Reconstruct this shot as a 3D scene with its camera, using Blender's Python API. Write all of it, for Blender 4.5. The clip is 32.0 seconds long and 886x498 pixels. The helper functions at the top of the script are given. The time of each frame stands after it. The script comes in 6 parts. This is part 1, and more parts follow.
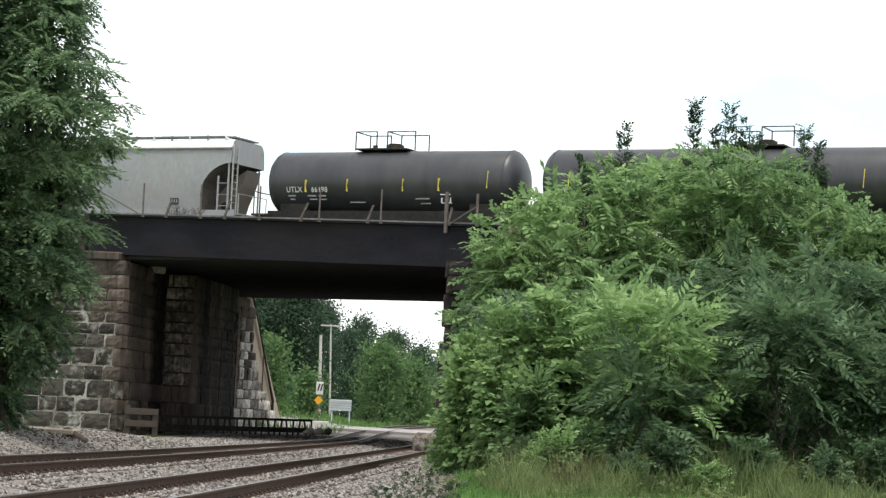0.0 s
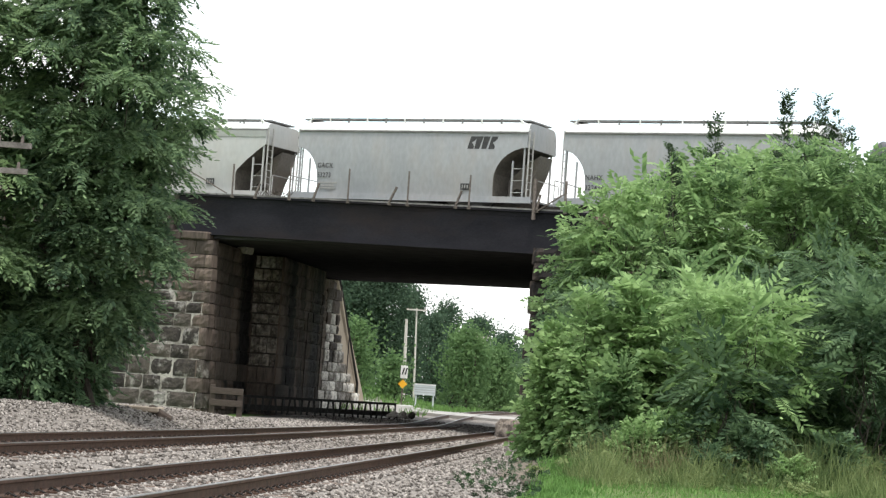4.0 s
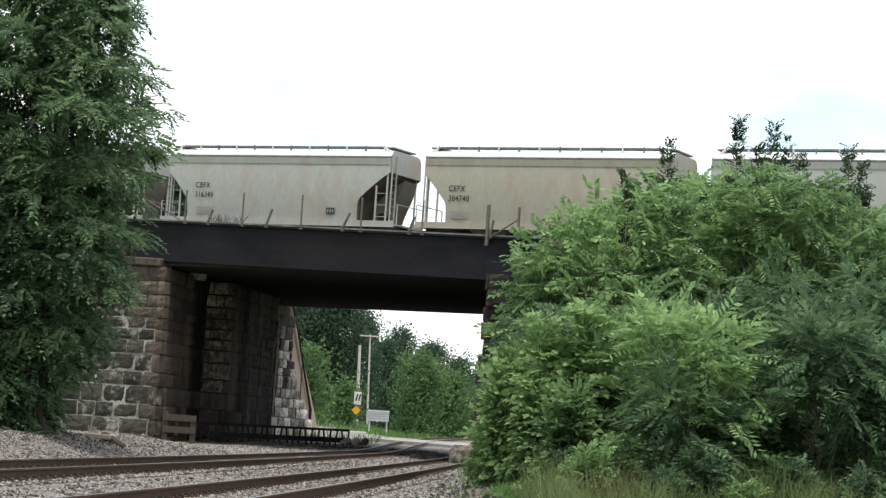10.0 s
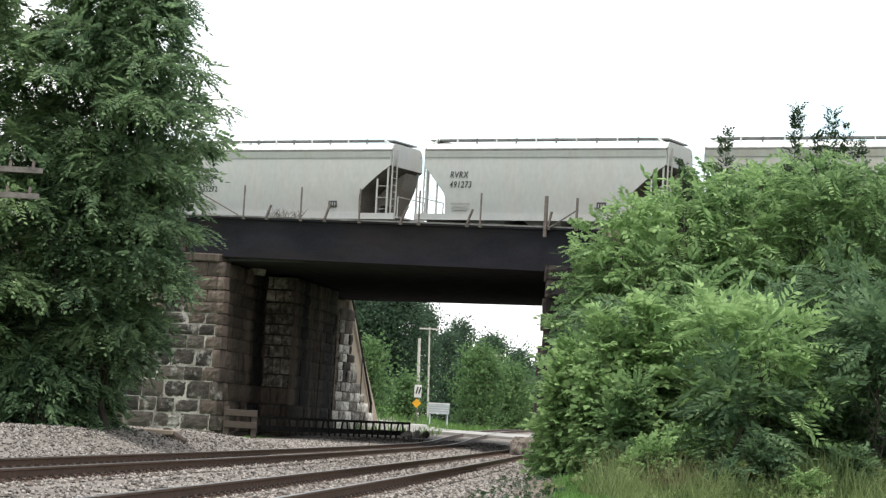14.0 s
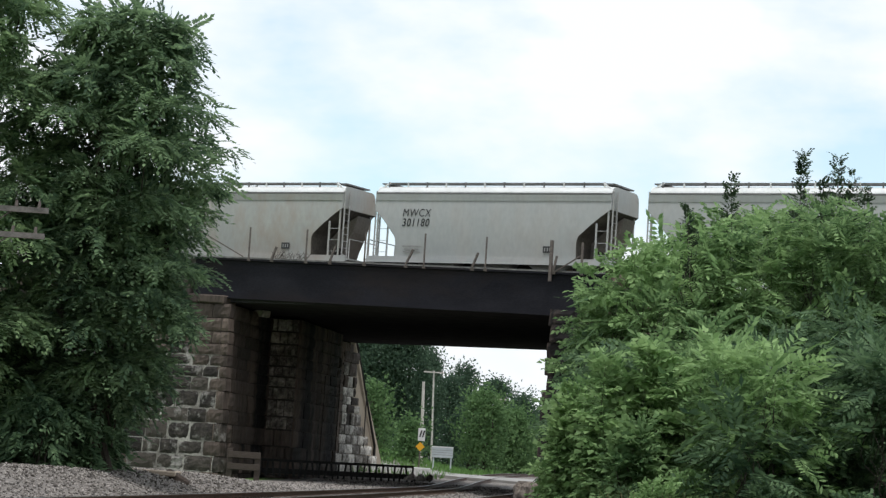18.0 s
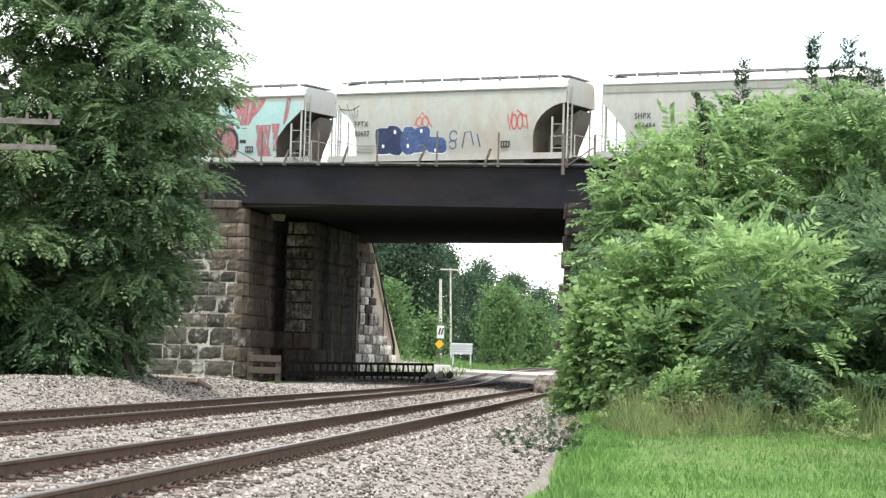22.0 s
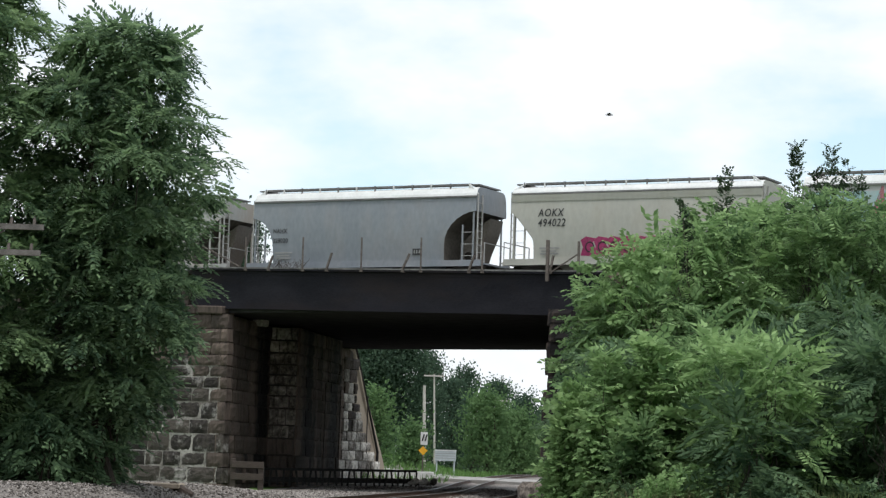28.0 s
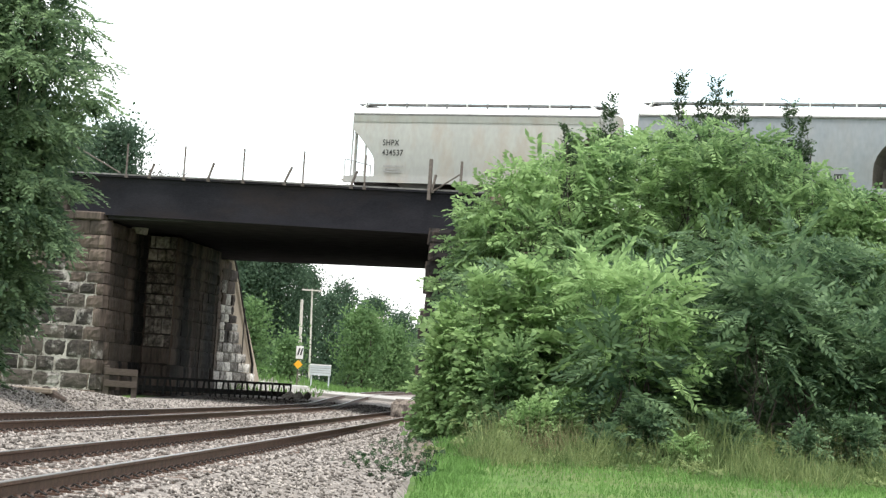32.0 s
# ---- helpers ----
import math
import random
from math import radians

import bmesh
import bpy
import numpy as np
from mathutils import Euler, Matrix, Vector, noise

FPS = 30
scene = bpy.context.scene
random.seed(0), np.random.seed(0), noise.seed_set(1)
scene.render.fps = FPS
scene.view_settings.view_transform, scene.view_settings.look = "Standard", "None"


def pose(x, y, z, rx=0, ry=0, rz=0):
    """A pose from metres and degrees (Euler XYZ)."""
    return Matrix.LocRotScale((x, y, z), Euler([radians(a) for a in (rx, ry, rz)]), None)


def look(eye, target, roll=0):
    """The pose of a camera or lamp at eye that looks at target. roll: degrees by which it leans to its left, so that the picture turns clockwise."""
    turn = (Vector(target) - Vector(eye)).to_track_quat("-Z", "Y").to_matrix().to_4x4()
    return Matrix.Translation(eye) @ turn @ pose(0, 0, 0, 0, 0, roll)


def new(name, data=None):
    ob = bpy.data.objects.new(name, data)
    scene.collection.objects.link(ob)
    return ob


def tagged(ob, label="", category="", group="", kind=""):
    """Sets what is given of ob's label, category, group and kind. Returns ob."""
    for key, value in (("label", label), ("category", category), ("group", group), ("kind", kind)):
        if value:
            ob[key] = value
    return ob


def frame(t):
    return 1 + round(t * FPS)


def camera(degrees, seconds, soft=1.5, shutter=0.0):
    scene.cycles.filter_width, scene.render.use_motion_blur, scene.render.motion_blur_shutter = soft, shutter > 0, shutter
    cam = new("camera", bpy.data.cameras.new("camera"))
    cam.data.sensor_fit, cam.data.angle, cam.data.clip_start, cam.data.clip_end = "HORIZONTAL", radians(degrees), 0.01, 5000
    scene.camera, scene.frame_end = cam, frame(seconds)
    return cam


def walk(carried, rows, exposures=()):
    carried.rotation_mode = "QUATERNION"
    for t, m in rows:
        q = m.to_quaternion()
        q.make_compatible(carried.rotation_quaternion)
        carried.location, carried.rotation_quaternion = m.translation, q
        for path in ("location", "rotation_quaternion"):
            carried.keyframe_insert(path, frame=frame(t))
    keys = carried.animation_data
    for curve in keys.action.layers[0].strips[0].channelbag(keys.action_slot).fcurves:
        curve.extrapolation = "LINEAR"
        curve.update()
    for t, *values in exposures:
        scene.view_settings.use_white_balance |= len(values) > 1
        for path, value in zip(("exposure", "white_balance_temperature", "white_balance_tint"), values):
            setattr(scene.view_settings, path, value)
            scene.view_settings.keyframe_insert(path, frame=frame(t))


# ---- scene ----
# the camera stands on the lawn and is panned by hand
cam = camera(21.67, 32.0, soft=1.35, shutter=0.06)
EYE = (0.0, 0.0, 0.95)
TURNS = [
    (0, 94.391, -2.644, -3.084),
    (0.5, 94.443, -2.169, -3.856),
    (1, 94.413, -1.774, -3.609),
    (1.5, 94.268, -1.994, -1.684),
    (2, 93.992, -2.095, -1.076),
    (2.5, 93.855, -2.854, -0.923),
    (4.5, 93.987, -4.071, -1.039),
    (5, 94.108, -3.466, -0.996),
    (5.5, 94.336, -3.552, -0.976),
    (6, 95.065, -3.757, -0.928),
    (6.5, 95.415, -4.043, -0.845),
    (7, 95.668, -4.029, -2.243),
    (7.5, 95.531, -3.99, -3.555),
    (8, 95.245, -4.705, -3.698),
    (8.5, 95.139, -5.626, -3.432),
    (9, 95.126, -6.185, -3.24),
    (9.5, 94.96, -5.093, -2.796),
    (10, 94.642, -3.847, -2.166),
    (10.5, 94.447, -4.173, -0.897),
    (11, 94.291, -4.325, -0.172),
    (11.5, 94.253, -4.494, 0.142),
    (12, 94.303, -4.269, 0.421),
    (12.5, 94.356, -3.299, 0.203),
    (13, 94.434, -3.283, -0.414),
    (13.5, 94.448, -3.471, -0.652),
    (15.5, 93.89, -2.227, -0.587),
    (16, 94.579, -3.178, -0.14),
    (16.5, 95.031, -3.521, -0.076),
    (17, 95.209, -3.579, -0.278),
    (17.5, 95.319, -3.565, -0.463),
    (18, 95.429, -3.726, -0.58),
    (18.5, 95.49, -3.758, -0.573),
    (19, 95.099, -3.985, -0.413),
    (19.5, 94.73, -4.332, -0.378),
    (20, 94.209, -2.396, -0.227),
    (20.5, 93.406, -1.729, -0.106),
    (21, 93.086, -1.769, -0.077),
    (21.5, 92.895, -1.689, -0.112),
    (22, 92.866, -1.716, -0.086),
    (22.5, 93.066, -2.038, -0.1),
    (23, 93.13, -2.825, -0.138),
    (23.5, 93.093, -2.722, -0.143),
    (24, 93.151, -3.006, -0.208),
    (24.5, 93.247, -3.279, -0.251),
    (26.5, 94.4, -2.139, -2.224),
    (27, 95.104, -1.637, -4.376),
    (27.5, 95.678, -1.704, -2.823),
    (28, 95.506, -1.829, -0.492),
    (28.5, 93.348, -2.178, -0.396),
    (29, 93.358, -2.18, -0.724),
    (29.5, 93.425, -2.893, -0.614),
    (30, 93.374, -3.823, -0.68),
    (30.5, 93.342, -4.038, -0.834),
    (31, 93.397, -3.99, -1.65),
    (31.5, 93.441, -3.981, -2.426),
    (32, 93.609, -3.853, -3.602),
]
walk(cam, [(t, pose(*EYE, rx, ry, rz)) for t, rx, ry, rz in TURNS],
     exposures=[(0, 0.2, 6500, 10), (2.5, 0.48, 6500, 10), (5, 0.5, 6500, 10), (6, 0.1, 6400, 10), (6.5, -0.35, 6200, 10), (9, -0.3, 6200, 10), (10, 0.12, 6400, 10), (11, 0.22, 6500, 10), (13.5, 0.32, 6500, 10), (15.5, 0.6, 6500, 10), (16.5, 0.2, 6400, 10), (17.2, -0.28, 6200, 10), (19, -0.28, 6200, 10), (20, 0.12, 6400, 10), (21, 0.85, 6500, 10), (23.5, 1.0, 6500, 10), (24.5, 0.95, 6500, 10), (26.5, 0.4, 6500, 10), (27, 0.12, 6400, 10), (27.5, -0.25, 6200, 10), (28.1, -0.25, 6200, 10), (28.6, 0.72, 6500, 10), (30, 0.92, 6500, 10), (32, 0.75, 6500, 10)])

# ---- light ----
world = bpy.data.worlds.new("overcast_sky")
scene.world = world
world.use_nodes = True
wn, wl = world.node_tree.nodes, world.node_tree.links
wn.clear()
w_out = wn.new("ShaderNodeOutputWorld")
w_bg = wn.new("ShaderNodeBackground")
w_sky = wn.new("ShaderNodeTexSky")
w_sky.sky_type = "NISHITA"
w_sky.sun_disc = False
w_sky.sun_elevation = radians(72)
w_sky.sun_rotation = radians(174)
w_co = wn.new("ShaderNodeTexCoord")
w_map = wn.new("ShaderNodeMapping")
w_map.inputs["Scale"].default_value = (1.0, 1.0, 2.2)
w_noise = wn.new("ShaderNodeTexNoise")
w_noise.inputs["Scale"].default_value = 5.0
w_noise.inputs["Detail"].default_value = 6.0
w_noise.inputs["Roughness"].default_value = 0.55
w_ramp = wn.new("ShaderNodeValToRGB")
w_ramp.color_ramp.elements[0].position, w_ramp.color_ramp.elements[0].color = 0.38, (0.35, 0.35, 0.35, 1)
w_ramp.color_ramp.elements[1].position, w_ramp.color_ramp.elements[1].color = 0.55, (1, 1, 1, 1)
w_mix = wn.new("ShaderNodeMix")
w_mix.data_type = "RGBA"
w_mix.inputs[7].default_value = (11.3, 11.4, 11.4, 1)
w_bg.inputs["Strength"].default_value = 0.11
wl.new(w_co.outputs["Generated"], w_map.inputs["Vector"])
wl.new(w_map.outputs["Vector"], w_noise.inputs["Vector"])
wl.new(w_noise.outputs["Fac"], w_ramp.inputs["Fac"])
wl.new(w_ramp.outputs["Color"], w_mix.inputs[0])
w_gain = wn.new("ShaderNodeMix")
w_gain.data_type, w_gain.blend_type = "RGBA", "MULTIPLY"
w_gain.inputs[0].default_value = 1.0
w_gain.inputs[7].default_value = (1.85, 2.1, 1.95, 1)
wl.new(w_sky.outputs["Color"], w_gain.inputs[6])
wl.new(w_gain.outputs[2], w_mix.inputs[6])
wl.new(w_mix.outputs[2], w_bg.inputs["Color"])
wl.new(w_bg.outputs["Background"], w_out.inputs["Surface"])

sun_data = bpy.data.lights.new("sun", "SUN")
sun_data.energy, sun_data.angle, sun_data.color = 2.7, radians(12), (1.0, 0.96, 0.9)
sun = new("sun", sun_data)
sun.matrix_world = look((0, 0, 60), (-4, 19, 0))

# ---- materials ----
def surface(name, dark, light, scale=3.0, rough=0.8, metal=0.0, bump=0.2, fine=40.0, stain=None, stain_scale=0.6,
            stain_amount=0.5, stain_edge=(0.48, 0.68), rand=0.0, island=0.0, stretch=(1, 1, 1), bump_dist=0.02, spec=0.3, placed_in_world=False, worn=0.0):
    """A worn surface: two colours in coarse and fine grain, stains with a shape of their own, and relief."""
    m = bpy.data.materials.new(name)
    m.use_nodes = True
    nt, lk = m.node_tree.nodes, m.node_tree.links
    b = nt["Principled BSDF"]
    co = nt.new("ShaderNodeTexCoord")
    mp = nt.new("ShaderNodeMapping")
    mp.inputs["Scale"].default_value = stretch
    if placed_in_world:
        lk.new(nt.new("ShaderNodeNewGeometry").outputs["Position"], mp.inputs["Vector"])
    else:
        lk.new(co.outputs["Object"], mp.inputs["Vector"])
    coarse = nt.new("ShaderNodeTexNoise")
    coarse.inputs["Scale"].default_value, coarse.inputs["Detail"].default_value = scale, 5.0
    lk.new(mp.outputs["Vector"], coarse.inputs["Vector"])
    grain = nt.new("ShaderNodeTexNoise")
    grain.inputs["Scale"].default_value, grain.inputs["Detail"].default_value = fine, 3.0
    lk.new(mp.outputs["Vector"], grain.inputs["Vector"])
    add = nt.new("ShaderNodeMath")
    add.operation = "MULTIPLY_ADD"
    add.inputs[1].default_value = 0.45
    lk.new(grain.outputs["Fac"], add.inputs[0])
    part_coarse = nt.new("ShaderNodeMath")
    part_coarse.operation = "MULTIPLY"
    part_coarse.inputs[1].default_value = 0.6
    lk.new(coarse.outputs["Fac"], part_coarse.inputs[0])
    lk.new(part_coarse.outputs[0], add.inputs[2])
    value = add.outputs[0]
    if rand or island:
        pick = nt.new("ShaderNodeObjectInfo") if rand else nt.new("ShaderNodeNewGeometry")
        source = pick.outputs["Random"] if rand else pick.outputs["Random Per Island"]
        more = nt.new("ShaderNodeMath")
        more.operation = "MULTIPLY_ADD"
        more.inputs[1].default_value = rand or island
        lk.new(source, more.inputs[0])
        less = nt.new("ShaderNodeMath")
        less.operation = "SUBTRACT"
        less.inputs[1].default_value = (rand or island) / 2
        lk.new(value, less.inputs[0])
        lk.new(less.outputs[0], more.inputs[2])
        value = more.outputs[0]
    ramp = nt.new("ShaderNodeValToRGB")
    ramp.color_ramp.elements[0].position, ramp.color_ramp.elements[0].color = 0.33, (*dark, 1)
    ramp.color_ramp.elements[1].position, ramp.color_ramp.elements[1].color = 0.7, (*light, 1)
    lk.new(value, ramp.inputs["Fac"])
    colour = ramp.outputs["Color"]
    if stain:
        spot = nt.new("ShaderNodeTexNoise")
        spot.inputs["Scale"].default_value, spot.inputs["Detail"].default_value = stain_scale, 6.0
        spot.inputs["Roughness"].default_value = 0.65
        lk.new(mp.outputs["Vector"], spot.inputs["Vector"])
        edge = nt.new("ShaderNodeValToRGB")
        edge.color_ramp.elements[0].position, edge.color_ramp.elements[1].position = stain_edge
        edge.color_ramp.elements[0].color = (0, 0, 0, 1)
        edge.color_ramp.elements[1].color = (stain_amount, stain_amount, stain_amount, 1)
        lk.new(spot.outputs["Fac"], edge.inputs["Fac"])
        mix = nt.new("ShaderNodeMix")
        mix.data_type = "RGBA"
        mix.inputs[7].default_value = (*stain, 1)
        lk.new(edge.outputs["Color"], mix.inputs[0])
        lk.new(colour, mix.inputs[6])
        colour = mix.outputs[2]
    lk.new(colour, b.inputs["Base Color"])
    b.inputs["Roughness"].default_value, b.inputs["Metallic"].default_value = rough, metal
    b.inputs["Specular IOR Level"].default_value = spec
    if bump:
        bp = nt.new("ShaderNodeBump")
        bp.inputs["Strength"].default_value, bp.inputs["Distance"].default_value = bump, bump_dist
        lk.new(add.outputs[0], bp.inputs["Height"])
        lk.new(bp.outputs["Normal"], b.inputs["Normal"])
    if worn:
        thin = nt.new("ShaderNodeTexNoise")
        thin.inputs["Scale"].default_value, thin.inputs["Detail"].default_value = 2.6, 8.0
        thin.inputs["Roughness"].default_value = 0.7
        lk.new(mp.outputs["Vector"], thin.inputs["Vector"])
        cover = nt.new("ShaderNodeValToRGB")
        cover.color_ramp.elements[0].position, cover.color_ramp.elements[1].position = worn - 0.12, worn + 0.12
        lk.new(thin.outputs["Fac"], cover.inputs["Fac"])
        lk.new(cover.outputs["Color"], b.inputs["Alpha"])
    return m


def leafy(name, dark, light, through_light=0.42, rough=0.68):
    """Leaves: a colour of its own for every leaflet, and some light let through."""
    m = bpy.data.materials.new(name)
    m.use_nodes = True
    nt, lk = m.node_tree.nodes, m.node_tree.links
    b = nt["Principled BSDF"]
    geo = nt.new("ShaderNodeNewGeometry")
    co = nt.new("ShaderNodeTexCoord")
    clump = nt.new("ShaderNodeTexNoise")
    clump.inputs["Scale"].default_value = 0.9
    lk.new(co.outputs["Object"], clump.inputs["Vector"])
    add = nt.new("ShaderNodeMath")
    add.operation = "MULTIPLY_ADD"
    add.inputs[1].default_value = 0.55
    lk.new(geo.outputs["Random Per Island"], add.inputs[0])
    # clump contrast raised so the colour suggests lit boughs and dark gaps
    sub = nt.new("ShaderNodeMath")
    sub.operation = "MULTIPLY_ADD"
    sub.inputs[1].default_value, sub.inputs[2].default_value = 1.6, -0.57
    lk.new(clump.outputs["Fac"], sub.inputs[0])
    lk.new(sub.outputs[0], add.inputs[2])
    ramp = nt.new("ShaderNodeValToRGB")
    ramp.color_ramp.elements[0].color, ramp.color_ramp.elements[1].color = (*dark, 1), (*light, 1)
    ramp.color_ramp.elements[0].position, ramp.color_ramp.elements[1].position = 0.15, 0.9
    lk.new(add.outputs[0], ramp.inputs["Fac"])
    lk.new(ramp.outputs["Color"], b.inputs["Base Color"])
    b.inputs["Roughness"].default_value = rough
    b.inputs["Specular IOR Level"].default_value = 0.15
    tr = nt.new("ShaderNodeBsdfTranslucent")
    lk.new(ramp.outputs["Color"], tr.inputs["Color"])
    mx = nt.new("ShaderNodeMixShader")
    mx.inputs[0].default_value = through_light
    lk.new(b.outputs[0], mx.inputs[1])
    lk.new(tr.outputs[0], mx.inputs[2])
    lk.new(mx.outputs[0], nt["Material Output"].inputs["Surface"])
    return m


M_GRASS_GROUND = surface("grass_ground", (0.03, 0.06, 0.012), (0.10, 0.19, 0.035), 0.7, 0.95, fine=9, stain=(0.12, 0.10, 0.05), stain_scale=0.15, stain_amount=0.5, bump=0.6, bump_dist=0.05)
M_LAWN = leafy("lawn_blades", (0.080, 0.162, 0.042), (0.155, 0.285, 0.080), 0.3)
M_WEED = leafy("tall_weeds", (0.070, 0.112, 0.040), (0.240, 0.290, 0.120), 0.4)
M_GRAVEL = surface("ballast_gravel", (0.085, 0.073, 0.064), (0.30, 0.272, 0.245), 9.0, 0.9, fine=30, bump=1.0, bump_dist=0.06, stain=(0.10, 0.08, 0.065), stain_scale=0.35, stain_amount=0.45)
M_SOIL = surface("bare_soil", (0.060, 0.048, 0.036), (0.20, 0.168, 0.135), 3.0, 0.95, fine=24, stain=(0.05, 0.055, 0.03), stain_scale=0.8, stain_amount=0.5, bump=1.0, bump_dist=0.05)
M_STONE_CHIP = surface("ballast_stones", (0.062, 0.053, 0.046), (0.345, 0.312, 0.282), 12.0, 0.9, island=0.5, bump=0.3)
M_RAIL = surface("rusty_rail", (0.035, 0.022, 0.016), (0.12, 0.07, 0.05), 8.0, 0.7, metal=0.35, fine=60, bump=0.3)
M_RAILTOP = surface("polished_railhead", (0.13, 0.125, 0.125), (0.27, 0.26, 0.255), 5.0, 0.38, metal=0.85, fine=60, bump=0.05)
M_TIE = surface("creosoted_tie", (0.03, 0.022, 0.018), (0.13, 0.09, 0.07), 6.0, 0.9, rand=0.4, stretch=(1, 8, 8), bump=0.6)
M_STEEL = surface("black_girder_steel", (0.013, 0.013, 0.016), (0.026, 0.025, 0.030), 1.2, 0.75, metal=0.0, fine=25, stain=(0.032, 0.025, 0.023), stain_scale=0.5, stain_amount=0.6, stretch=(0.4, 1, 1), spec=0.05, bump=0.25)
M_DECK = surface("weathered_deck_edge", (0.10, 0.10, 0.10), (0.26, 0.25, 0.24), 3.0, 0.85, stain=(0.05, 0.045, 0.04), stain_amount=0.7)
M_POST = surface("rusted_post", (0.07, 0.055, 0.05), (0.20, 0.17, 0.15), 7.0, 0.8, metal=0.2, fine=60)
M_STONE = surface("limestone_block", (0.025, 0.0215, 0.0195), (0.088, 0.074, 0.063), 1.6, 0.92, rand=0.3, fine=9, stain=(0.38, 0.355, 0.33), stain_scale=0.95, stain_amount=0.7, stain_edge=(0.53, 0.62), bump=1.0, bump_dist=0.08, placed_in_world=True)
M_STONE_BROWN = surface("brown_stained_stone", (0.056, 0.044, 0.037), (0.165, 0.125, 0.102), 1.1, 0.92, rand=0.25, fine=8, stain=(0.026, 0.021, 0.019), stain_scale=0.55, stain_amount=0.9, stain_edge=(0.46, 0.62), bump=1.0, bump_dist=0.08, stretch=(1, 1, 0.22), placed_in_world=True)
# soot streaks, with the shade under the bridge put into the colour
M_STONE_SOOT_SHADE = surface("soot_and_shade_stone", (0.062, 0.046, 0.037), (0.200, 0.146, 0.115), 1.1, 0.92, rand=0.15, fine=8, stain=(0.012, 0.0105, 0.0105), stain_scale=0.42, stain_amount=0.98, stain_edge=(0.42, 0.56), bump=1.0, bump_dist=0.08, stretch=(1, 1, 0.12), placed_in_world=True)
M_STONE_WHITE = surface("whitish_stone", (0.12, 0.105, 0.09), (0.70, 0.66, 0.60), 1.4, 0.92, rand=0.35, fine=8, stain=(0.05, 0.042, 0.036), stain_scale=2.2, stain_amount=0.75, stain_edge=(0.52, 0.66), bump=1.0, bump_dist=0.08, placed_in_world=True)
# chipped mottle, lightened in colour for ledges that catch light
M_STONE_LEDGE = surface("lit_chipped_stone", (0.075, 0.058, 0.048), (0.50, 0.43, 0.36), 3.0, 0.92, rand=0.25, fine=10, stain=(0.022, 0.017, 0.015), stain_scale=2.6, stain_amount=0.85, stain_edge=(0.40, 0.64), bump=1.0, bump_dist=0.08, placed_in_world=True)
M_MORTAR = surface("old_mortar", (0.12, 0.11, 0.10), (0.55, 0.51, 0.46), 1.1, 0.95, fine=12, placed_in_world=True, stain=(0.07, 0.055, 0.045), stain_scale=0.8, stain_amount=0.95)
M_MORTAR_DARK = surface("dark_mortar", (0.022, 0.018, 0.016), (0.075, 0.058, 0.048), 1.5, 0.95, fine=12, placed_in_world=True)
M_SOOT = surface("soot_black_steel", (0.036, 0.034, 0.038), (0.070, 0.066, 0.070), 1.2, 0.9, fine=20, bump=0.2, spec=0.0)
M_CONCRETE = surface("stained_concrete", (0.26, 0.21, 0.16), (0.44, 0.37, 0.29), 1.0, 0.9, fine=18, stain=(0.13, 0.10, 0.08), stain_scale=0.5, stain_amount=0.6)
M_ROAD = surface("pale_road", (0.22, 0.21, 0.195), (0.40, 0.385, 0.36), 1.2, 0.9, fine=20, stain=(0.2, 0.19, 0.18), stain_amount=0.5)
M_TIMBER = surface("old_timber", (0.032, 0.025, 0.021), (0.085, 0.066, 0.054), 4.0, 0.9, fine=30, stretch=(1, 1, 6))
M_BLACK = surface("tarred_black", (0.008, 0.008, 0.008), (0.03, 0.028, 0.025), 5.0, 0.8)
M_POLE = surface("grey_pole_wood", (0.34, 0.31, 0.28), (0.62, 0.58, 0.53), 3.0, 0.9, fine=20, stretch=(6, 6, 0.6))
M_BARK = surface("bark", (0.025, 0.02, 0.016), (0.09, 0.075, 0.06), 6.0, 0.95, fine=30, stretch=(3, 3, 0.6), bump=0.8)
M_WHITE = surface("white_paint", (0.62, 0.62, 0.60), (0.80, 0.80, 0.78), 3.0, 0.6, bump=0.05)
M_YELLOW = surface("yellow_sign_paint", (0.75, 0.36, 0.02), (0.85, 0.46, 0.04), 3.0, 0.5, bump=0.0)
M_GREYBOX = surface("pale_grey_sheet", (0.40, 0.45, 0.46), (0.56, 0.60, 0.61), 2.0, 0.6, bump=0.05)
M_TANK = surface("black_tank_paint", (0.018, 0.0185, 0.021), (0.038, 0.0385, 0.043), 1.0, 0.44, spec=0.6, fine=20, stain=(0.085, 0.08, 0.078), stain_scale=0.8, stain_amount=0.3, stretch=(1, 1, 0.3), bump=0.08)
M_UNDER = surface("grimy_underframe", (0.02, 0.018, 0.016), (0.07, 0.06, 0.05), 4.0, 0.85, metal=0.2)
M_INK = surface("black_lettering", (0.02, 0.02, 0.02), (0.05, 0.05, 0.05), 5.0, 0.6, bump=0.0)
M_FADED = surface("faded_grey_lettering", (0.22, 0.22, 0.21), (0.34, 0.33, 0.32), 5.0, 0.7, bump=0.0)
M_LETTER_WHITE = surface("white_lettering", (0.62, 0.62, 0.60), (0.78, 0.78, 0.76), 5.0, 0.6, bump=0.0)
M_STALK = leafy("dry_stalks", (0.11, 0.105, 0.05), (0.30, 0.28, 0.15), 0.2)
M_STRIPE = surface("yellow_reflector", (0.62, 0.48, 0.06), (0.78, 0.62, 0.12), 5.0, 0.5, bump=0.0)
M_LEAF_TREE = leafy("locust_leaves", (0.080, 0.138, 0.074), (0.305, 0.425, 0.205), 0.5)
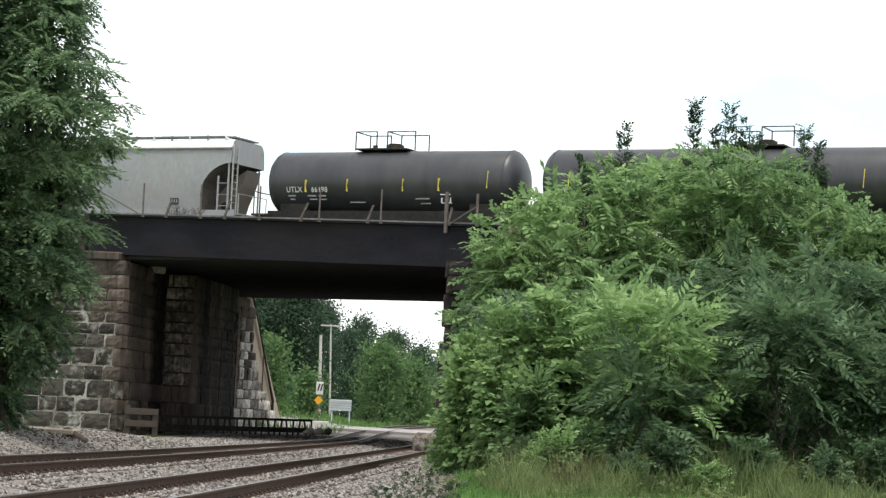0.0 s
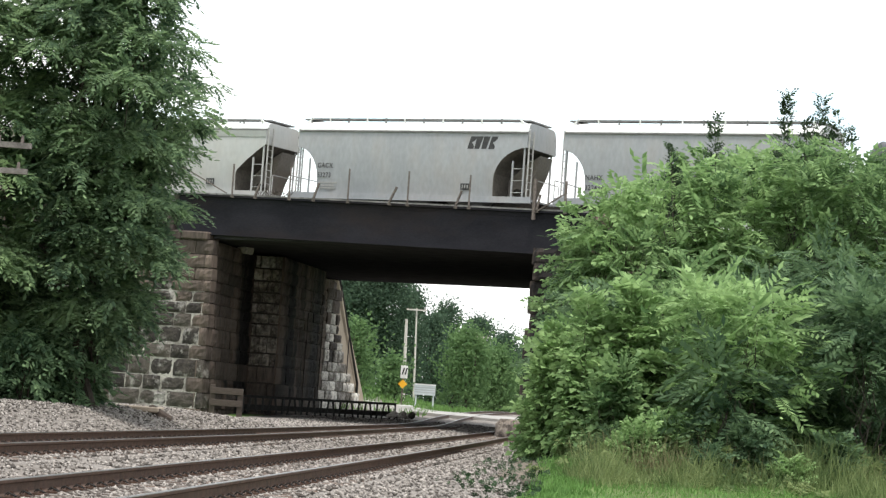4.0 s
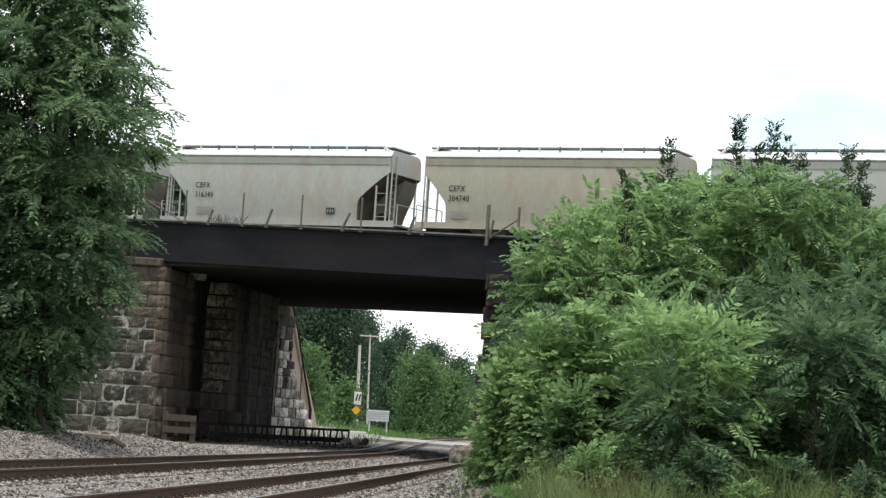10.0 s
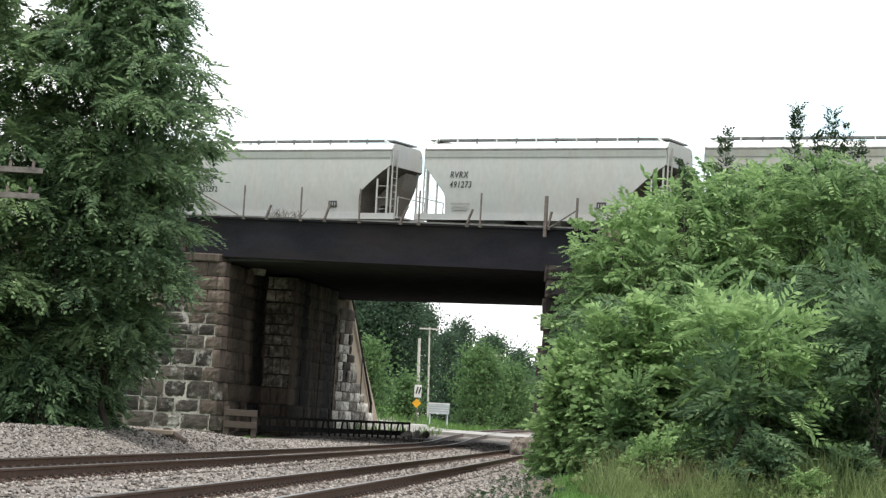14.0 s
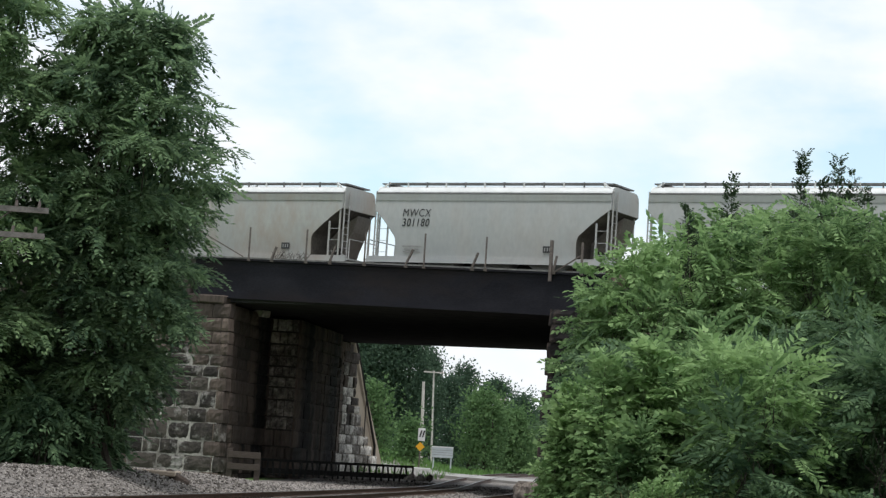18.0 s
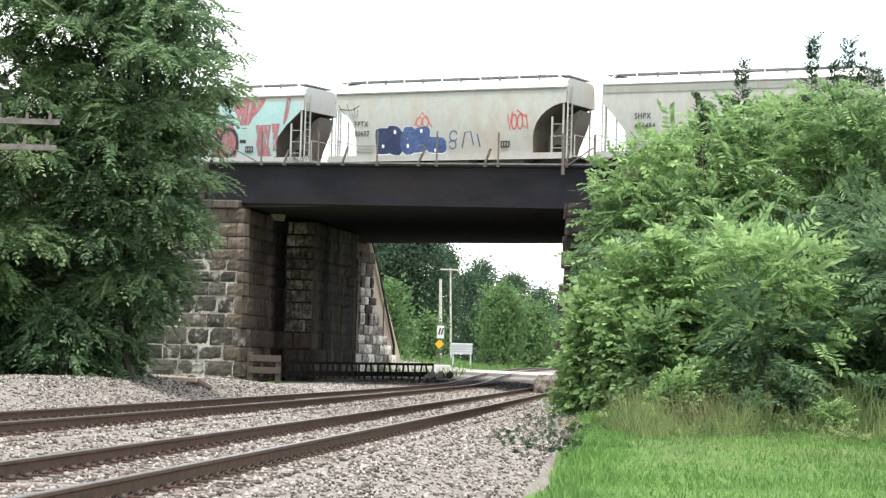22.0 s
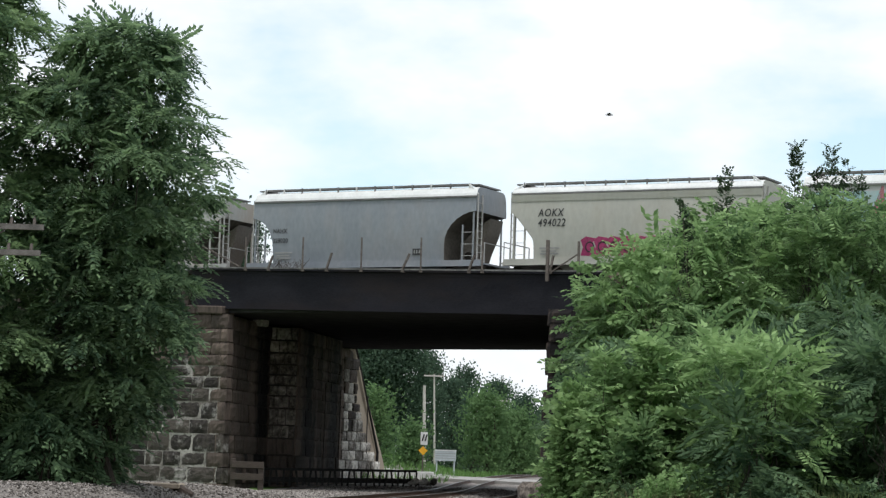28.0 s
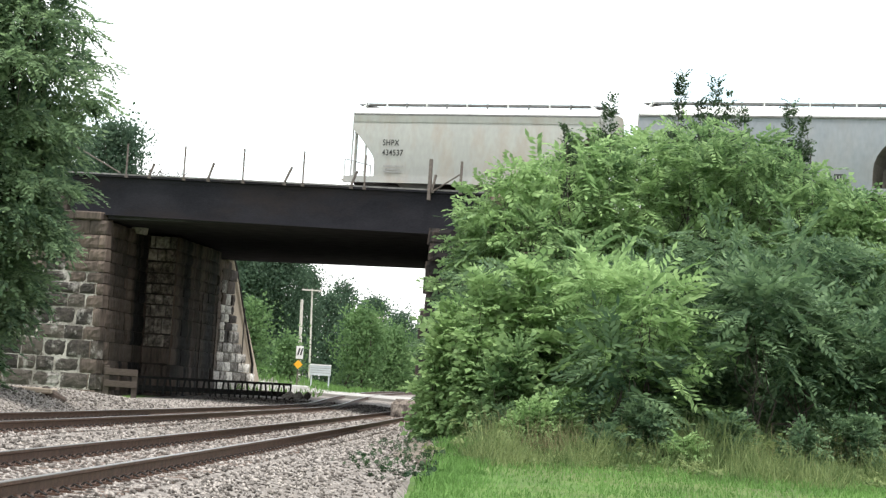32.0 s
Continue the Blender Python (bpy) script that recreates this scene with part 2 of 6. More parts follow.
M_LEAF_WALNUT = leafy("walnut_leaves", (0.072, 0.124, 0.074), (0.275, 0.390, 0.198), 0.5)
M_LEAF_SAPLING = leafy("dark_sapling_leaves", (0.030, 0.052, 0.030), (0.095, 0.140, 0.075), 0.2)
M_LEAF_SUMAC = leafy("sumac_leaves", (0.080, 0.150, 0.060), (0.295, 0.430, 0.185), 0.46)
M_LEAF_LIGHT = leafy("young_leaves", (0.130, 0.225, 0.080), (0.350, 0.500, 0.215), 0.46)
# leaf colour with the shade below the trees darkened into it
M_LEAF_SHADE = leafy("tree_shade_leaves", (0.018, 0.040, 0.020), (0.058, 0.105, 0.045), 0.25)
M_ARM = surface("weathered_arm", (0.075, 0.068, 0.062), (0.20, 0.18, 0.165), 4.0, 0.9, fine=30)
# thicket and undergrowth shade is put into this darker leaf colour
M_LEAF_DEEP_SHADE = leafy("shaded_shrub_leaves", (0.046, 0.088, 0.048), (0.172, 0.262, 0.130), 0.42)
M_LEAF_FAR = leafy("far_leaves", (0.095, 0.170, 0.070), (0.165, 0.265, 0.105), 0.5)
# distance haze is put into the colour: bluish and low in contrast
M_LEAF_FAR_DEEP = leafy("hazed_wood_leaves", (0.056, 0.096, 0.064), (0.100, 0.155, 0.096), 0.5)


# ---- building blocks ----
def mesh_of(bm, name, material, smooth=False):
    me = bpy.data.meshes.new(name)
    bm.normal_update()
    bm.to_mesh(me)
    bm.free()
    if smooth:
        me.shade_smooth()
    me.materials.append(material)
    return me


def part(name, bm, material, parent, label="", smooth=False):
    """Links a bmesh as one mesh object under a thing or a part."""
    ob = new(name, mesh_of(bm, name, material, smooth))
    ob.parent = parent
    return tagged(ob, label)


def thing(name, m, label, category, group="", kind=""):
    ob = new(name)
    ob.matrix_basis = m
    ob.empty_display_size = 0.3
    return tagged(ob, label, category, group, kind)


def solid(name, bm, material, label, category, group="", kind="", m=None, smooth=False):
    ob = new(name, mesh_of(bm, name, material, smooth))
    if m is not None:
        ob.matrix_basis = m
    return tagged(ob, label, category, group, kind)


def box(bm, x, y, z, sx, sy, sz, rot=None, bevel=0.0):
    """A box by its centre and its sizes."""
    r = bmesh.ops.create_cube(bm, size=1.0)
    m = Matrix.Translation((x, y, z))
    if rot is not None:
        m = m @ rot.to_4x4()
    bmesh.ops.transform(bm, matrix=m @ Matrix.Diagonal((sx, sy, sz, 1)), verts=r["verts"])
    if bevel:
        es = list({e for v in r["verts"] for e in v.link_edges})
        bmesh.ops.bevel(bm, geom=es, offset=bevel, segments=1, affect="EDGES")
    return bm


def rod(bm, a, b, r1, r2=None, sides=8):
    """A round bar from a to b."""
    a, b = Vector(a), Vector(b)
    d = b - a
    r = bmesh.ops.create_cone(bm, cap_ends=True, segments=sides, radius1=r1, radius2=r1 if r2 is None else r2, depth=d.length)
    bmesh.ops.transform(bm, matrix=Matrix.Translation((a + b) / 2) @ d.to_track_quat("Z", "Y").to_matrix().to_4x4(), verts=r["verts"])
    return bm


def bar(bm, a, b, w, h):
    """A square bar from a to b."""
    a, b = Vector(a), Vector(b)
    d = b - a
    return box(bm, *((a + b) / 2), w, h, d.length, rot=d.to_track_quat("Z", "Y").to_matrix())


def prism(bm, outline, y0, y1):
    """An outline in x and z, carried from y0 to y1."""
    va = [bm.verts.new((x, y0, z)) for x, z in outline]
    vb = [bm.verts.new((x, y1, z)) for x, z in outline]
    k = len(outline)
    bm.faces.new(va)
    bm.faces.new(vb[::-1])
    for i in range(k):
        bm.faces.new((va[i], vb[i], vb[(i + 1) % k], va[(i + 1) % k]))
    bmesh.ops.recalc_face_normals(bm, faces=bm.faces)
    return bm


def sheet(name, xs, ys, height, material, label, category, kind="structure"):
    """A ground sheet on a grid."""
    X, Y = np.meshgrid(xs, ys)
    Z = height(X, Y)
    k, l = X.shape
    idx = np.arange(k * l).reshape(k, l)
    quads = np.stack([idx[:-1, :-1], idx[:-1, 1:], idx[1:, 1:], idx[1:, :-1]], -1).reshape(-1, 4)
    me = bpy.data.meshes.new(name)
    me.from_pydata(np.stack([X, Y, Z], -1).reshape(-1, 3).tolist(), [], quads.tolist())
    me.shade_smooth()
    me.materials.append(material)
    return tagged(new(name, me), label, category, kind=kind)


def quads_mesh(name, verts, material):
    """A mesh of loose four-cornered leaves; verts is (count, 4, 3)."""
    count = len(verts)
    me = bpy.data.meshes.new(name)
    me.vertices.add(count * 4)
    me.vertices.foreach_set("co", np.ascontiguousarray(verts, dtype=np.float32).ravel())
    me.loops.add(count * 4)
    me.loops.foreach_set("vertex_index", np.arange(count * 4, dtype=np.int32))
    me.polygons.add(count)
    me.polygons.foreach_set("loop_start", np.arange(0, count * 4, 4, dtype=np.int32))
    me.update(calc_edges=True)
    me.materials.append(material)
    return me


def pinnate(pairs, length, leaflet, width, droop=0.25, seed=0):
    """A feathered leaf along +x: pairs of uneven leaflets and one at the tip."""
    rng = np.random.default_rng(seed)
    bend = rng.uniform(-0.25, 0.25)
    out = []
    for i in range(pairs):
        u = 0.18 + 0.8 * i / pairs
        base = np.array([u * length, bend * length * u * u, -droop * length * u * u])
        for side in (-1, 1):
            size = leaflet * (1 - 0.35 * abs(u - 0.5)) * rng.uniform(0.8, 1.15)
            d = np.array([0.62, side * 0.78, -0.25]) + rng.normal(scale=0.10, size=3)
            d /= np.linalg.norm(d)
            w = np.cross(d, [0.1 * side, 0.0, 1.0] + rng.normal(scale=0.15, size=3))
            w *= rng.uniform(0.75, 1.2) * width / 2 / np.linalg.norm(w)
            out.append([base, base + d * size * 0.5 + w, base + d * size, base + d * size * 0.45 - w])
    tip = np.array([length * 0.95, 0, -droop * length])
    out.append([tip, tip + [leaflet * 0.5, width / 2, -0.02], tip + [leaflet, 0, -0.05], tip + [leaflet * 0.5, -width / 2, -0.02]])
    return np.array(out)


def tuft(count, leaf, width, spread, seed):
    """A tuft of plain leaves round a twig."""
    rng = np.random.default_rng(seed)
    out = []
    for i in range(count):
        d = rng.normal(size=3)
        d[0] += 0.6
        d /= np.linalg.norm(d)
        w = np.cross(d, rng.normal(size=3))
        w *= width / 2 / np.linalg.norm(w)
        base = rng.normal(size=3) * spread * 0.5
        size = leaf * rng.uniform(0.7, 1.2)
        out.append([base, base + d * size * 0.5 + w, base + d * size, base + d * size * 0.5 - w])
    return np.array(out)


def placed(template, points, ways, sizes, rng):
    """Copies of a leaf template at points, turned along ways, as one array of quads."""
    x = ways / np.linalg.norm(ways, axis=1, keepdims=True)
    up = np.tile([0.0, 0.0, 1.0], (len(x), 1)) + rng.normal(scale=0.35, size=(len(x), 3))
    y = np.cross(up, x)
    y /= np.linalg.norm(y, axis=1, keepdims=True)
    z = np.cross(x, y)
    basis = np.stack([x, y, z], -1) * sizes[:, None, None]
    flat = template.reshape(-1, 3)
    out = np.einsum("nij,kj->nki", basis, flat) + points[:, None, :]
    return out.reshape(-1, 4, 3)


def clumps_points(clumps, density, rng, shell=0.55, top=0.0):
    """Points in uneven clumps (x, y, z, rx, rz), and the ways out of them."""
    pts, ways = [], []
    for cx, cy, cz, rx, rz in clumps:
        count = max(6, int(density * rx * (rx + rz)))
        d = rng.normal(size=(count, 3))
        d /= np.linalg.norm(d, axis=1, keepdims=True)
        d[:, 2] = np.where(rng.uniform(0, 1, count) < top, np.abs(d[:, 2]), d[:, 2])
        reach = rng.uniform(shell, 1.0, size=(count, 1)) ** 0.6
        reach *= 1 + 0.18 * np.sin(d[:, :1] * 5 + cx * 7) * np.cos(d[:, 2:] * 6 + cz * 3)
        pts.append(d * reach * [rx, rx, rz] + [cx, cy, cz])
        ways.append(d + rng.normal(scale=0.45, size=(count, 3)) + [0, 0, -0.12])
    return np.concatenate(pts), np.concatenate(ways)


def near_x(y):
    return -5.035 + 0.10158 * y - 7.77e-5 * y * y + 8.5e-4 * np.maximum(y - 125, 0) ** 2


def far_x(y):
    return -9.389 + 0.11951 * y - 2.277e-4 * np.minimum(y, 130) ** 2 - np.maximum(y - 130, 0) * 0.0592 + 8.5e-4 * np.maximum(y - 125, 0) ** 2


def smooth(a):
    a = np.clip(a, 0, 1)
    return a * a * (3 - 2 * a)


def rise(x, y):
    """The slow rise of the land behind the bridge."""
    return 0.9 * smooth((y - 105) / 85) + smooth((y - 125) / 80) * 1.5 * smooth((4.0 - x) / 8) + 1.5 * smooth((y - 230) / 200)


def land(x, y):
    """The height of the ground: track bed, gravel bank, lawn."""
    bed = -0.21 + 0.08 * smooth(((near_x(y) - 2.0) - x) / 0.5)
    right = smooth((x - near_x(y) - 1.75) / 1.6)
    lawn = -0.65 + 0.62 * smooth((y - 24) / 22) - 0.1 * smooth((y - 60) / 30)
    left = smooth((far_x(y) - 1.9 - x) / 2.6)
    bank = 0.40 - 0.55 * smooth((y - 62) / 32) - 0.6 * smooth((y - 62) / 30) * smooth((-8.4 - x) / 1.6)
    z = bed * (1 - right) * (1 - left) + right * lawn + left * bank
    return z + rise(x, y)


# ---- ground ----
xs = np.concatenate([[-3000, -1500, -800, -400, -200, -120], np.arange(-90, -26, 8.0), np.arange(-26, 34, 0.8), np.arange(34, 130, 8.0), [180, 300, 600, 1200, 3000]])
ys = np.concatenate([[-3000, -1500, -700, -300, -120, -60, -30], np.arange(-20, 8, 4.0), np.arange(8, 130, 1.0), np.arange(130, 320, 6.0), [360, 420, 520, 700, 1000, 1600, 2600, 4200]])


def ground_height(X, Y):
    strip = smooth((X - (far_x(Y) - 8.4)) / 0.8) * smooth((near_x(Y) + 3.5 - X) / 0.5)
    strip *= smooth((Y + 12) / 4) * smooth((300 - Y) / 6)
    n = np.vectorize(lambda a, b: noise.noise((a * 0.4, b * 0.4, 0.0)))(X, Y)
    return land(X, Y) - 0.35 * strip + 0.05 * n * (1 - strip)


sheet("ground", xs, ys, ground_height, M_GRASS_GROUND, "green mown grass and weedy earth beside the railway", "ground")


def bed_sheet():
    """The ballast of both tracks and the gravel bank, one strip along the line."""
    ys_bed = np.concatenate([np.arange(-10, 60, 0.35), np.arange(60, 120, 0.8), np.arange(120, 300, 3.0)])
    across = np.concatenate([np.arange(-8.5, -2.5, 0.3), np.arange(-2.5, 9.0, 0.22)])
    Y, A = np.meshgrid(ys_bed, across, indexing="ij")
    X = far_x(Y) + A
    X = np.minimum(X, near_x(Y) + 3.6)
    n = np.vectorize(lambda a, b: noise.noise((a * 2.2, b * 2.2, 3.0)))(X, Y)
    crib = np.maximum(smooth((1.5 - np.abs(X - near_x(Y))) / 0.3), smooth((1.5 - np.abs(X - far_x(Y))) / 0.3)) * smooth((70 - Y) / 6)
    Z = land(X, Y) + 0.03 * n * (1 - 0.5 * crib) + 0.042 * crib - 0.25 * smooth((X - near_x(Y) - 3.2) / 0.4)
    k, l = X.shape
    idx = np.arange(k * l).reshape(k, l)
    quads = np.stack([idx[:-1, :-1], idx[:-1, 1:], idx[1:, 1:], idx[1:, :-1]], -1).reshape(-1, 4)
    me = bpy.data.meshes.new("ballast_bed")
    me.from_pydata(np.stack([X, Y, Z], -1).reshape(-1, 3).tolist(), [], quads.tolist())
    me.shade_smooth()
    me.materials.append(M_GRAVEL)
    return tagged(new("ballast_bed", me), "pale grey crushed-stone ballast under the rails", "ballast", kind="structure")


bed_sheet()


def soil_sheet():
    """Bare trodden earth between the ballast and the weeds, with a ragged edge."""
    Y, U = np.meshgrid(np.arange(37.5, 62, 0.25), np.linspace(0, 1, 13), indexing="ij")
    rag = np.vectorize(lambda b, c: noise.noise((b * 0.9, c, 8.0)))
    left = near_x(Y) + 2.75 + 0.55 * rag(Y, 0.0) + 0.9 * smooth((40 - Y) / 2.5)
    right = near_x(Y) + 3.7 + 1.1 * smooth((Y - 39.5) / 2) + 0.4 * rag(Y, 5.0)
    X = left + (right - left) * U
    edge = np.minimum(U, 1 - U) * 2
    Z = np.maximum(land(X, Y), ground_height(X, Y)) + 0.085 * smooth(edge * 4) - 0.035 + 0.015 * rag(Y, 12 * U)
    k, l = X.shape
    idx = np.arange(k * l).reshape(k, l)
    quads = np.stack([idx[:-1, :-1], idx[:-1, 1:], idx[1:, 1:], idx[1:, :-1]], -1).reshape(-1, 4)
    me = bpy.data.meshes.new("bare_soil")
    me.from_pydata(np.stack([X, Y, Z], -1).reshape(-1, 3).tolist(), [], quads.tolist())
    me.shade_smooth()
    me.materials.append(M_SOIL)
    return tagged(new("bare_soil", me), "dark bare earth and grit beside the ballast", "soil", kind="structure")


soil_sheet()

RAIL_PROFILE = [(-0.07, -0.16), (0.07, -0.16), (0.07, -0.145), (0.012, -0.125), (0.012, -0.045), (0.036, -0.03), (0.036, -0.004), (-0.036, -0.004), (-0.036, -0.03), (-0.012, -0.045), (-0.012, -0.125), (-0.07, -0.145)]


def rail_height(x, y, base):
    return base + rise(x, y)


def swept(name, centre, offset, base, profile, material, parent, y0, y1, step, label=""):
    """A profile carried along a track."""
    bm = bmesh.new()
    rings = []
    y = y0
    while y <= y1:
        cx = float(centre(y))
        slope = (float(centre(y + 0.5)) - float(centre(y - 0.5)))
        side = Vector((1, -slope, 0)).normalized()
        p = Vector((cx, y, rail_height(cx, y, base))) + side * offset
        rings.append([bm.verts.new(p + side * a + Vector((0, 0, b))) for a, b in profile])
        y += step
    k = len(profile)
    for r0, r1 in zip(rings, rings[1:]):
        for i in range(k):
            bm.faces.new((r0[i], r0[(i + 1) % k], r1[(i + 1) % k], r1[i]))
    bm.faces.new(rings[0])
    bm.faces.new(rings[-1][::-1])
    bmesh.ops.recalc_face_normals(bm, faces=bm.faces)
    return part(name, bm, material, parent, label)


TRACKS = []
for centre, base, label in ((near_x, 0.0, "rusty railway track with worn bright railheads on timber ties"),
                            (far_x, 0.08, "second rusty railway track beside a gravel bank")):
    track = thing("railway_track", Matrix.Identity(4), label, "railway track", "tracks under the bridge")
    TRACKS.append((track, centre, base))
    for off in (-0.752, 0.752):
        rail = swept("rail", centre, off, base, RAIL_PROFILE, M_RAIL, track, -8, 290, 1.5)
        swept("railhead", centre, off, base, [(-0.031, -0.006), (0.031, -0.006), (0.028, 0.002), (-0.028, 0.002)], M_RAILTOP, rail, -8, 290, 1.5, "bright worn running surface")

# grade crossing of the road behind the bridge
bm = bmesh.new()
for i in range(20):
    x0, x1 = -24 + i * 2.4, -24 + (i + 1) * 2.4
    def road_z(x, y):
        return float(land(np.float64(min(max(x, -5), 12)), np.float64(y))) + 0.185
    vs = [bm.verts.new((x, y, road_z(x, y))) for x, y in ((x0, 147.2), (x1, 147.2), (x1, 157), (x0, 157))]
    lo = [bm.verts.new((v.co.x, v.co.y, v.co.z - 0.3)) for v in vs]
    bm.faces.new(vs)
    for a in range(4):
        bm.faces.new((vs[a], lo[a], lo[(a + 1) % 4], vs[(a + 1) % 4]))
bmesh.ops.recalc_face_normals(bm, faces=bm.faces)
solid("road", bm, M_ROAD, "pale dusty road over a level crossing", "road", kind="structure")

# ---- the railway bridge ----
TURN = -28.0
U = Vector((math.cos(radians(28)), -math.sin(radians(28)), 0))
N = Vector((math.sin(radians(28)), math.cos(radians(28)), 0))
LINE = Vector((0, 108, 0))
RAIL_Z = 9.5


def deck(s, off, z):
    """A place on the upper line: metres along it, metres behind the near side of the train, height."""
    return LINE + U * s + N * off + Vector((0, 0, z))


UP = pose(*LINE, 0, 0, TURN)
bridge = thing("railway_bridge", UP, "black riveted steel girder bridge on stone abutments", "bridge")
SPAN = (-12.4, 9.6)
def edge_z(s):
    return 10.2 - 0.021 * s
for i, off in enumerate((-1.25, 4.6, 8.2, 13.0, 16.6, 21.4, 25.0, 28.0)):
    top, low = (0.0, -1.95) if i == 0 else (-0.55, -1.74)
    shift = -0.34 * (off + 1.25)
    s0, s1 = SPAN[0] + shift, SPAN[1] + shift
    z0, z1 = edge_z(SPAN[0]), edge_z(SPAN[1])
    bm = bmesh.new()
    bar(bm, (s0, off, z0 + (top + low) / 2), (s1, off, z1 + (top + low) / 2), 0.03, top - low)
    girder = part("girder", bm, M_STEEL if i == 0 else M_SOOT, bridge)
    for z, h, w in ((top - 0.045, 0.09, 0.42), (low + 0.03, 0.06, 0.44), (top - 0.2, 0.16, 0.09), (low + 0.14, 0.16, 0.09)):
        bm = bmesh.new()
        bar(bm, (s0, off, z0 + z), (s1, off, z1 + z), w, h)
        part("flange", bm, M_STEEL if i == 0 else M_SOOT, girder)
# floor of the bridge and cross beams
bm = bmesh.new()
plan = [(-12.4, -1.1), (9.6, -1.1), (-0.4, 28.2), (-22.4, 28.2)]
hi = [bm.verts.new((x, y, 9.32)) for x, y in plan]
lo = [bm.verts.new((x, y, 8.3)) for x, y in plan]
bm.faces.new(hi)
bm.faces.new(lo[::-1])
for k in range(4):
    bm.faces.new((hi[k], lo[k], lo[(k + 1) % 4], hi[(k + 1) % 4]))
bmesh.ops.recalc_face_normals(bm, faces=bm.faces)
part("floor_plate", bm, M_SOOT, bridge)
# edge planks on the near girder
for k in range(9):
    s0, s1 = -12.6 + k * 2.467, -12.6 + (k + 1) * 2.467 - 0.03
    bm = bmesh.new()
    bar(bm, (s0, -1.2, edge_z(s0) + 0.035), (s1, -1.2, edge_z(s1) + 0.035), 0.55, 0.07)
    part("edge_plank", bm, M_DECK, bridge)


def railing_post(s, tall, lean=0.0, wide=0.06, low=0.0):
    bm = bmesh.new()
    z = edge_z(s) + 0.02
    bar(bm, (s, -1.5, z - low), (s + lean, -1.5, z + tall), wide, wide)
    box(bm, s, -1.42, z - 0.06, 0.16, 0.18, 0.12)
    return part("railing_post", bm, M_POST, bridge)


for s in (-9.25, -6.05, -2.85, 0.32):
    railing_post(s, 1.5)
railing_post(3.5, 1.45)
railing_post(6.78, 1.4, wide=0.13, low=0.45)
railing_post(8.3, 1.35, wide=0.09)
for s, d, tall in ((-7.95, 0.24, 0.6), (-4.72, 0.27, 0.76), (-0.64, 0.36, 0.74), (2.82, 0.28, 0.7), (6.92, 0.14, 0.7)):
    railing_post(s, tall, lean=d, wide=0.085)
bm = bmesh.new()
bar(bm, (7.0, -1.5, edge_z(7.0) + 0.0), (8.35, -1.5, edge_z(8.35) + 0.85), 0.07, 0.05)
part("railing_brace", bm, M_POST, bridge)
bm = bmesh.new()
bar(bm, (-12.6, -1.45, edge_z(-12.6) + 1.45), (-9.6, -1.45, edge_z(-9.6) + 0.1), 0.06, 0.05)
part("railing_brace", bm, M_POST, bridge)

# dead weeds caught on the edge of the bridge
weed_rng = random.Random(3)
dead = bmesh.new()
for k in range(46):
    s = weed_rng.uniform(-8.0, -6.2)
    foot = Vector((s, weed_rng.uniform(-1.45, -0.9), edge_z(s) + 0.06))
    tip = foot + Vector((weed_rng.uniform(-0.35, 0.45), weed_rng.uniform(-0.2, 0.2), weed_rng.uniform(0.12, 0.5)))
    rod(dead, foot, tip, 0.012, 0.005, sides=4)
    rod(dead, foot.lerp(tip, 0.6), foot.lerp(tip, 0.6) + Vector((weed_rng.uniform(-0.25, 0.25), 0, weed_rng.uniform(0.0, 0.2))), 0.008, 0.004, sides=4)
dead_weeds = solid("dead_weeds", dead, M_BARK, "tangle of dry dead weeds on the bridge edge", "weeds", kind="stuff", m=UP)

# upper track
upper = thing("railway_track", UP, "upper railway track carrying the freight train", "railway track")
for off in (0.8, 2.3):
    bm = bmesh.new()
    box(bm, 0, off, RAIL_Z - 0.07, 480, 0.07, 0.14)
    part("rail", bm, M_RAIL, upper)
bm = bmesh.new()
for k in range(800):
    box(bm, -240 + k * 0.6, 1.55, RAIL_Z - 0.2, 0.22, 2.6, 0.12)
tagged(part("ties", bm, M_TIE, upper), kind="stuff")

# ---- embankments of the upper line ----
def embankment(s0, s1, cut0, cut1, label):
    bm = bmesh.new()
    rings = []
    k = 26
    for i in range(k + 1):
        s = s0 + (s1 - s0) * i / k
        row = [(-17, -0.6), (-13, 1.2), (-8, 4.8), (-4, 8.0), (-1.2, 9.26), (12, 9.3), (25.5, 9.26), (30, 6.4), (36, 2.4), (41, -0.6)]
        if (i == 0 and cut0) or (i == k and cut1):
            row = [(min(max(o, 0.0), 25.0), z) for o, z in row]
        ring = []
        for o, z in row:
            p = LINE + U * (s - (0.345 * o if cut1 and i == k else 0)) + N * o
            w = noise.noise((p.x * 0.3, p.y * 0.3, 5.0)) * 0.5 if abs(o - 12) > 14 and 0 < i < k else 0
            ring.append(bm.verts.new((p.x, p.y, z + w)))
        rings.append(ring)
    for r0, r1 in zip(rings, rings[1:]):
        for a in range(len(r0) - 1):
            bm.faces.new((r0[a], r0[a + 1], r1[a + 1], r1[a]))
    bm.faces.new(rings[0])
    bm.faces.new(rings[-1])
    bmesh.ops.recalc_face_normals(bm, faces=bm.faces)
    solid("embankment", bm, M_GRASS_GROUND, label, "embankment", kind="structure")


embankment(-242, -28.0, False, True, "grassy railway embankment behind the stone wall")
embankment(9.8, 242, True, False, "grassy railway embankment behind the shrubs")

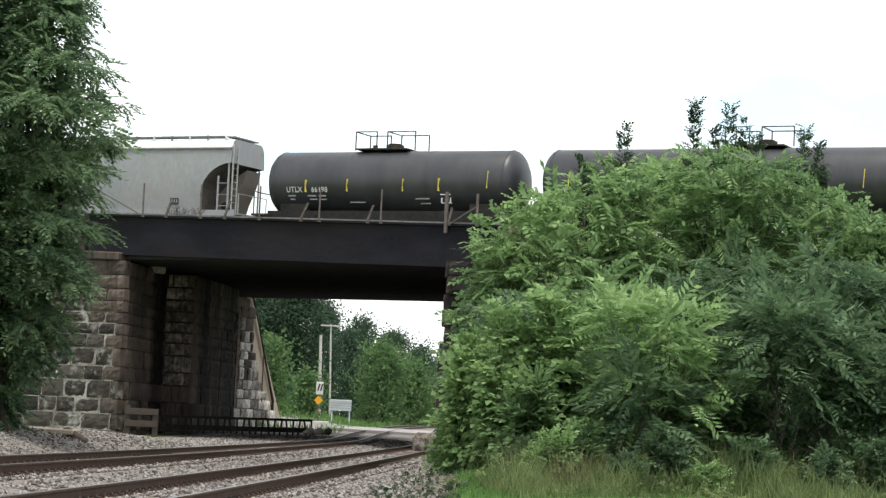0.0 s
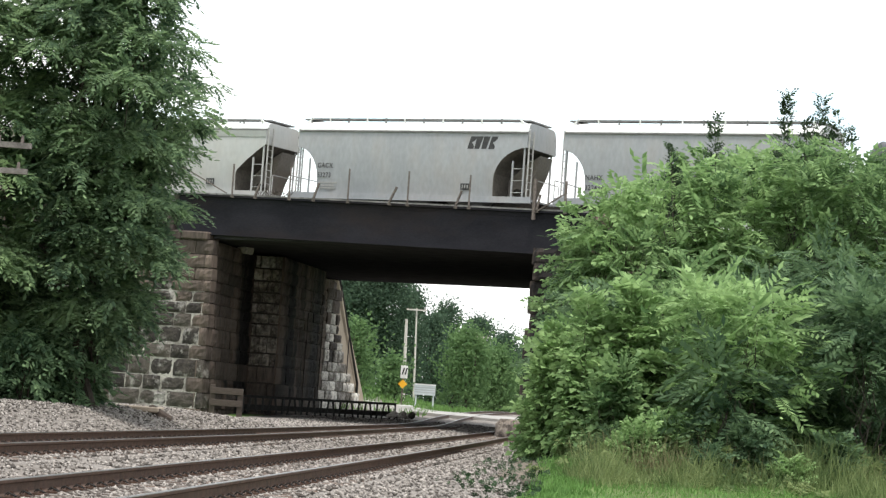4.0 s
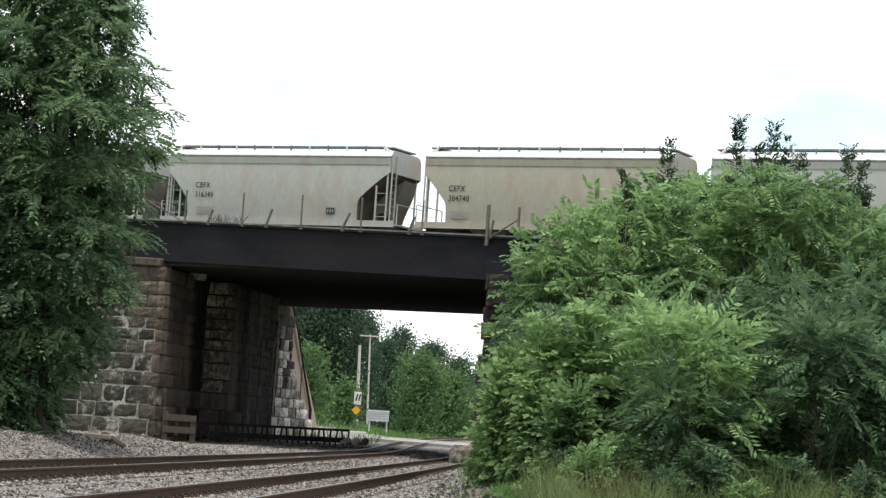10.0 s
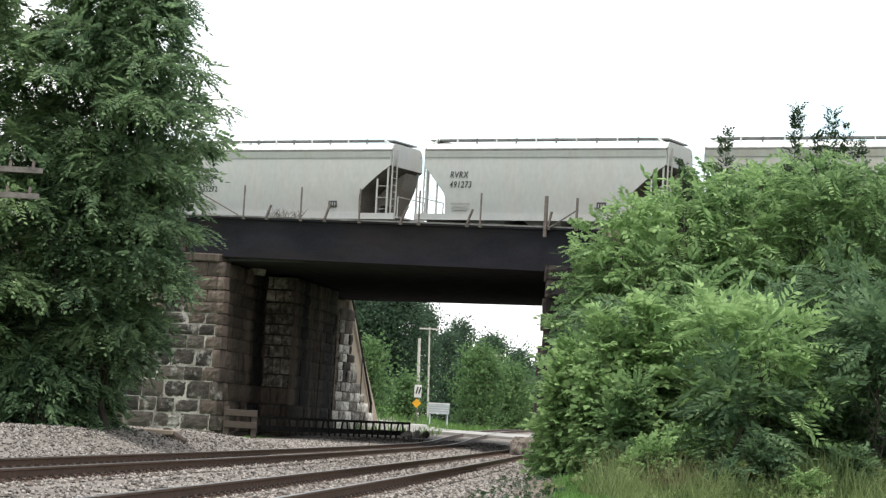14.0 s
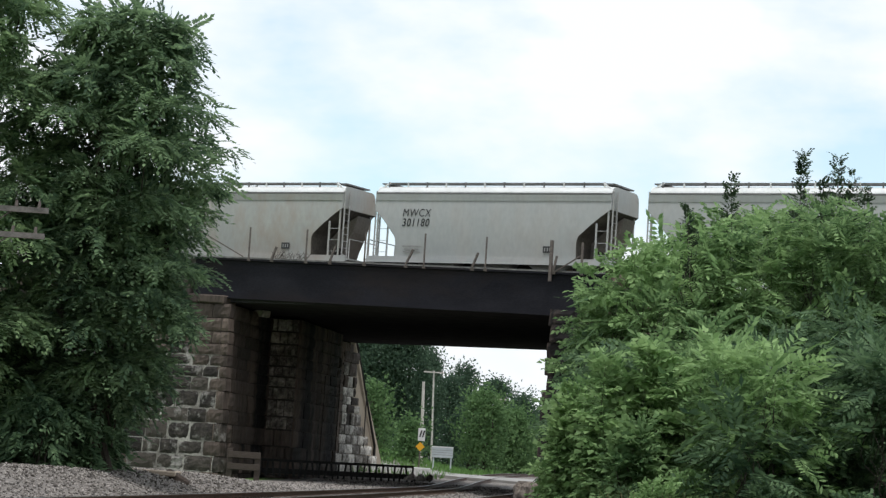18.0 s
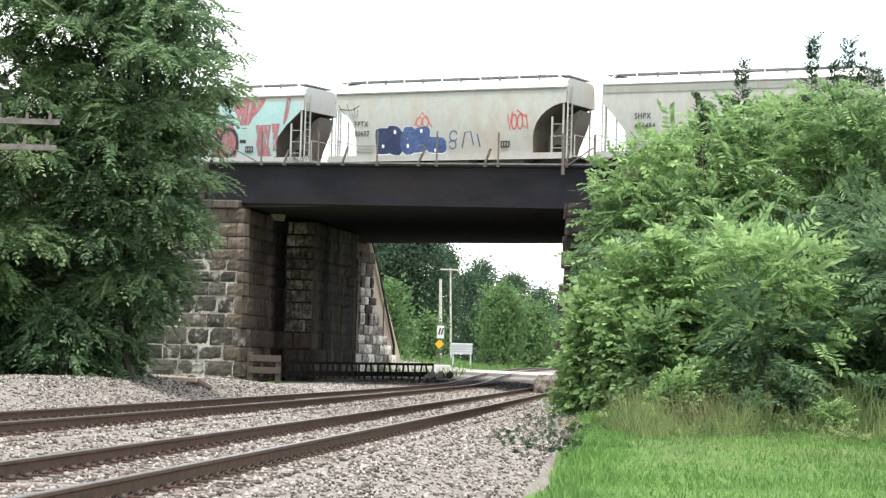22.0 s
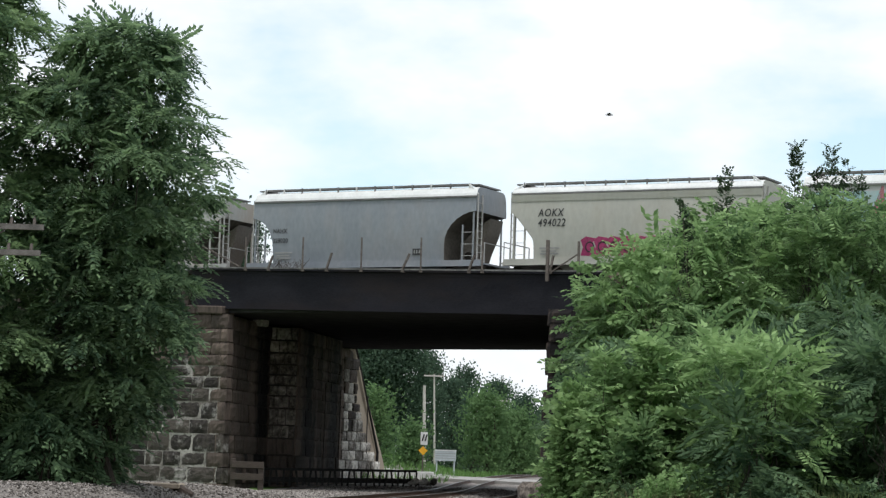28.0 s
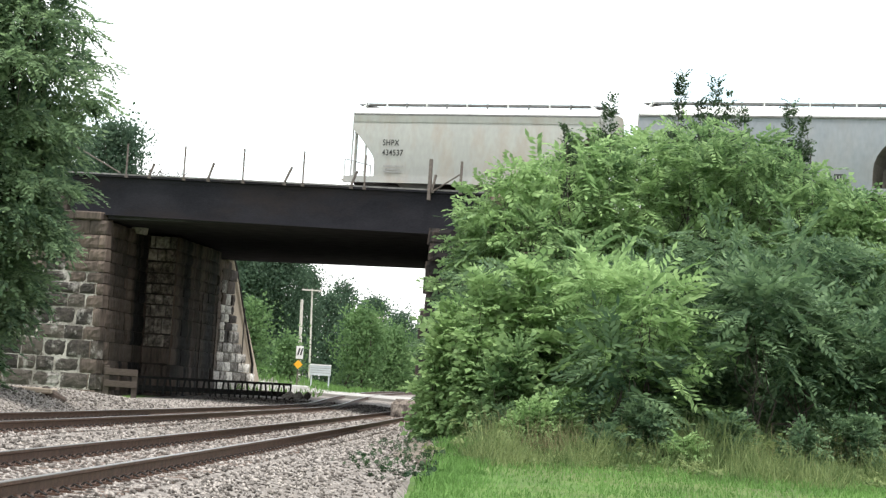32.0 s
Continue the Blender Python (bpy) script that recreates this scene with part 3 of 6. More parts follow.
# ---- freight cars ----
def lettering(text, size, material, parent, x, z, y, label="", slant=0.0, tilt=0.0):
    """Painted words, as a thin mesh on the car's near side."""
    cu = bpy.data.curves.new("lettering", "FONT")
    cu.body, cu.size, cu.extrude, cu.shear = text, size, 0.0015, slant
    cu.space_character, cu.offset = 1.12, (0.0 if "M" in text else 0.012 * size)
    tmp = bpy.data.objects.new("lettering", cu)
    scene.collection.objects.link(tmp)
    bpy.context.view_layer.update()
    me = bpy.data.meshes.new_from_object(tmp)
    me.name = "lettering"
    bpy.data.objects.remove(tmp)
    bpy.data.curves.remove(cu)
    me.materials.clear()
    me.materials.append(material)
    ob = new("lettering", me)
    ob.parent = parent
    ob.matrix_basis = Matrix.Translation((x, y, z)) @ Matrix.Rotation(radians(90 - tilt), 4, "X") @ Matrix.Diagonal((0.84, 1.0, 1.0, 1.0))
    return tagged(ob, label)


def truck(parent, x):
    """A two-axle truck below a car."""
    bm = bmesh.new()
    for y in (-1.0, 1.0):
        box(bm, x, y, 0.5, 2.0, 0.14, 0.22, bevel=0.04)
        for dx in (-0.9, 0.9):
            box(bm, x + dx, y, 0.45, 0.3, 0.2, 0.3, bevel=0.03)
    box(bm, x, 0, 0.62, 0.4, 2.2, 0.25)
    t = part("truck", bm, M_UNDER, parent)
    for dx in (-0.88, 0.88):
        bm = bmesh.new()
        rod(bm, (x + dx, -1.0, 0.45), (x + dx, 1.0, 0.45), 0.08)
        for y in (-0.76, 0.76):
            rod(bm, (x + dx, y - 0.06, 0.45), (x + dx, y + 0.06, 0.45), 0.45, sides=24)
        part("wheelset", bm, M_RAIL, t)


HALF = 6.08
def hopper_outline(curved, eave):
    """The side of a hopper car, in x and z over the rail: cut away below at both ends, deeper at the brake end."""
    def end(reach, start):
        pts = [(HALF, eave), (HALF, start)]
        if curved:
            for k in range(1, 8):
                a = radians(90 * k / 7)
                pts.append((HALF - reach * math.sin(a) ** 1.1, 2.0 + (start - 2.0) * math.cos(a)))
        else:
            pts += [(HALF - reach * u, start - v) for u, v in ((0.05, 0.06), (0.30, 0.34), (0.60, 0.74), (0.85, 1.10), (0.94, 1.24), (0.985, 1.40), (1.0, 1.60))]
        return pts + [(HALF - reach, 1.55), (HALF - reach, 1.30)]
    left = [(-x, z) for x, z in end(1.16, 3.48)]
    return left + end(1.62, 3.58)[::-1]


def side_y(z):
    """How far the near side swells out at a height."""
    return -(1.47 + 0.08 * math.sin(min(max((z - 1.30) / 2.96, 0), 1) * math.pi))


def hopper_body(bm, curved, eave):
    """Side sheets with a slight swell, a rounded roof and the sloped ends."""
    outline = hopper_outline(curved, eave)
    near = [bm.verts.new((x, side_y(z), z)) for x, z in outline]
    far = [bm.verts.new((x, 0.2 - side_y(z), z)) for x, z in outline]
    k, h = len(outline), len(outline) // 2
    for i in range(k - 1):
        f = bm.faces.new((near[i], near[i + 1], far[i + 1], far[i]))
        # sloped sheets take the darker colour with their shadow in it
        if i not in (0, h - 1, k - 2):
            f.material_index = 1
    for side in (near, far):
        for i in range(h - 1):
            bm.faces.new((side[i], side[i + 1], side[k - 2 - i], side[k - 1 - i]))
    steps = 14
    rows = []
    for x in (-HALF, HALF):
        row = [near[0] if x < 0 else near[-1]]
        for j in range(1, steps):
            w = -math.cos(math.pi * j / steps)
            row.append(bm.verts.new((x, 0.1 + 1.57 * w, eave + 0.02 + (0.46 if curved else 0.34) * (1 - abs(w) ** 14))))
        row.append(far[0] if x < 0 else far[-1])
        rows.append(row)
    for j in range(steps):
        bm.faces.new((rows[0][j], rows[0][j + 1], rows[1][j + 1], rows[1][j])).material_index = 2
    for row in rows:
        bm.faces.new(row)
    bmesh.ops.recalc_face_normals(bm, faces=bm.faces)
    return bm


def on_side(parent, name, material, shapes, lift=0.006, label=""):
    """Paint laid on the car's near side: filled outlines in x and z, which follow its swell."""
    bm = bmesh.new()
    for outline in shapes:
        top, low = max(z for _, z in outline), min(z for _, z in outline)
        cx, cz = sum(x for x, _ in outline) / len(outline), (top + low) / 2
        rings = [[bm.verts.new((cx + (x - cx) * f, side_y(cz + (z - cz) * f) - lift, cz + (z - cz) * f)) for x, z in outline] for f in (1.0, 0.6, 0.25)]
        k = len(outline)
        for r0, r1 in zip(rings, rings[1:]):
            for i in range(k):
                bm.faces.new((r0[i], r0[(i + 1) % k], r1[(i + 1) % k], r1[i]))
        bm.faces.new(rings[-1])
    bmesh.ops.recalc_face_normals(bm, faces=bm.faces)
    return part(name, bm, material, parent, label)


def ribbon(parent, name, material, strokes, width, lift=0.012, label=""):
    """Sprayed strokes along lines in x and z on the car's near side."""
    bm = bmesh.new()
    for line in strokes:
        last = None
        for i, (x, z) in enumerate(line):
            a, b = line[max(i - 1, 0)], line[min(i + 1, len(line) - 1)]
            dx, dz = b[0] - a[0], b[1] - a[1]
            d = math.hypot(dx, dz) or 1
            ox, oz = -dz / d * width / 2, dx / d * width / 2
            pair = [bm.verts.new((x + s * ox, side_y(z + s * oz) - lift, z + s * oz)) for s in (-1, 1)]
            if last:
                bm.faces.new((last[0], pair[0], pair[1], last[1]))
            last = pair
    return part(name, bm, material, parent, label)


def ring(cx, cz, rx, rz, a0=0, a1=360, k=14):
    return [(cx + rx * math.cos(radians(a0 + (a1 - a0) * i / k)), cz + rz * math.sin(radians(a0 + (a1 - a0) * i / k))) for i in range(k + 1)]


def blob(cx, cz, rx, rz, seed):
    """A rounded uneven outline."""
    out = []
    for i in range(22):
        a = 2 * math.pi * i / 22
        c, d = math.cos(a), math.sin(a)
        out.append((cx + rx * math.copysign(abs(c) ** 0.6, c) * (1 + 0.10 * math.sin(3 * a + 2.1 * seed)), cz + rz * math.copysign(abs(d) ** 0.6, d) * (1 + 0.12 * math.cos(2 * a + 1.7 * seed))))
    return out


def car_paint(name, dark, light, rust=(0.30, 0.22, 0.15), amount=0.35):
    return surface(name, dark, light, 0.5, 0.55, fine=6, stain=rust, stain_scale=0.55, stain_amount=amount, bump=0.05, stretch=(1, 1, 0.45), spec=0.4)


PAINTS = {
    "grey": car_paint("grey_car_paint", (0.218, 0.227, 0.235), (0.311, 0.319, 0.328), amount=0.2),
    "pale": car_paint("pale_car_paint", (0.302, 0.302, 0.286), (0.386, 0.386, 0.361), amount=0.5),
    "white": car_paint("white_car_paint", (0.328, 0.336, 0.328), (0.412, 0.412, 0.399), amount=0.2),
    "cream": car_paint("cream_car_paint", (0.294, 0.273, 0.223), (0.378, 0.353, 0.286), rust=(0.286, 0.202, 0.118), amount=0.5),
    "ivory": car_paint("ivory_car_paint", (0.35, 0.34, 0.30), (0.44, 0.43, 0.38), rust=(0.30, 0.24, 0.16), amount=0.25),
    "blue_grey": car_paint("blue_grey_car_paint", (0.176, 0.193, 0.214), (0.252, 0.269, 0.290), amount=0.15),
}
M_ROOF = surface("white_roof_paint", (0.62, 0.62, 0.60), (0.78, 0.78, 0.76), 1.5, 0.6, fine=10, bump=0.05)
M_GRIME = surface("grimy_plate", (0.12, 0.105, 0.092), (0.27, 0.24, 0.21), 1.2, 0.8, fine=10, stain=(0.10, 0.07, 0.05), stain_amount=0.5)
# the shadow under the sloped ends is put into this sheet colour
M_SLOPE = surface("shadowed_slope_sheet", (0.06, 0.052, 0.045), (0.15, 0.13, 0.11), 1.0, 0.8, fine=8, stain=(0.05, 0.04, 0.035), stain_amount=0.7)


def hopper(paint, label, mark, number, text_size=0.26, mark_x=-4.6, mark_z=2.75, curved=True, eave=4.31):
    car = thing("hopper_car", pose(*deck(0, 1.55, RAIL_Z), 0, 0, TURN), label, "freight car", "cars of the freight train")
    m = PAINTS[paint]
    eave, rise_top = (4.28, 0.60) if curved else (eave, 0.50)
    body = part("body", hopper_body(bmesh.new(), curved, eave), m, car)
    body.data.materials.append(M_SLOPE)
    body.data.materials.append(M_ROOF)
    for y in (-1.49, 1.49):
        bm = bmesh.new()
        box(bm, 0, y, eave, 2 * HALF, 0.10, 0.075)
        part("eave_rail", bm, M_EAVE, car, "dark weathered eave angle")
    if not curved:
        bm = bmesh.new()
        vs = [bm.verts.new((sx * HALF * 0.997, y, z)) for sx in (-1, 1) for y, z in ((-1.48, eave - 0.05), (-1.565, eave - 0.06), (-1.53, eave - 0.36), (-1.48, eave - 0.36))]
        for k in range(4):
            bm.faces.new((vs[k], vs[(k + 1) % 4], vs[4 + (k + 1) % 4], vs[4 + k]))
        bm.faces.new(vs[:4])
        bm.faces.new(vs[4:])
        bmesh.ops.recalc_face_normals(bm, faces=bm.faces)
        part("eave_band", bm, m, car)
    for y in (-1.5, 1.5):
        bm = bmesh.new()
        box(bm, 0, y, 1.16, 2 * HALF + 0.7, 0.12, 0.28)
        box(bm, 0, y, 1.02, 2 * HALF + 0.7, 0.24, 0.03)
        part("side_sill", bm, m, car)
    bm = bmesh.new()
    box(bm, 0, 0, 0.95, 13.0, 0.5, 0.35)
    for sgn in (-1, 1):
        box(bm, sgn * 6.75, 0, 0.9, 0.5, 0.25, 0.25)
    part("centre_sill", bm, M_UNDER, car)
    for x in (-2.9, 0, 2.9):
        bm = bmesh.new()
        vs = [bm.verts.new((x + sx * a, sy * b, z)) for z, a, b in ((1.4, 1.35, 1.4), (0.45, 0.4, 0.6)) for sx, sy in ((-1, -1), (1, -1), (1, 1), (-1, 1))]
        for k in range(4):
            bm.faces.new((vs[k], vs[(k + 1) % 4], vs[4 + (k + 1) % 4], vs[4 + k]))
        bm.faces.new(vs[4:])
        bmesh.ops.recalc_face_normals(bm, faces=bm.faces)
        part("hopper_bay", bm, m, car)
    # roof walkway on brackets
    top = eave + rise_top
    bm = bmesh.new()
    for y in (-1.0, 1.0):
        box(bm, 0, y, top, 2 * HALF - 0.9, 0.42, 0.085)
    for sgn in (-1, 1):
        box(bm, sgn * (HALF - 0.3), 0, top - 0.01, 0.5, 2.3, 0.06)
    walkway = part("roof_walkway", bm, M_EAVE, car, "grey open-grid roof walkway")
    for k in range(12):
        x = -HALF + 0.5 + k * (2 * HALF - 1.0) / 11
        bm = bmesh.new()
        bar(bm, (x, -1.225, top - 0.3), (x, -1.225, top + 0.06), 0.045, 0.10)
        part("walkway_bracket", bm, M_ROOF if k % 2 else M_EAVE, walkway)
    for sgn in (-1, 1):
        bm = bmesh.new()
        bar(bm, (sgn * (HALF - 0.55), -1.22, top + 0.03), (sgn * (HALF + 0.02), -1.36, eave + 0.12), 0.05, 0.08)
        bar(bm, (sgn * (HALF - 0.1), -1.2, eave + 0.2), (sgn * (HALF - 0.1), 1.2, eave + 0.2), 0.05, 0.08)
        part("walkway_end", bm, M_ROOF, walkway)
    for x in (-4.2, -1.4, 1.4, 4.2):
        bm = bmesh.new()
        box(bm, x, 0, top - 0.12, 2.5, 0.7, 0.12, bevel=0.03)
        part("roof_hatch", bm, M_ROOF, car)
    for sgn in (-1, 1):
        # end posts, ladder and platform
        x = sgn * (HALF - 0.12)
        for px, py, top in ((x, -1.46, 3.55), (x, 1.46, 3.55), (sgn * (HALF - 0.68), -1.46, 2.95)):
            bm = bmesh.new()
            bar(bm, (px, py, 1.0), (px, py, top), 0.07, 0.07)
            part("end_post", bm, m, car)
        bm = bmesh.new()
        for y in (-1.40, -0.95):
            bar(bm, (sgn * (HALF + 0.06), y, 1.1), (sgn * (HALF + 0.06), y, eave + 0.1), 0.055, 0.055)
        for k in range(9):
            box(bm, sgn * (HALF + 0.06), -1.18, 1.35 + k * 0.33, 0.025, 0.45, 0.025)
        part("ladder", bm, M_GALV, car)
        for k in range(3):
            bm = bmesh.new()
            box(bm, sgn * (HALF - 0.4), -1.49, 1.5 + k * 0.55, 0.6, 0.02, 0.025)
            part("grab_iron", bm, M_GALV, car)
        bm = bmesh.new()
        box(bm, sgn * (HALF + 0.25), 0, 1.12, 0.5, 2.9, 0.08)
        part("end_platform", bm, m, car)
        bm = bmesh.new()
        xx = sgn * (HALF + 0.42)
        for y in (-1.35, 1.35):
            bar(bm, (xx, y, 1.1), (xx, y, 2.1), 0.04, 0.04)
        bar(bm, (xx, -1.35, 2.1), (xx, 1.35, 2.1), 0.04, 0.04)
        part("end_handrail", bm, M_GALV, car)
        truck(car, sgn * 4.7)
    # shear plates and brake gear at the brake end
    bm = bmesh.new()
    prism(bm, [(HALF - 1.62, 1.25), (HALF - 0.75, 1.25), (HALF - 0.58, 1.8), (HALF - 0.24, 2.6), (HALF - 0.03, 3.4), (HALF - 0.7, 3.0), (HALF - 1.58, 2.2)], 0.1, 1.45)
    part("end_frame", bm, M_GRIME, car, "grimy shear plate under the sloped end")
    bm = bmesh.new()
    rod(bm, (HALF - 0.95, -0.3, 1.6), (HALF - 0.95, 0.08, 1.6), 0.2, sides=14)
    part("brake_cylinder", bm, M_UNDER, car)
    for text, dz in ((mark, 0.0), (number, -0.42)):
        if text:
            lettering(text, text_size * 1.38, M_INK, car, mark_x, mark_z + dz * 1.1 + 0.14, -1.575, slant=0.16 if mark in ("MWCX", "AOKX", "RVRX") else 0.0)
    # small stencilled panels
    bm = bmesh.new()
    box(bm, 3.05, -1.545, 1.72, 0.46, 0.012, 0.3)
    placard = part("data_panel", bm, M_INK, car, "small black stencilled data panel")
    bm = bmesh.new()
    for k in range(3):
        box(bm, 2.92 + k * 0.13, -1.553, 1.72, 0.05, 0.01, 0.16)
    part("stencil", bm, M_FADED, placard)
    bm = bmesh.new()
    for k, (w, dz) in enumerate(((1.0, 0), (0.75, -0.14), (0.9, -0.26))):
        box(bm, mark_x + 0.5 + w * 0.1, -1.548, 1.78 + dz, w, 0.01, 0.07)
    part("stencil", bm, M_FADED, car)
    return car


# zinc darkened so the walkway's shaded underside is in its colour
M_EAVE = surface("weathered_shaded_zinc", (0.10, 0.098, 0.095), (0.22, 0.215, 0.21), 3.0, 0.75, fine=30, bump=0.05)
M_GALV = surface("galvanised_steel", (0.30, 0.29, 0.28), (0.50, 0.49, 0.47), 5.0, 0.6, metal=0.3, fine=40, bump=0.05)


def tank_car(label, mark, number, H=5.7, dome=-0.75):
    car = thing("tank_car", pose(*deck(0, 1.55, RAIL_Z), 0, 0, TURN), label, "freight car", "cars of the freight train")
    bm = bmesh.new()
    R, Z = 1.5, 2.72
    rings = []
    prof = [(-H - 0.62 * math.cos(radians(a)), R * math.sin(radians(a))) for a in (0, 15, 30, 45, 60, 75, 90)]
    prof += [(-H * 0.5, R), (0, R + 0.02), (H * 0.5, R)] + [(-x, r) for x, r in reversed(prof)]
    for x, r in prof:
        if r < 1e-6:
            rings.append([bm.verts.new((x, 0, Z))])
        else:
            rings.append([bm.verts.new((x, r * math.sin(2 * math.pi * k / 40), Z + r * math.cos(2 * math.pi * k / 40))) for k in range(40)])
    for a, b in zip(rings, rings[1:]):
        for k in range(40):
            k2 = (k + 1) % 40
            if len(a) == 1:
                bm.faces.new((a[0], b[k], b[k2]))
            elif len(b) == 1:
                bm.faces.new((a[k], a[k2], b[0]))
            else:
                bm.faces.new((a[k], a[k2], b[k2], b[k]))
    bmesh.ops.recalc_face_normals(bm, faces=bm.faces)
    tank = part("tank", bm, M_TANK, car, smooth=True)
    for x in (-H, H, -H / 3, H / 3):
        bm = bmesh.new()
        for k in range(40):
            a0, a1 = 2 * math.pi * k / 40, 2 * math.pi * (k + 1) / 40
            bar(bm, (x, (R + 0.004) * math.sin(a0), Z + (R + 0.004) * math.cos(a0)), (x, (R + 0.004) * math.sin(a1), Z + (R + 0.004) * math.cos(a1)), 0.03, 0.02)
        part("weld_seam", bm, M_TANK, tank)
    bm = bmesh.new()
    box(bm, 0.1 + dome, 0, Z + R + 0.06, 2.7, 1.5, 0.06)
    part("dome_platform", bm, M_UNDER, car)
    bm = bmesh.new()
    rod(bm, (0.5 + dome, 0, Z + R), (0.5 + dome, 0, Z + R + 0.3), 0.42, sides=18)
    rod(bm, (0.5 + dome, 0, Z + R + 0.3), (0.5 + dome, 0, Z + R + 0.36), 0.3, sides=18)
    rod(bm, (-0.6 + dome, 0.1, Z + R), (-0.6 + dome, 0.1, Z + R + 0.32), 0.12, sides=12)
    part("dome", bm, M_UNDER, car)
    zt = Z + R + 0.08
    for x0, x1 in ((dome - 1.2, dome - 0.1), (dome + 0.45, dome + 1.9)):
        for y in (-0.75, 0.75):
            for x in (x0, x1):
                bm = bmesh.new()
                bar(bm, (x, y, zt - 0.1), (x, y, zt + 0.78), 0.045, 0.045)
                part("railing_post", bm, M_UNDER, car)
        bm = bmesh.new()
        for y in (-0.75, 0.75):
            bar(bm, (x0, y, zt + 0.78), (x1, y, zt + 0.78), 0.045, 0.045)
        bar(bm, (x0, -0.75, zt + 0.78), (x0, 0.75, zt + 0.78), 0.045, 0.045)
        part("dome_railing", bm, M_UNDER, car)
    bm = bmesh.new()
    box(bm, 0, 0, 0.95, 2 * H + 2.4, 0.5, 0.4)
    for sgn in (-1, 1):
        box(bm, sgn * (H + 0.6), 0, 1.1, 1.0, 2.9, 0.1)
    part("underframe", bm, M_UNDER, car)
    for y in (-1.2, 1.2):
        bm = bmesh.new()
        box(bm, 0, y, 1.05, 2 * H + 0.6, 0.16, 0.5)
        part("side_sill", bm, M_BLACK, car)
    for sgn in (-1, 1):
        bm = bmesh.new()
        for y in (-1.4, 1.4):
            bar(bm, (sgn * (H + 1.0), y, 1.1), (sgn * (H + 1.0), y, 2.2), 0.045, 0.045)
        bar(bm, (sgn * (H + 1.0), -1.4, 2.2), (sgn * (H + 1.0), 1.4, 2.2), 0.045, 0.045)
        part("end_handrail", bm, M_UNDER, car)
        truck(car, sgn * (H - 1.0))
        bm = bmesh.new()
        box(bm, sgn * (H - 1.0), 0, 1.4, 1.4, 2.2, 0.5)
        part("saddle", bm, M_UNDER, car)
    for x, z, tall in ((-6.0 if H < 7 else 1 - H, -0.05, 0.75), (-4.15, -0.27, 0.56), (-1.95, -0.24, 0.56), (0.95, -0.24, 0.56), (2.77, -0.22, 0.58), (5.2, 0.0, 0.8)):
        bm = bmesh.new()
        z0, z1 = z - tall / 2, z + tall / 2
        y0, y1 = -math.sqrt(R * R - z0 * z0) - 0.012, -math.sqrt(R * R - z1 * z1) - 0.012
        if abs(x) > H:
            y0, y1 = y0 + 0.22, y1 + 0.22
        bar(bm, (x, y0, Z + z0), (x + 0.05, y1, Z + z1), 0.11, 0.03)
        part("reflector_stripe", bm, M_STRIPE, car, "yellow reflective stripe")
    if mark:
        lettering(mark, 0.37, M_LETTER_WHITE, car, -5.15, Z - 0.56, -1.44, tilt=-16)
        lettering(number, 0.37, M_LETTER_WHITE, car, -3.82, Z - 0.56, -1.44, tilt=-16)
        for x, z, w in ((-4.9, -0.72, 0.4), (-3.85, -0.72, 0.45), (-3.3, -0.72, 0.4), (-4.9, -0.88, 0.25), (-3.8, -0.88, 0.4), (-3.3, -0.88, 0.4), (-1.5, -1.0, 0.8), (1.9, -0.85, 0.7), (2.0, -1.05, 0.5)):
            bm = bmesh.new()
            box(bm, x, -math.sqrt(R * R - z * z) - 0.01, Z + z, w, 0.03, 0.07)
            part("stencil", bm, M_FADED, car)
        bm = bmesh.new()
        for dx, dz, w, h in ((0, 0.18, 0.5, 0.05), (0, -0.18, 0.5, 0.05), (-0.22, 0, 0.06, 0.4), (0.22, 0, 0.06, 0.4)):
            box(bm, 3.1 + dx, -math.sqrt(R * R - (dz - 0.85) ** 2) - 0.012, Z - 0.85 + dz, w, 0.03, h)
        part("placard_frame", bm, M_LETTER_WHITE, car, "white placard frame")
    return car


HOPPERS = [
    ("grey", "light grey steel covered hopper car with dark sloped ends", "NAHX", "322438", 0.24, -4.9, 2.0),
    ("grey", "pale grey covered hopper car with a bold black mark", "GACX", "53273", 0.24, -4.9, 2.35),
    ("white", "off-white covered hopper car with black lettering", "MWCX", "300747", 0.36, -4.7, 3.0, False),
    ("cream", "weathered cream covered hopper car streaked with rust", "CEFX", "304740", 0.28, -4.8, 2.6, False),
    ("pale", "pale dirty-white covered hopper car", "CBFX", "316349", 0.27, -4.5, 2.6, False),
    ("white", "off-white covered hopper car with slanted lettering", "RVRX", "491273", 0.30, -4.7, 2.85, False),
    ("white", "whitish covered hopper car with grimy lower side", "SHPX", "435272", 0.28, -4.6, 2.6, False),
    ("white", "white covered hopper car with large black lettering", "MWCX", "301180", 0.38, -4.6, 3.05, False),
    ("pale", "off-white covered hopper car with a rusty end", "SHPX", "434484", 0.27, -4.5, 2.6, False),
    ("pale", "pale covered hopper car with blue and red graffiti", "FPTX", "80607", 0.26, -5.0, 2.55),
    ("white", "covered hopper car painted turquoise with red drips and black scrawl", "", "", 0.26, -5.0, 2.5),
    ("ivory", "cream covered hopper car with a magenta graffiti patch", "AOKX", "494022", 0.36, -4.7, 3.1, False),
    ("blue_grey", "blue-grey covered hopper car", "NAHX", "328020", 0.22, -4.9, 2.6),
    ("pale", "off-white covered hopper car at the end of the train", "SHPX", "434537", 0.28, -4.5, 2.6, False, 4.19),
]
CARS = []
CARS.append((tank_car("black cylindrical tank car with a railed dome", "", "", 9.2, 0.0), 20.2))
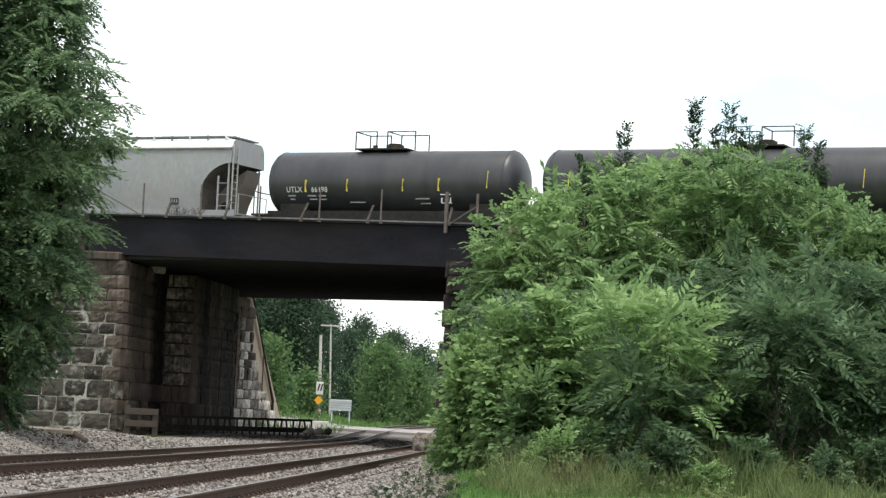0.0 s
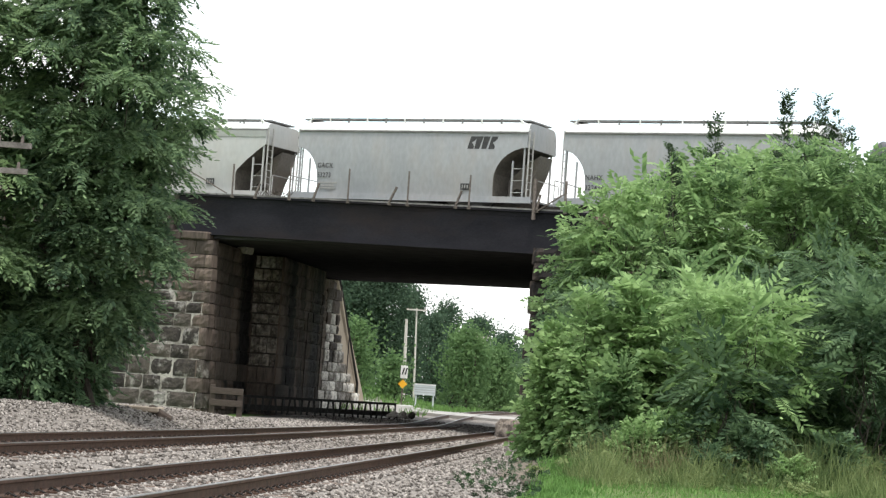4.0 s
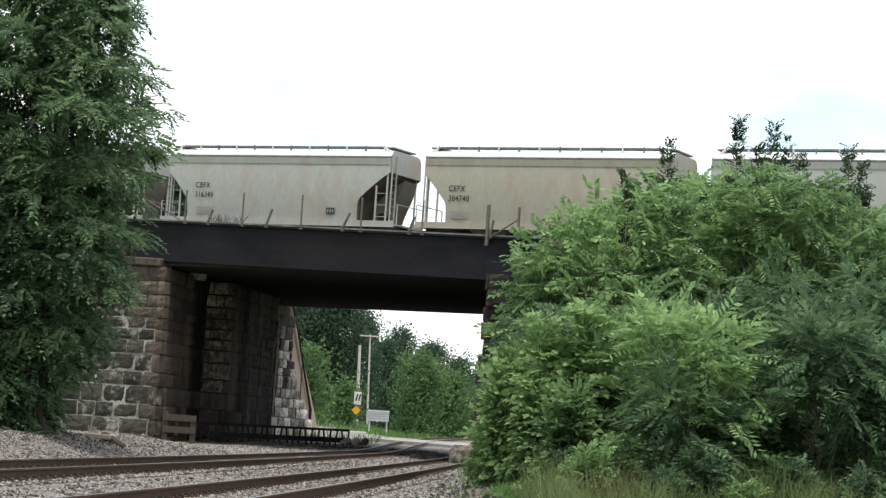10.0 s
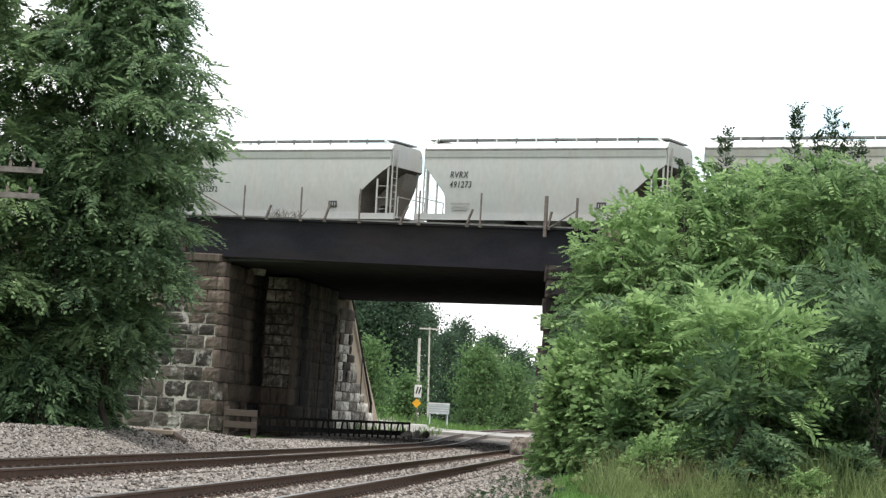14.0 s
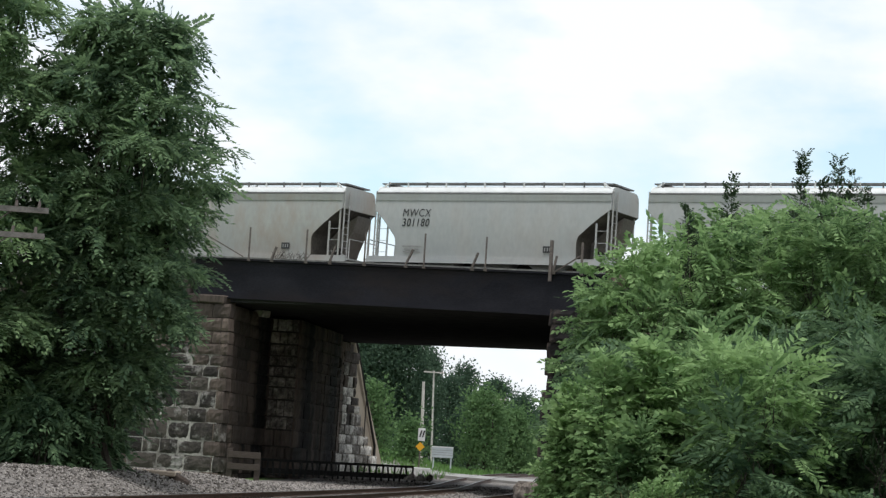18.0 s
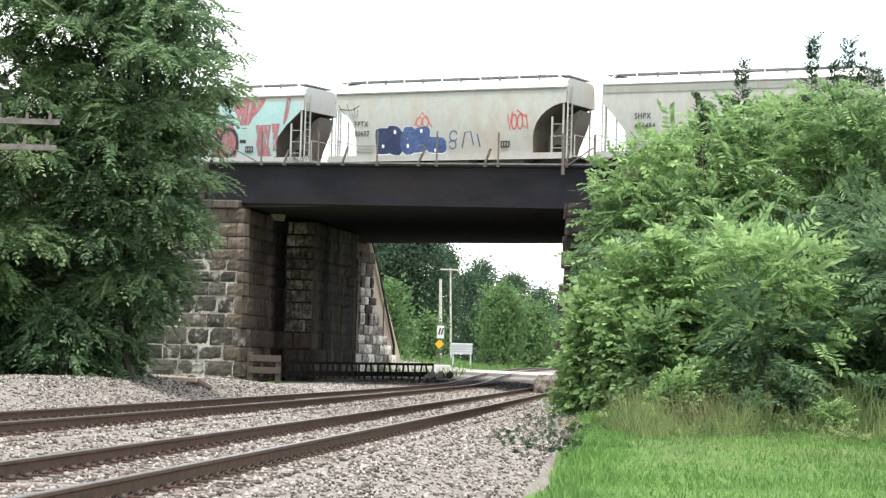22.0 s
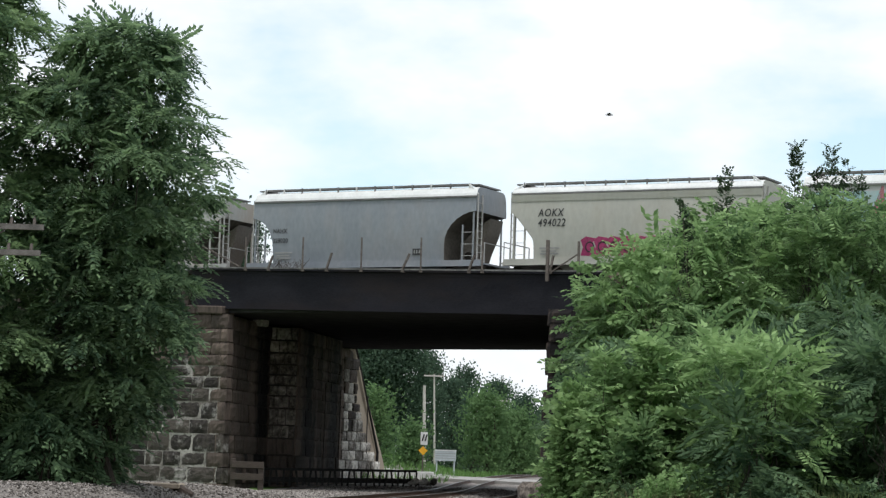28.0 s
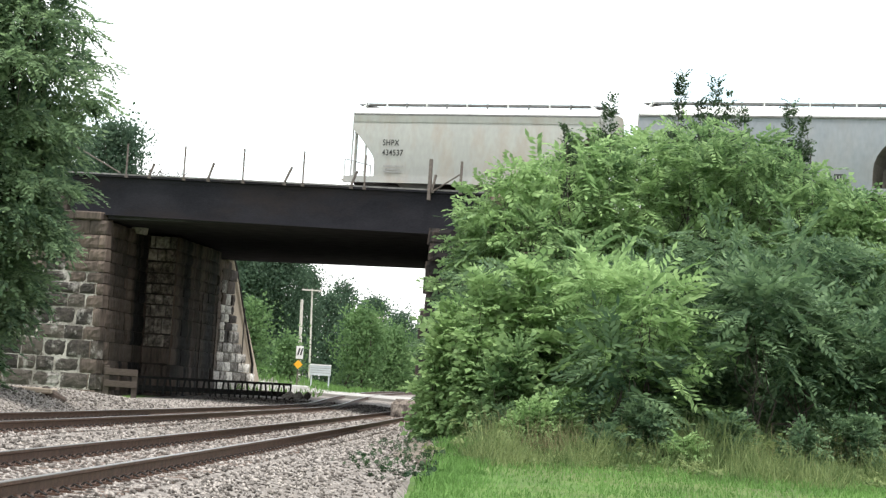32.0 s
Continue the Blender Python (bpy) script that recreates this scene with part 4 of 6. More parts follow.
CARS.append((tank_car("black tank car with yellow stripes and white lettering", "UTLX", "66198", 5.92), 2.80))
for k, spec in enumerate(HOPPERS):
    CARS.append((hopper(*spec), 22.594 - 14.012 * (k + 2) - HALF))


M_TEAL = surface("turquoise_spray_paint", (0.22, 0.37, 0.37), (0.33, 0.47, 0.47), 0.8, 0.5, fine=8, bump=0.0, stain=(0.42, 0.40, 0.40), stain_scale=0.6, stain_amount=0.7)
M_RED = surface("red_spray_paint", (0.30, 0.07, 0.09), (0.42, 0.16, 0.18), 1.2, 0.5, fine=8, bump=0.0, worn=0.45, stretch=(2.4, 1, 0.45))
M_RED_TAG = surface("red_tag_paint", (0.34, 0.06, 0.06), (0.46, 0.14, 0.12), 1.2, 0.5, bump=0.0, worn=0.36)
M_BLUE = surface("blue_spray_paint", (0.022, 0.032, 0.09), (0.075, 0.12, 0.27), 0.9, 0.5, fine=5, bump=0.0, worn=0.33)
M_NAVY = surface("navy_spray_paint", (0.012, 0.016, 0.05), (0.035, 0.05, 0.12), 0.9, 0.5, fine=5, bump=0.0, worn=0.28)
M_MAGENTA = surface("magenta_spray_paint", (0.22, 0.015, 0.075), (0.36, 0.05, 0.14), 1.0, 0.5, fine=8, bump=0.0, worn=0.33)
M_SCRAWL = surface("black_spray_paint", (0.012, 0.012, 0.014), (0.04, 0.04, 0.045), 2.0, 0.5, bump=0.0, worn=0.3)

by_label = {car["label"]: car for car, _ in CARS}
logo_car = by_label["pale grey covered hopper car with a bold black mark"]
for i in range(4):
    x = 3.03 + 0.36 * i
    on_side(logo_car, "emblem", M_INK, [[(x, 3.49), (x + 0.31, 3.49), (x + 0.34, 3.60), (x + 0.13, 3.62), (x + 0.20, 3.94), (x + 0.44, 3.96), (x + 0.47, 4.08), (x + 0.15, 4.08)] if i in (0, 3) else [(x, 3.49), (x + 0.26, 3.49), (x + 0.44, 4.08), (x + 0.10, 4.08)]], 0.008 + 0.001 * i, "bold black slanted emblem")

teal = by_label["covered hopper car painted turquoise with red drips and black scrawl"]
on_side(teal, "paint_panel", M_TEAL, [[(-5.9, 4.0), (-5.9, 3.5), (-5.2, 2.9), (-4.6, 2.2), (-4.6, 1.34), (4.6, 1.34), (4.6, 2.2), (5.2, 2.9), (5.9, 3.5), (5.9, 4.0)]], 0.004, "turquoise sprayed ground")
def run(parent, line, label="", lift=0.009):
    """A run of paint down a line of (x, z, width)."""
    bm = bmesh.new()
    k = len(line)
    left = [bm.verts.new((x - w / 2, side_y(z) - lift, z)) for x, z, w in line]
    right = [bm.verts.new((x + w / 2, side_y(z) - lift, z)) for x, z, w in line]
    for i in range(k - 1):
        bm.faces.new((left[i], left[i + 1], right[i + 1], right[i]))
    return part("paint_drip", bm, M_RED, parent, label)


for line in (
        ((-2.55, 4.2, 0.10), (-2.60, 3.7, 0.32), (-2.68, 3.2, 0.55), (-2.78, 2.7, 0.8), (-2.9, 2.2, 1.15), (-3.0, 1.8, 1.1), (-3.0, 1.45, 0.9)),
        ((-1.36, 4.18, 0.10), (-1.45, 3.8, 0.26), (-1.62, 3.3, 0.34), (-1.8, 2.8, 0.36), (-1.9, 2.3, 0.3)),
        ((0.62, 4.2, 0.5), (0.64, 3.8, 0.34), (0.70, 3.3, 0.16), (0.68, 2.9, 0.05)),
        ((2.9, 4.2, 2.0), (2.88, 3.9, 1.8), (2.85, 3.55, 1.35), (2.8, 3.3, 0.9), (2.75, 2.9, 0.5)),
        ((5.22, 4.2, 0.26), (5.18, 3.7, 0.24), (5.10, 3.2, 0.22), (5.02, 2.9, 0.1)),
        ((-4.25, 3.9, 0.06), (-4.35, 3.3, 0.22), (-4.5, 2.7, 0.4), (-4.55, 2.2, 0.3)),
        ((-0.62, 3.2, 0.1), (-0.62, 2.8, 0.3), (-0.58, 2.3, 0.5)),
        ((1.6, 2.95, 0.9), (1.6, 2.4, 1.6), (1.6, 1.8, 1.7), (1.6, 1.34, 1.3)),
        ((0.2, 2.7, 0.8), (0.2, 2.2, 0.9), (0.2, 1.5, 0.7)),
        ((3.85, 2.9, 0.9), (3.85, 2.4, 0.75), (3.8, 1.9, 0.7), (3.95, 1.36, 0.8)),
        ((4.55, 2.95, 0.5), (4.55, 2.4, 0.3), (4.5, 1.6, 0.2))):
    run(teal, line, "run of red spray paint")
for strokes, width in (
        ([[(-3.3, 2.0), (-2.85, 2.02)]], 0.15),
        ([[(-2.5, 1.6), (-2.2, 2.1), (-2.05, 2.7), (-1.95, 2.1), (-1.72, 1.75), (-1.58, 2.3), (-1.5, 2.8)]], 0.16),
        ([[(-1.5, 2.8), (-1.42, 2.1), (-1.28, 1.55), (-1.05, 1.5)]], 0.14),
        ([ring(-0.78, 2.5, 0.36, 0.30, -20, 200)], 0.15),
        ([ring(-0.76, 1.82, 0.44, 0.38, 110, 450)], 0.13),
        ([[(-0.4, 2.45), (-0.2, 2.25), (-0.35, 2.05)]], 0.13),
        ([ring(0.30, 2.3, 0.42, 0.36, 20, 200)], 0.15),
        ([ring(0.25, 1.85, 0.36, 0.42, 150, 330)], 0.12),
        ([ring(0.92, 2.25, 0.34, 0.34, -80, 190)], 0.17),
        ([ring(0.88, 1.75, 0.36, 0.32, -120, 100)], 0.15),
        ([[(0.55, 2.9), (0.60, 1.42)]], 0.05),
        ([ring(1.85, 2.08, 0.50, 0.66, 60, 440)], 0.17),
        ([[(2.48, 2.12), (2.85, 2.1)]], 0.17)):
    ribbon(teal, "scrawl", M_SCRAWL, strokes, width, label="black sprayed scrawl")
for x, z, w in ((-4.2, 2.55, 0.9), (-4.15, 2.1, 1.2), (-4.1, 1.8, 0.8)):
    bm = bmesh.new()
    box(bm, x, side_y(z) - 0.012, z, w, 0.008, 0.13)
    part("stencil", bm, M_FADED, teal)

blue = by_label["pale covered hopper car with blue and red graffiti"]
BLOBS = ((-3.42, 1.98, 0.42, 0.70, M_NAVY), (-2.8, 2.0, 0.46, 0.68, M_NAVY), (-2.05, 1.98, 0.42, 0.6, M_BLUE), (-1.4, 2.02, 0.5, 0.62, M_BLUE), (-0.55, 1.75, 0.5, 0.42, M_BLUE))
for i, (x, z, rx, rz, fill) in enumerate(BLOBS):
    on_side(blue, "graffiti_rim", M_LETTER_WHITE, [blob(x, z - 0.02, rx + 0.015, rz + 0.03, i)], 0.006 + 0.001 * i, "white rim of a sprayed bubble")
    on_side(blue, "graffiti_fill", fill, [blob(x, z, rx, rz, i)], 0.014 + 0.001 * i, "dark blue sprayed bubble")
    on_side(blue, "graffiti_spot", M_LETTER_WHITE, [blob(x + 0.1 * math.sin(3 * i), z + (0.4 if i % 2 else -0.25), 0.06, 0.09, i)], 0.024)
ribbon(blue, "scrawl", M_RED_TAG, [ring(-1.5, 2.85, 0.16, 0.22), ring(-1.15, 2.85, 0.16, 0.25), [(-1.75, 2.7), (-1.35, 3.3), (-0.8, 2.6)]], 0.06, label="red sprayed tag")
ribbon(blue, "scrawl", M_RED_TAG, [ring(3.5, 2.75, 0.13, 0.34), ring(3.8, 2.75, 0.13, 0.34), [(3.15, 3.1), (3.25, 2.4), (3.4, 3.2)], [(4.1, 3.1), (4.2, 2.4), (3.9, 2.6)], [(3.6, 3.3), (4.1, 2.95)]], 0.07)
ribbon(blue, "scrawl", M_INK, [[(-5.95, 3.75), (-5.6, 3.3), (-5.5, 3.8), (-5.25, 3.2), (-5.1, 3.75), (-5.0, 3.1), (-4.85, 3.5)], [(-5.7, 3.4), (-5.3, 2.95), (-5.2, 3.4), (-5.0, 2.85), (-4.85, 3.3)], [(-5.9, 3.55), (-5.2, 3.5), (-4.8, 3.7)]], 0.035, label="thin black scribble")
ribbon(blue, "scrawl", M_BLUE, [ring(0.35, 2.15, 0.2, 0.24, 20, 330), ring(0.3, 1.75, 0.18, 0.2, 200, 520), [(0.8, 1.6), (0.95, 2.3), (1.25, 2.35), (1.4, 1.7)], [(1.6, 2.2), (1.75, 1.6)]], 0.06)

pink = by_label["cream covered hopper car with a magenta graffiti patch"]
for i in range(6):
    x = -2.2 + 0.64 * i
    on_side(pink, "graffiti_fill", M_MAGENTA, [[(x - 0.36, 1.42), (x + 0.3, 1.38), (x + 0.38, 1.75), (x + 0.24, 1.95), (x + 0.36, 2.2), (x - 0.1, 2.28), (x - 0.36, 2.12), (x - 0.24, 1.8)]], 0.006 + 0.002 * i, "magenta sprayed letter shape")
ribbon(pink, "scrawl", M_SCRAWL, [ring(-2.1 + 0.62 * i, 1.8, 0.2, 0.22, 30 * i, 300 + 30 * i) for i in range(6)], 0.06, 0.02)


def motions():
    """The train rolls along the upper line at an even pace."""
    for car, start in CARS:
        rows = []
        for k in range(9):
            t = 4.0 * k
            s = start + 6.243 * t - 0.0715 * t * t / 32 + 0.1323 * t ** 3 / 1024
            rows.append((t, pose(*deck(s, 1.55, RAIL_Z), 0, 0, TURN)))
        walk(car, rows)
    walk(bird, [(t, pose(1.6 + 12.0 * (t - 28), 21, 4.26 + (0.9 * (t - 28) if t > 27 else -0.9))) for t in (0.0, 27.0, 28.0, 29.0, 32.0)])


# ---- stone abutments ----
def stone_variants(material, name):
    """A few rock-faced blocks of unit size with uneven edges, outer face towards -y."""
    out = []
    for v in range(6):
        rng = np.random.default_rng(v + 31)
        bm = bmesh.new()
        ni, nj = 7, 5
        rows = []
        for j in range(nj):
            row = []
            for i in range(ni):
                x, z = -0.5 + i / (ni - 1), -0.5 + j / (nj - 1)
                rim = i in (0, ni - 1) or j in (0, nj - 1)
                corner = i in (0, ni - 1) and j in (0, nj - 1)
                y = -0.5 + (rng.uniform(0.06, 0.12) if rim else rng.uniform(-0.07, 0.03))
                pull = 0.985 if corner else 1.0
                row.append(bm.verts.new((x * pull + rng.uniform(-0.012, 0.012), y, z * pull + rng.uniform(-0.016, 0.014))))
            rows.append(row)
        for j in range(nj - 1):
            for i in range(ni - 1):
                bm.faces.new((rows[j][i], rows[j][i + 1], rows[j + 1][i + 1], rows[j + 1][i]))
        rim = rows[0] + [rows[j][ni - 1] for j in range(1, nj)] + rows[nj - 1][ni - 2::-1] + [rows[j][0] for j in range(nj - 2, 0, -1)]
        back = [bm.verts.new((q.co.x, 0.5, q.co.z)) for q in rim]
        for a in range(len(rim)):
            c = (a + 1) % len(rim)
            bm.faces.new((rim[a], back[a], back[c], rim[c]))
        bmesh.ops.recalc_face_normals(bm, faces=bm.faces)
        out.append(mesh_of(bm, name, material))
    return out


STONES = {"grey": stone_variants(M_STONE, "stone_block"), "brown": stone_variants(M_STONE_BROWN, "stone_block"), "white": stone_variants(M_STONE_WHITE, "stone_block"), "soot_shade": stone_variants(M_STONE_SOOT_SHADE, "stone_block"), "ledge": stone_variants(M_STONE_LEDGE, "stone_block")}
stone_rng = random.Random(8)


def block(parent, kind, m, sx, sy, sz):
    ob = new("stone_block", stone_rng.choice(STONES[kind]))
    ob.parent = parent
    ob.matrix_basis = m @ Matrix.Diagonal((sx, sy, sz, 1))
    return ob


def plan_core(parent, plan, z0, z1, material, name="core"):
    bm = bmesh.new()
    lo = [bm.verts.new((x, y, z0)) for x, y in plan]
    hi = [bm.verts.new((x, y, z1)) for x, y in plan]
    bm.faces.new(lo)
    bm.faces.new(hi)
    for i in range(len(plan)):
        k = (i + 1) % len(plan)
        bm.faces.new((lo[i], lo[k], hi[k], hi[i]))
    bmesh.ops.recalc_face_normals(bm, faces=bm.faces)
    return part(name, bm, material, parent)


FACE_TURN = math.degrees(math.atan2(0.947, -0.322))
A0 = (-10.15, -1.45)
# beds of the courses, uneven in height
BEDS = (-1.4, -0.65, 0.08, 0.83, 1.55, 2.42, 3.10, 3.97, 4.62, 5.16, 5.70, 6.25, 6.85, 7.50, 8.20)


def along_face(q, out=0.0):
    """A place on the left abutment's inner face: metres from its near corner, metres proud of it."""
    return Vector((A0[0] - 0.322 * q + 0.947 * out, A0[1] + 0.947 * q + 0.322 * out, 0))


STEP_Q, STEP_END, STEP = 9.2, 20.8, 1.45
left_abutment = thing("stone_abutment", UP, "weathered rock-faced stone abutment stained brown under the bridge", "abutment")
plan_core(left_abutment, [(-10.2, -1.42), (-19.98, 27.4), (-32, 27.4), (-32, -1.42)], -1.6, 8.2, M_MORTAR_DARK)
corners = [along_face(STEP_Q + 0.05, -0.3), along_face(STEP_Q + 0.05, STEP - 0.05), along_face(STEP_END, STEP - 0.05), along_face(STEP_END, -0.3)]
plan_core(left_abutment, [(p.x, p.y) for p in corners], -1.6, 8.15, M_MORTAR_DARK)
bm = bmesh.new()
box(bm, -18.6, -1.49, 2.0, 16.4, 0.07, 7.6)
part("pointing", bm, M_MORTAR, left_abutment, "pale crumbling mortar joints")
for c, (z0, z1) in enumerate(zip(BEDS, BEDS[1:])):
    z, tall = (z0 + z1) / 2, z1 - z0
    # front towards the lawn
    s = -10.02 + stone_rng.uniform(-0.04, 0.04)
    first = True
    while s > -26:
        w = stone_rng.uniform(0.9, 1.9) if not first else (1.0 if c % 2 else 0.45)
        pick = stone_rng.random()
        brown = (first and pick < 0.6) or z > 6.0 or (z > 4.9 and s > -11.6) or (z > 5.2 and pick < 0.3) or pick > 0.96
        block(left_abutment, "brown" if brown else "grey", Matrix.Translation((s - w / 2, A0[1] + 0.12 + stone_rng.uniform(-0.03, 0.03), z)), w - 0.035, 0.5, tall - 0.04)
        s -= w
        first = False
    # inner face along the lower tracks, as far as the step
    q = 0.0
    while q < STEP_Q - 0.3:
        w = min(stone_rng.uniform(1.8, 3.0) if q else (1.2 if c % 2 else 2.0), STEP_Q - q)
        # past the corner the stones' colour includes the under-bridge shade
        kind = "brown" if q < 3.6 or (z < 2.0 and stone_rng.random() < 0.5) else "soot_shade"
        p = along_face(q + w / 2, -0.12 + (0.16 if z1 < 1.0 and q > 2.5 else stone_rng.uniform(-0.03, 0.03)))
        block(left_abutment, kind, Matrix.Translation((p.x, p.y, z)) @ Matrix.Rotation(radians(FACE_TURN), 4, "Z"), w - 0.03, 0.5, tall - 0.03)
        q += w
    # the step towards the tracks: rough stones that face the lawn
    cuts = (0.0, 0.22, 0.55, 0.8, 1.0) if c % 2 else (0.0, 0.38, 0.66, 1.0)
    for u0, u1 in zip(cuts, cuts[1:]):
        w = STEP * (u1 - u0)
        p = along_face(STEP_Q + 0.1 + stone_rng.uniform(-0.22, 0.10), STEP * (u0 + u1) / 2)
        # ledge and cap stones are coloured paler for the light they catch
        kind = "white" if z > 7.2 else "ledge" if z > 2.4 else "brown"
        block(left_abutment, kind, Matrix.Translation((p.x, p.y, z)) @ Matrix.Rotation(radians(FACE_TURN - 90), 4, "Z"), w - 0.05, 0.5, tall - 0.10)
    # inner face beyond the step
    q = STEP_Q + 0.2
    while q < STEP_END - 0.3:
        w = min(stone_rng.uniform(2.0, 3.4), STEP_END - q)
        kind = "brown" if z < 1.6 and stone_rng.random() < 0.6 else "soot_shade"
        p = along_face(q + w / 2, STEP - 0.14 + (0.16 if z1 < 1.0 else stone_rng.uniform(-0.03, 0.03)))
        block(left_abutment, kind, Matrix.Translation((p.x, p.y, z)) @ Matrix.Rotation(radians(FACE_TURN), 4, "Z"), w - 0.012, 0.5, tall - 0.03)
        q += w
    # the last stretch behind it
    q = STEP_END
    while q < 30.8:
        w = stone_rng.uniform(1.2, 1.9)
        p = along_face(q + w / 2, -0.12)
        block(left_abutment, "soot_shade", Matrix.Translation((p.x, p.y, z)) @ Matrix.Rotation(radians(FACE_TURN), 4, "Z"), w - 0.012, 0.5, tall - 0.03)
        q += w
# coping, back wall and bearings
for k in range(8):
    bm = bmesh.new()
    w = (1.5, 2.2, 1.7, 2.0)[k % 4]
    box(bm, -11.1 - k * 1.9, -1.12 + 0.06 * (k % 3), 8.40, w, 1.2, 0.40 + 0.05 * (k % 2), rot=Matrix.Rotation(radians((1.5, -1.0, 0.8)[k % 3]), 3, "Y"), bevel=0.06)
    part("coping_stone", bm, M_STONE_BROWN, left_abutment)
for k in range(7):
    bm = bmesh.new()
    box(bm, -13.6 - k * 2.0, -0.9, 9.2, 1.95, 0.8, 1.1, bevel=0.05)
    part("parapet_stone", bm, M_STONE_BROWN, left_abutment)
for q, out, z, material in ((5.6, 0.30, 8.2, M_STONE_WHITE), (STEP_Q + 0.5, 1.0, 7.95, M_STONE_WHITE), (17, 1.0, 8.0, M_STONE_BROWN), (26, -0.3, 8.0, M_STONE_BROWN)):
    p = along_face(q, out)
    bm = bmesh.new()
    box(bm, p.x, p.y, z, 0.62, 0.7, 0.42, rot=Matrix.Rotation(radians(8), 3, "Y"), bevel=0.06)
    part("bearing_block", bm, material, left_abutment, "pale stone bearing block")
# sloping wing behind
bm = bmesh.new()
p0, p1 = along_face(30.7), along_face(39.0, 0.9)
vs = [bm.verts.new(v) for v in ((p0.x, p0.y, -0.5), (p1.x, p1.y, -0.5), (p1.x, p1.y, 1.2), (p0.x + 0.1, p0.y + 0.3, 8.6), (p0.x, p0.y, 8.6))]
back = [bm.verts.new((v.co.x - 0.8, v.co.y - 0.1, v.co.z)) for v in vs]
bm.faces.new(vs)
bm.faces.new(back[::-1])
for i in range(5):
    bm.faces.new((vs[i], back[i], back[(i + 1) % 5], vs[(i + 1) % 5]))
bmesh.ops.recalc_face_normals(bm, faces=bm.faces)
part("wing_wall", bm, M_CONCRETE, left_abutment, "sloping smooth concrete wing wall")
WING = (p1 - p0).normalized()
WING_TURN = math.degrees(math.atan2(WING.y, WING.x))
WING_OUT = Vector((WING.y, -WING.x, 0))
bm = bmesh.new()
pa, pb = p0 + WING * 0.9 + WING_OUT * 0.1, p0 + WING * 6.35 + WING_OUT * 0.1
rod(bm, (pa.x, pa.y, 8.45), (pb.x, pb.y, 2.1), 0.085)
rod(bm, (pb.x, pb.y, 2.1), (pb.x + 0.02, pb.y, 0.0), 0.085)
part("drain_pipe", bm, M_BLACK, left_abutment, "black pipe down the wing wall")
bm = bmesh.new()
pa, pb = p0 + WING * 3.2 + WING_OUT * 0.3, p0 + WING * 2.7 + WING_OUT * 0.45
rod(bm, (pa.x, pa.y, 5.5), (pb.x, pb.y, 1.6), 0.035)
part("cable", bm, M_BLACK, left_abutment)
for q in (16.2, 20.4):
    p = along_face(q, STEP + 0.12)
    bm = bmesh.new()
    rod(bm, (p.x, p.y, 0.6), (p.x + 0.03, p.y, 5.6), 0.035)
    part("conduit", bm, M_POST, left_abutment, "thin rusty conduit up the dark streaked wall")
# stones stepped down over the wing, whiter towards the foot
for z0, z1, w0, w1 in ((0.3, 0.92, -4.4, 6.4), (0.92, 1.5, -4.2, 5.95), (1.5, 2.08, -2.2, 4.6), (2.08, 2.66, -2.1, 3.85), (2.66, 3.24, -2.1, 2.9), (3.24, 3.98, -2.0, 2.1), (3.98, 4.46, -2.0, 1.75), (4.46, 4.96, -1.9, 1.25), (4.96, 5.5, -1.9, 0.75), (5.5, 6.2, -1.9, 0.5), (6.2, 7.0, -2.2, 0.5), (7.0, 7.7, -2.2, 0.95)):
    a = w0
    while a < w1 - 0.2:
        w = stone_rng.uniform(0.8, 1.6)
        if w1 - a - w < 0.5:
            w = w1 - a
        p = p0 + WING * (a + w / 2) + WING_OUT * (0.10 + stone_rng.uniform(0, 0.12))
        kind = "white" if stone_rng.random() < 1.5 - z0 * 0.2 else "brown"
        block(left_abutment, kind, Matrix.Translation((p.x, p.y, (z0 + z1) / 2)) @ Matrix.Rotation(radians(WING_TURN), 4, "Z"), w - 0.05, 0.5, z1 - z0 - 0.05)
        a += w

right_abutment = thing("stone_abutment", UP, "rough dark stone abutment half hidden by shrubs", "abutment")
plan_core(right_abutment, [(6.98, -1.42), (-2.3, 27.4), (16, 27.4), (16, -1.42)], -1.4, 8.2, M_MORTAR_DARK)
COURSE = 0.72
for c in range(13):
    z = -1.05 + COURSE * (c + 0.5)
    inset = 0.45 * (c / 12)
    s = 6.78 + inset * 0.6 + stone_rng.uniform(-0.12, 0.12)
    first = True
    while s < 14:
        w = stone_rng.uniform(1.1, 1.7)
        # reuses the shade-darkened stone for the dim wall behind the shrubs
        block(right_abutment, "soot_shade", Matrix.Translation((s + w / 2, A0[1] + 0.1 + stone_rng.uniform(-0.2, 0.0), z)) @ Matrix.Rotation(radians(stone_rng.uniform(-9, 9)), 4, "Z") @ Matrix.Rotation(radians(stone_rng.uniform(-4, 4)), 4, "Y"), w + 0.06, 0.75, COURSE + 0.06)
        s += w
for c in range(3):
    for k in range(4):
        block(right_abutment, "soot_shade", Matrix.Translation((10.2 + 1.3 * k, -1.0, 8.5 + 0.6 * c)), 1.29, 1.1, 0.6)
bm = bmesh.new()
box(bm, 6.9, -2.3, -0.1, 1.5, 1.2, 1.5, bevel=0.25)
part("foot_stone", bm, M_STONE_LEDGE, right_abutment, "big rough stone at the foot")

# ---- small things under the bridge ----
crib = thing("timber_barrier", Matrix.Translation((-8.15, 107.6, 0)), "low weathered timber barrier against the stone wall", "barrier")
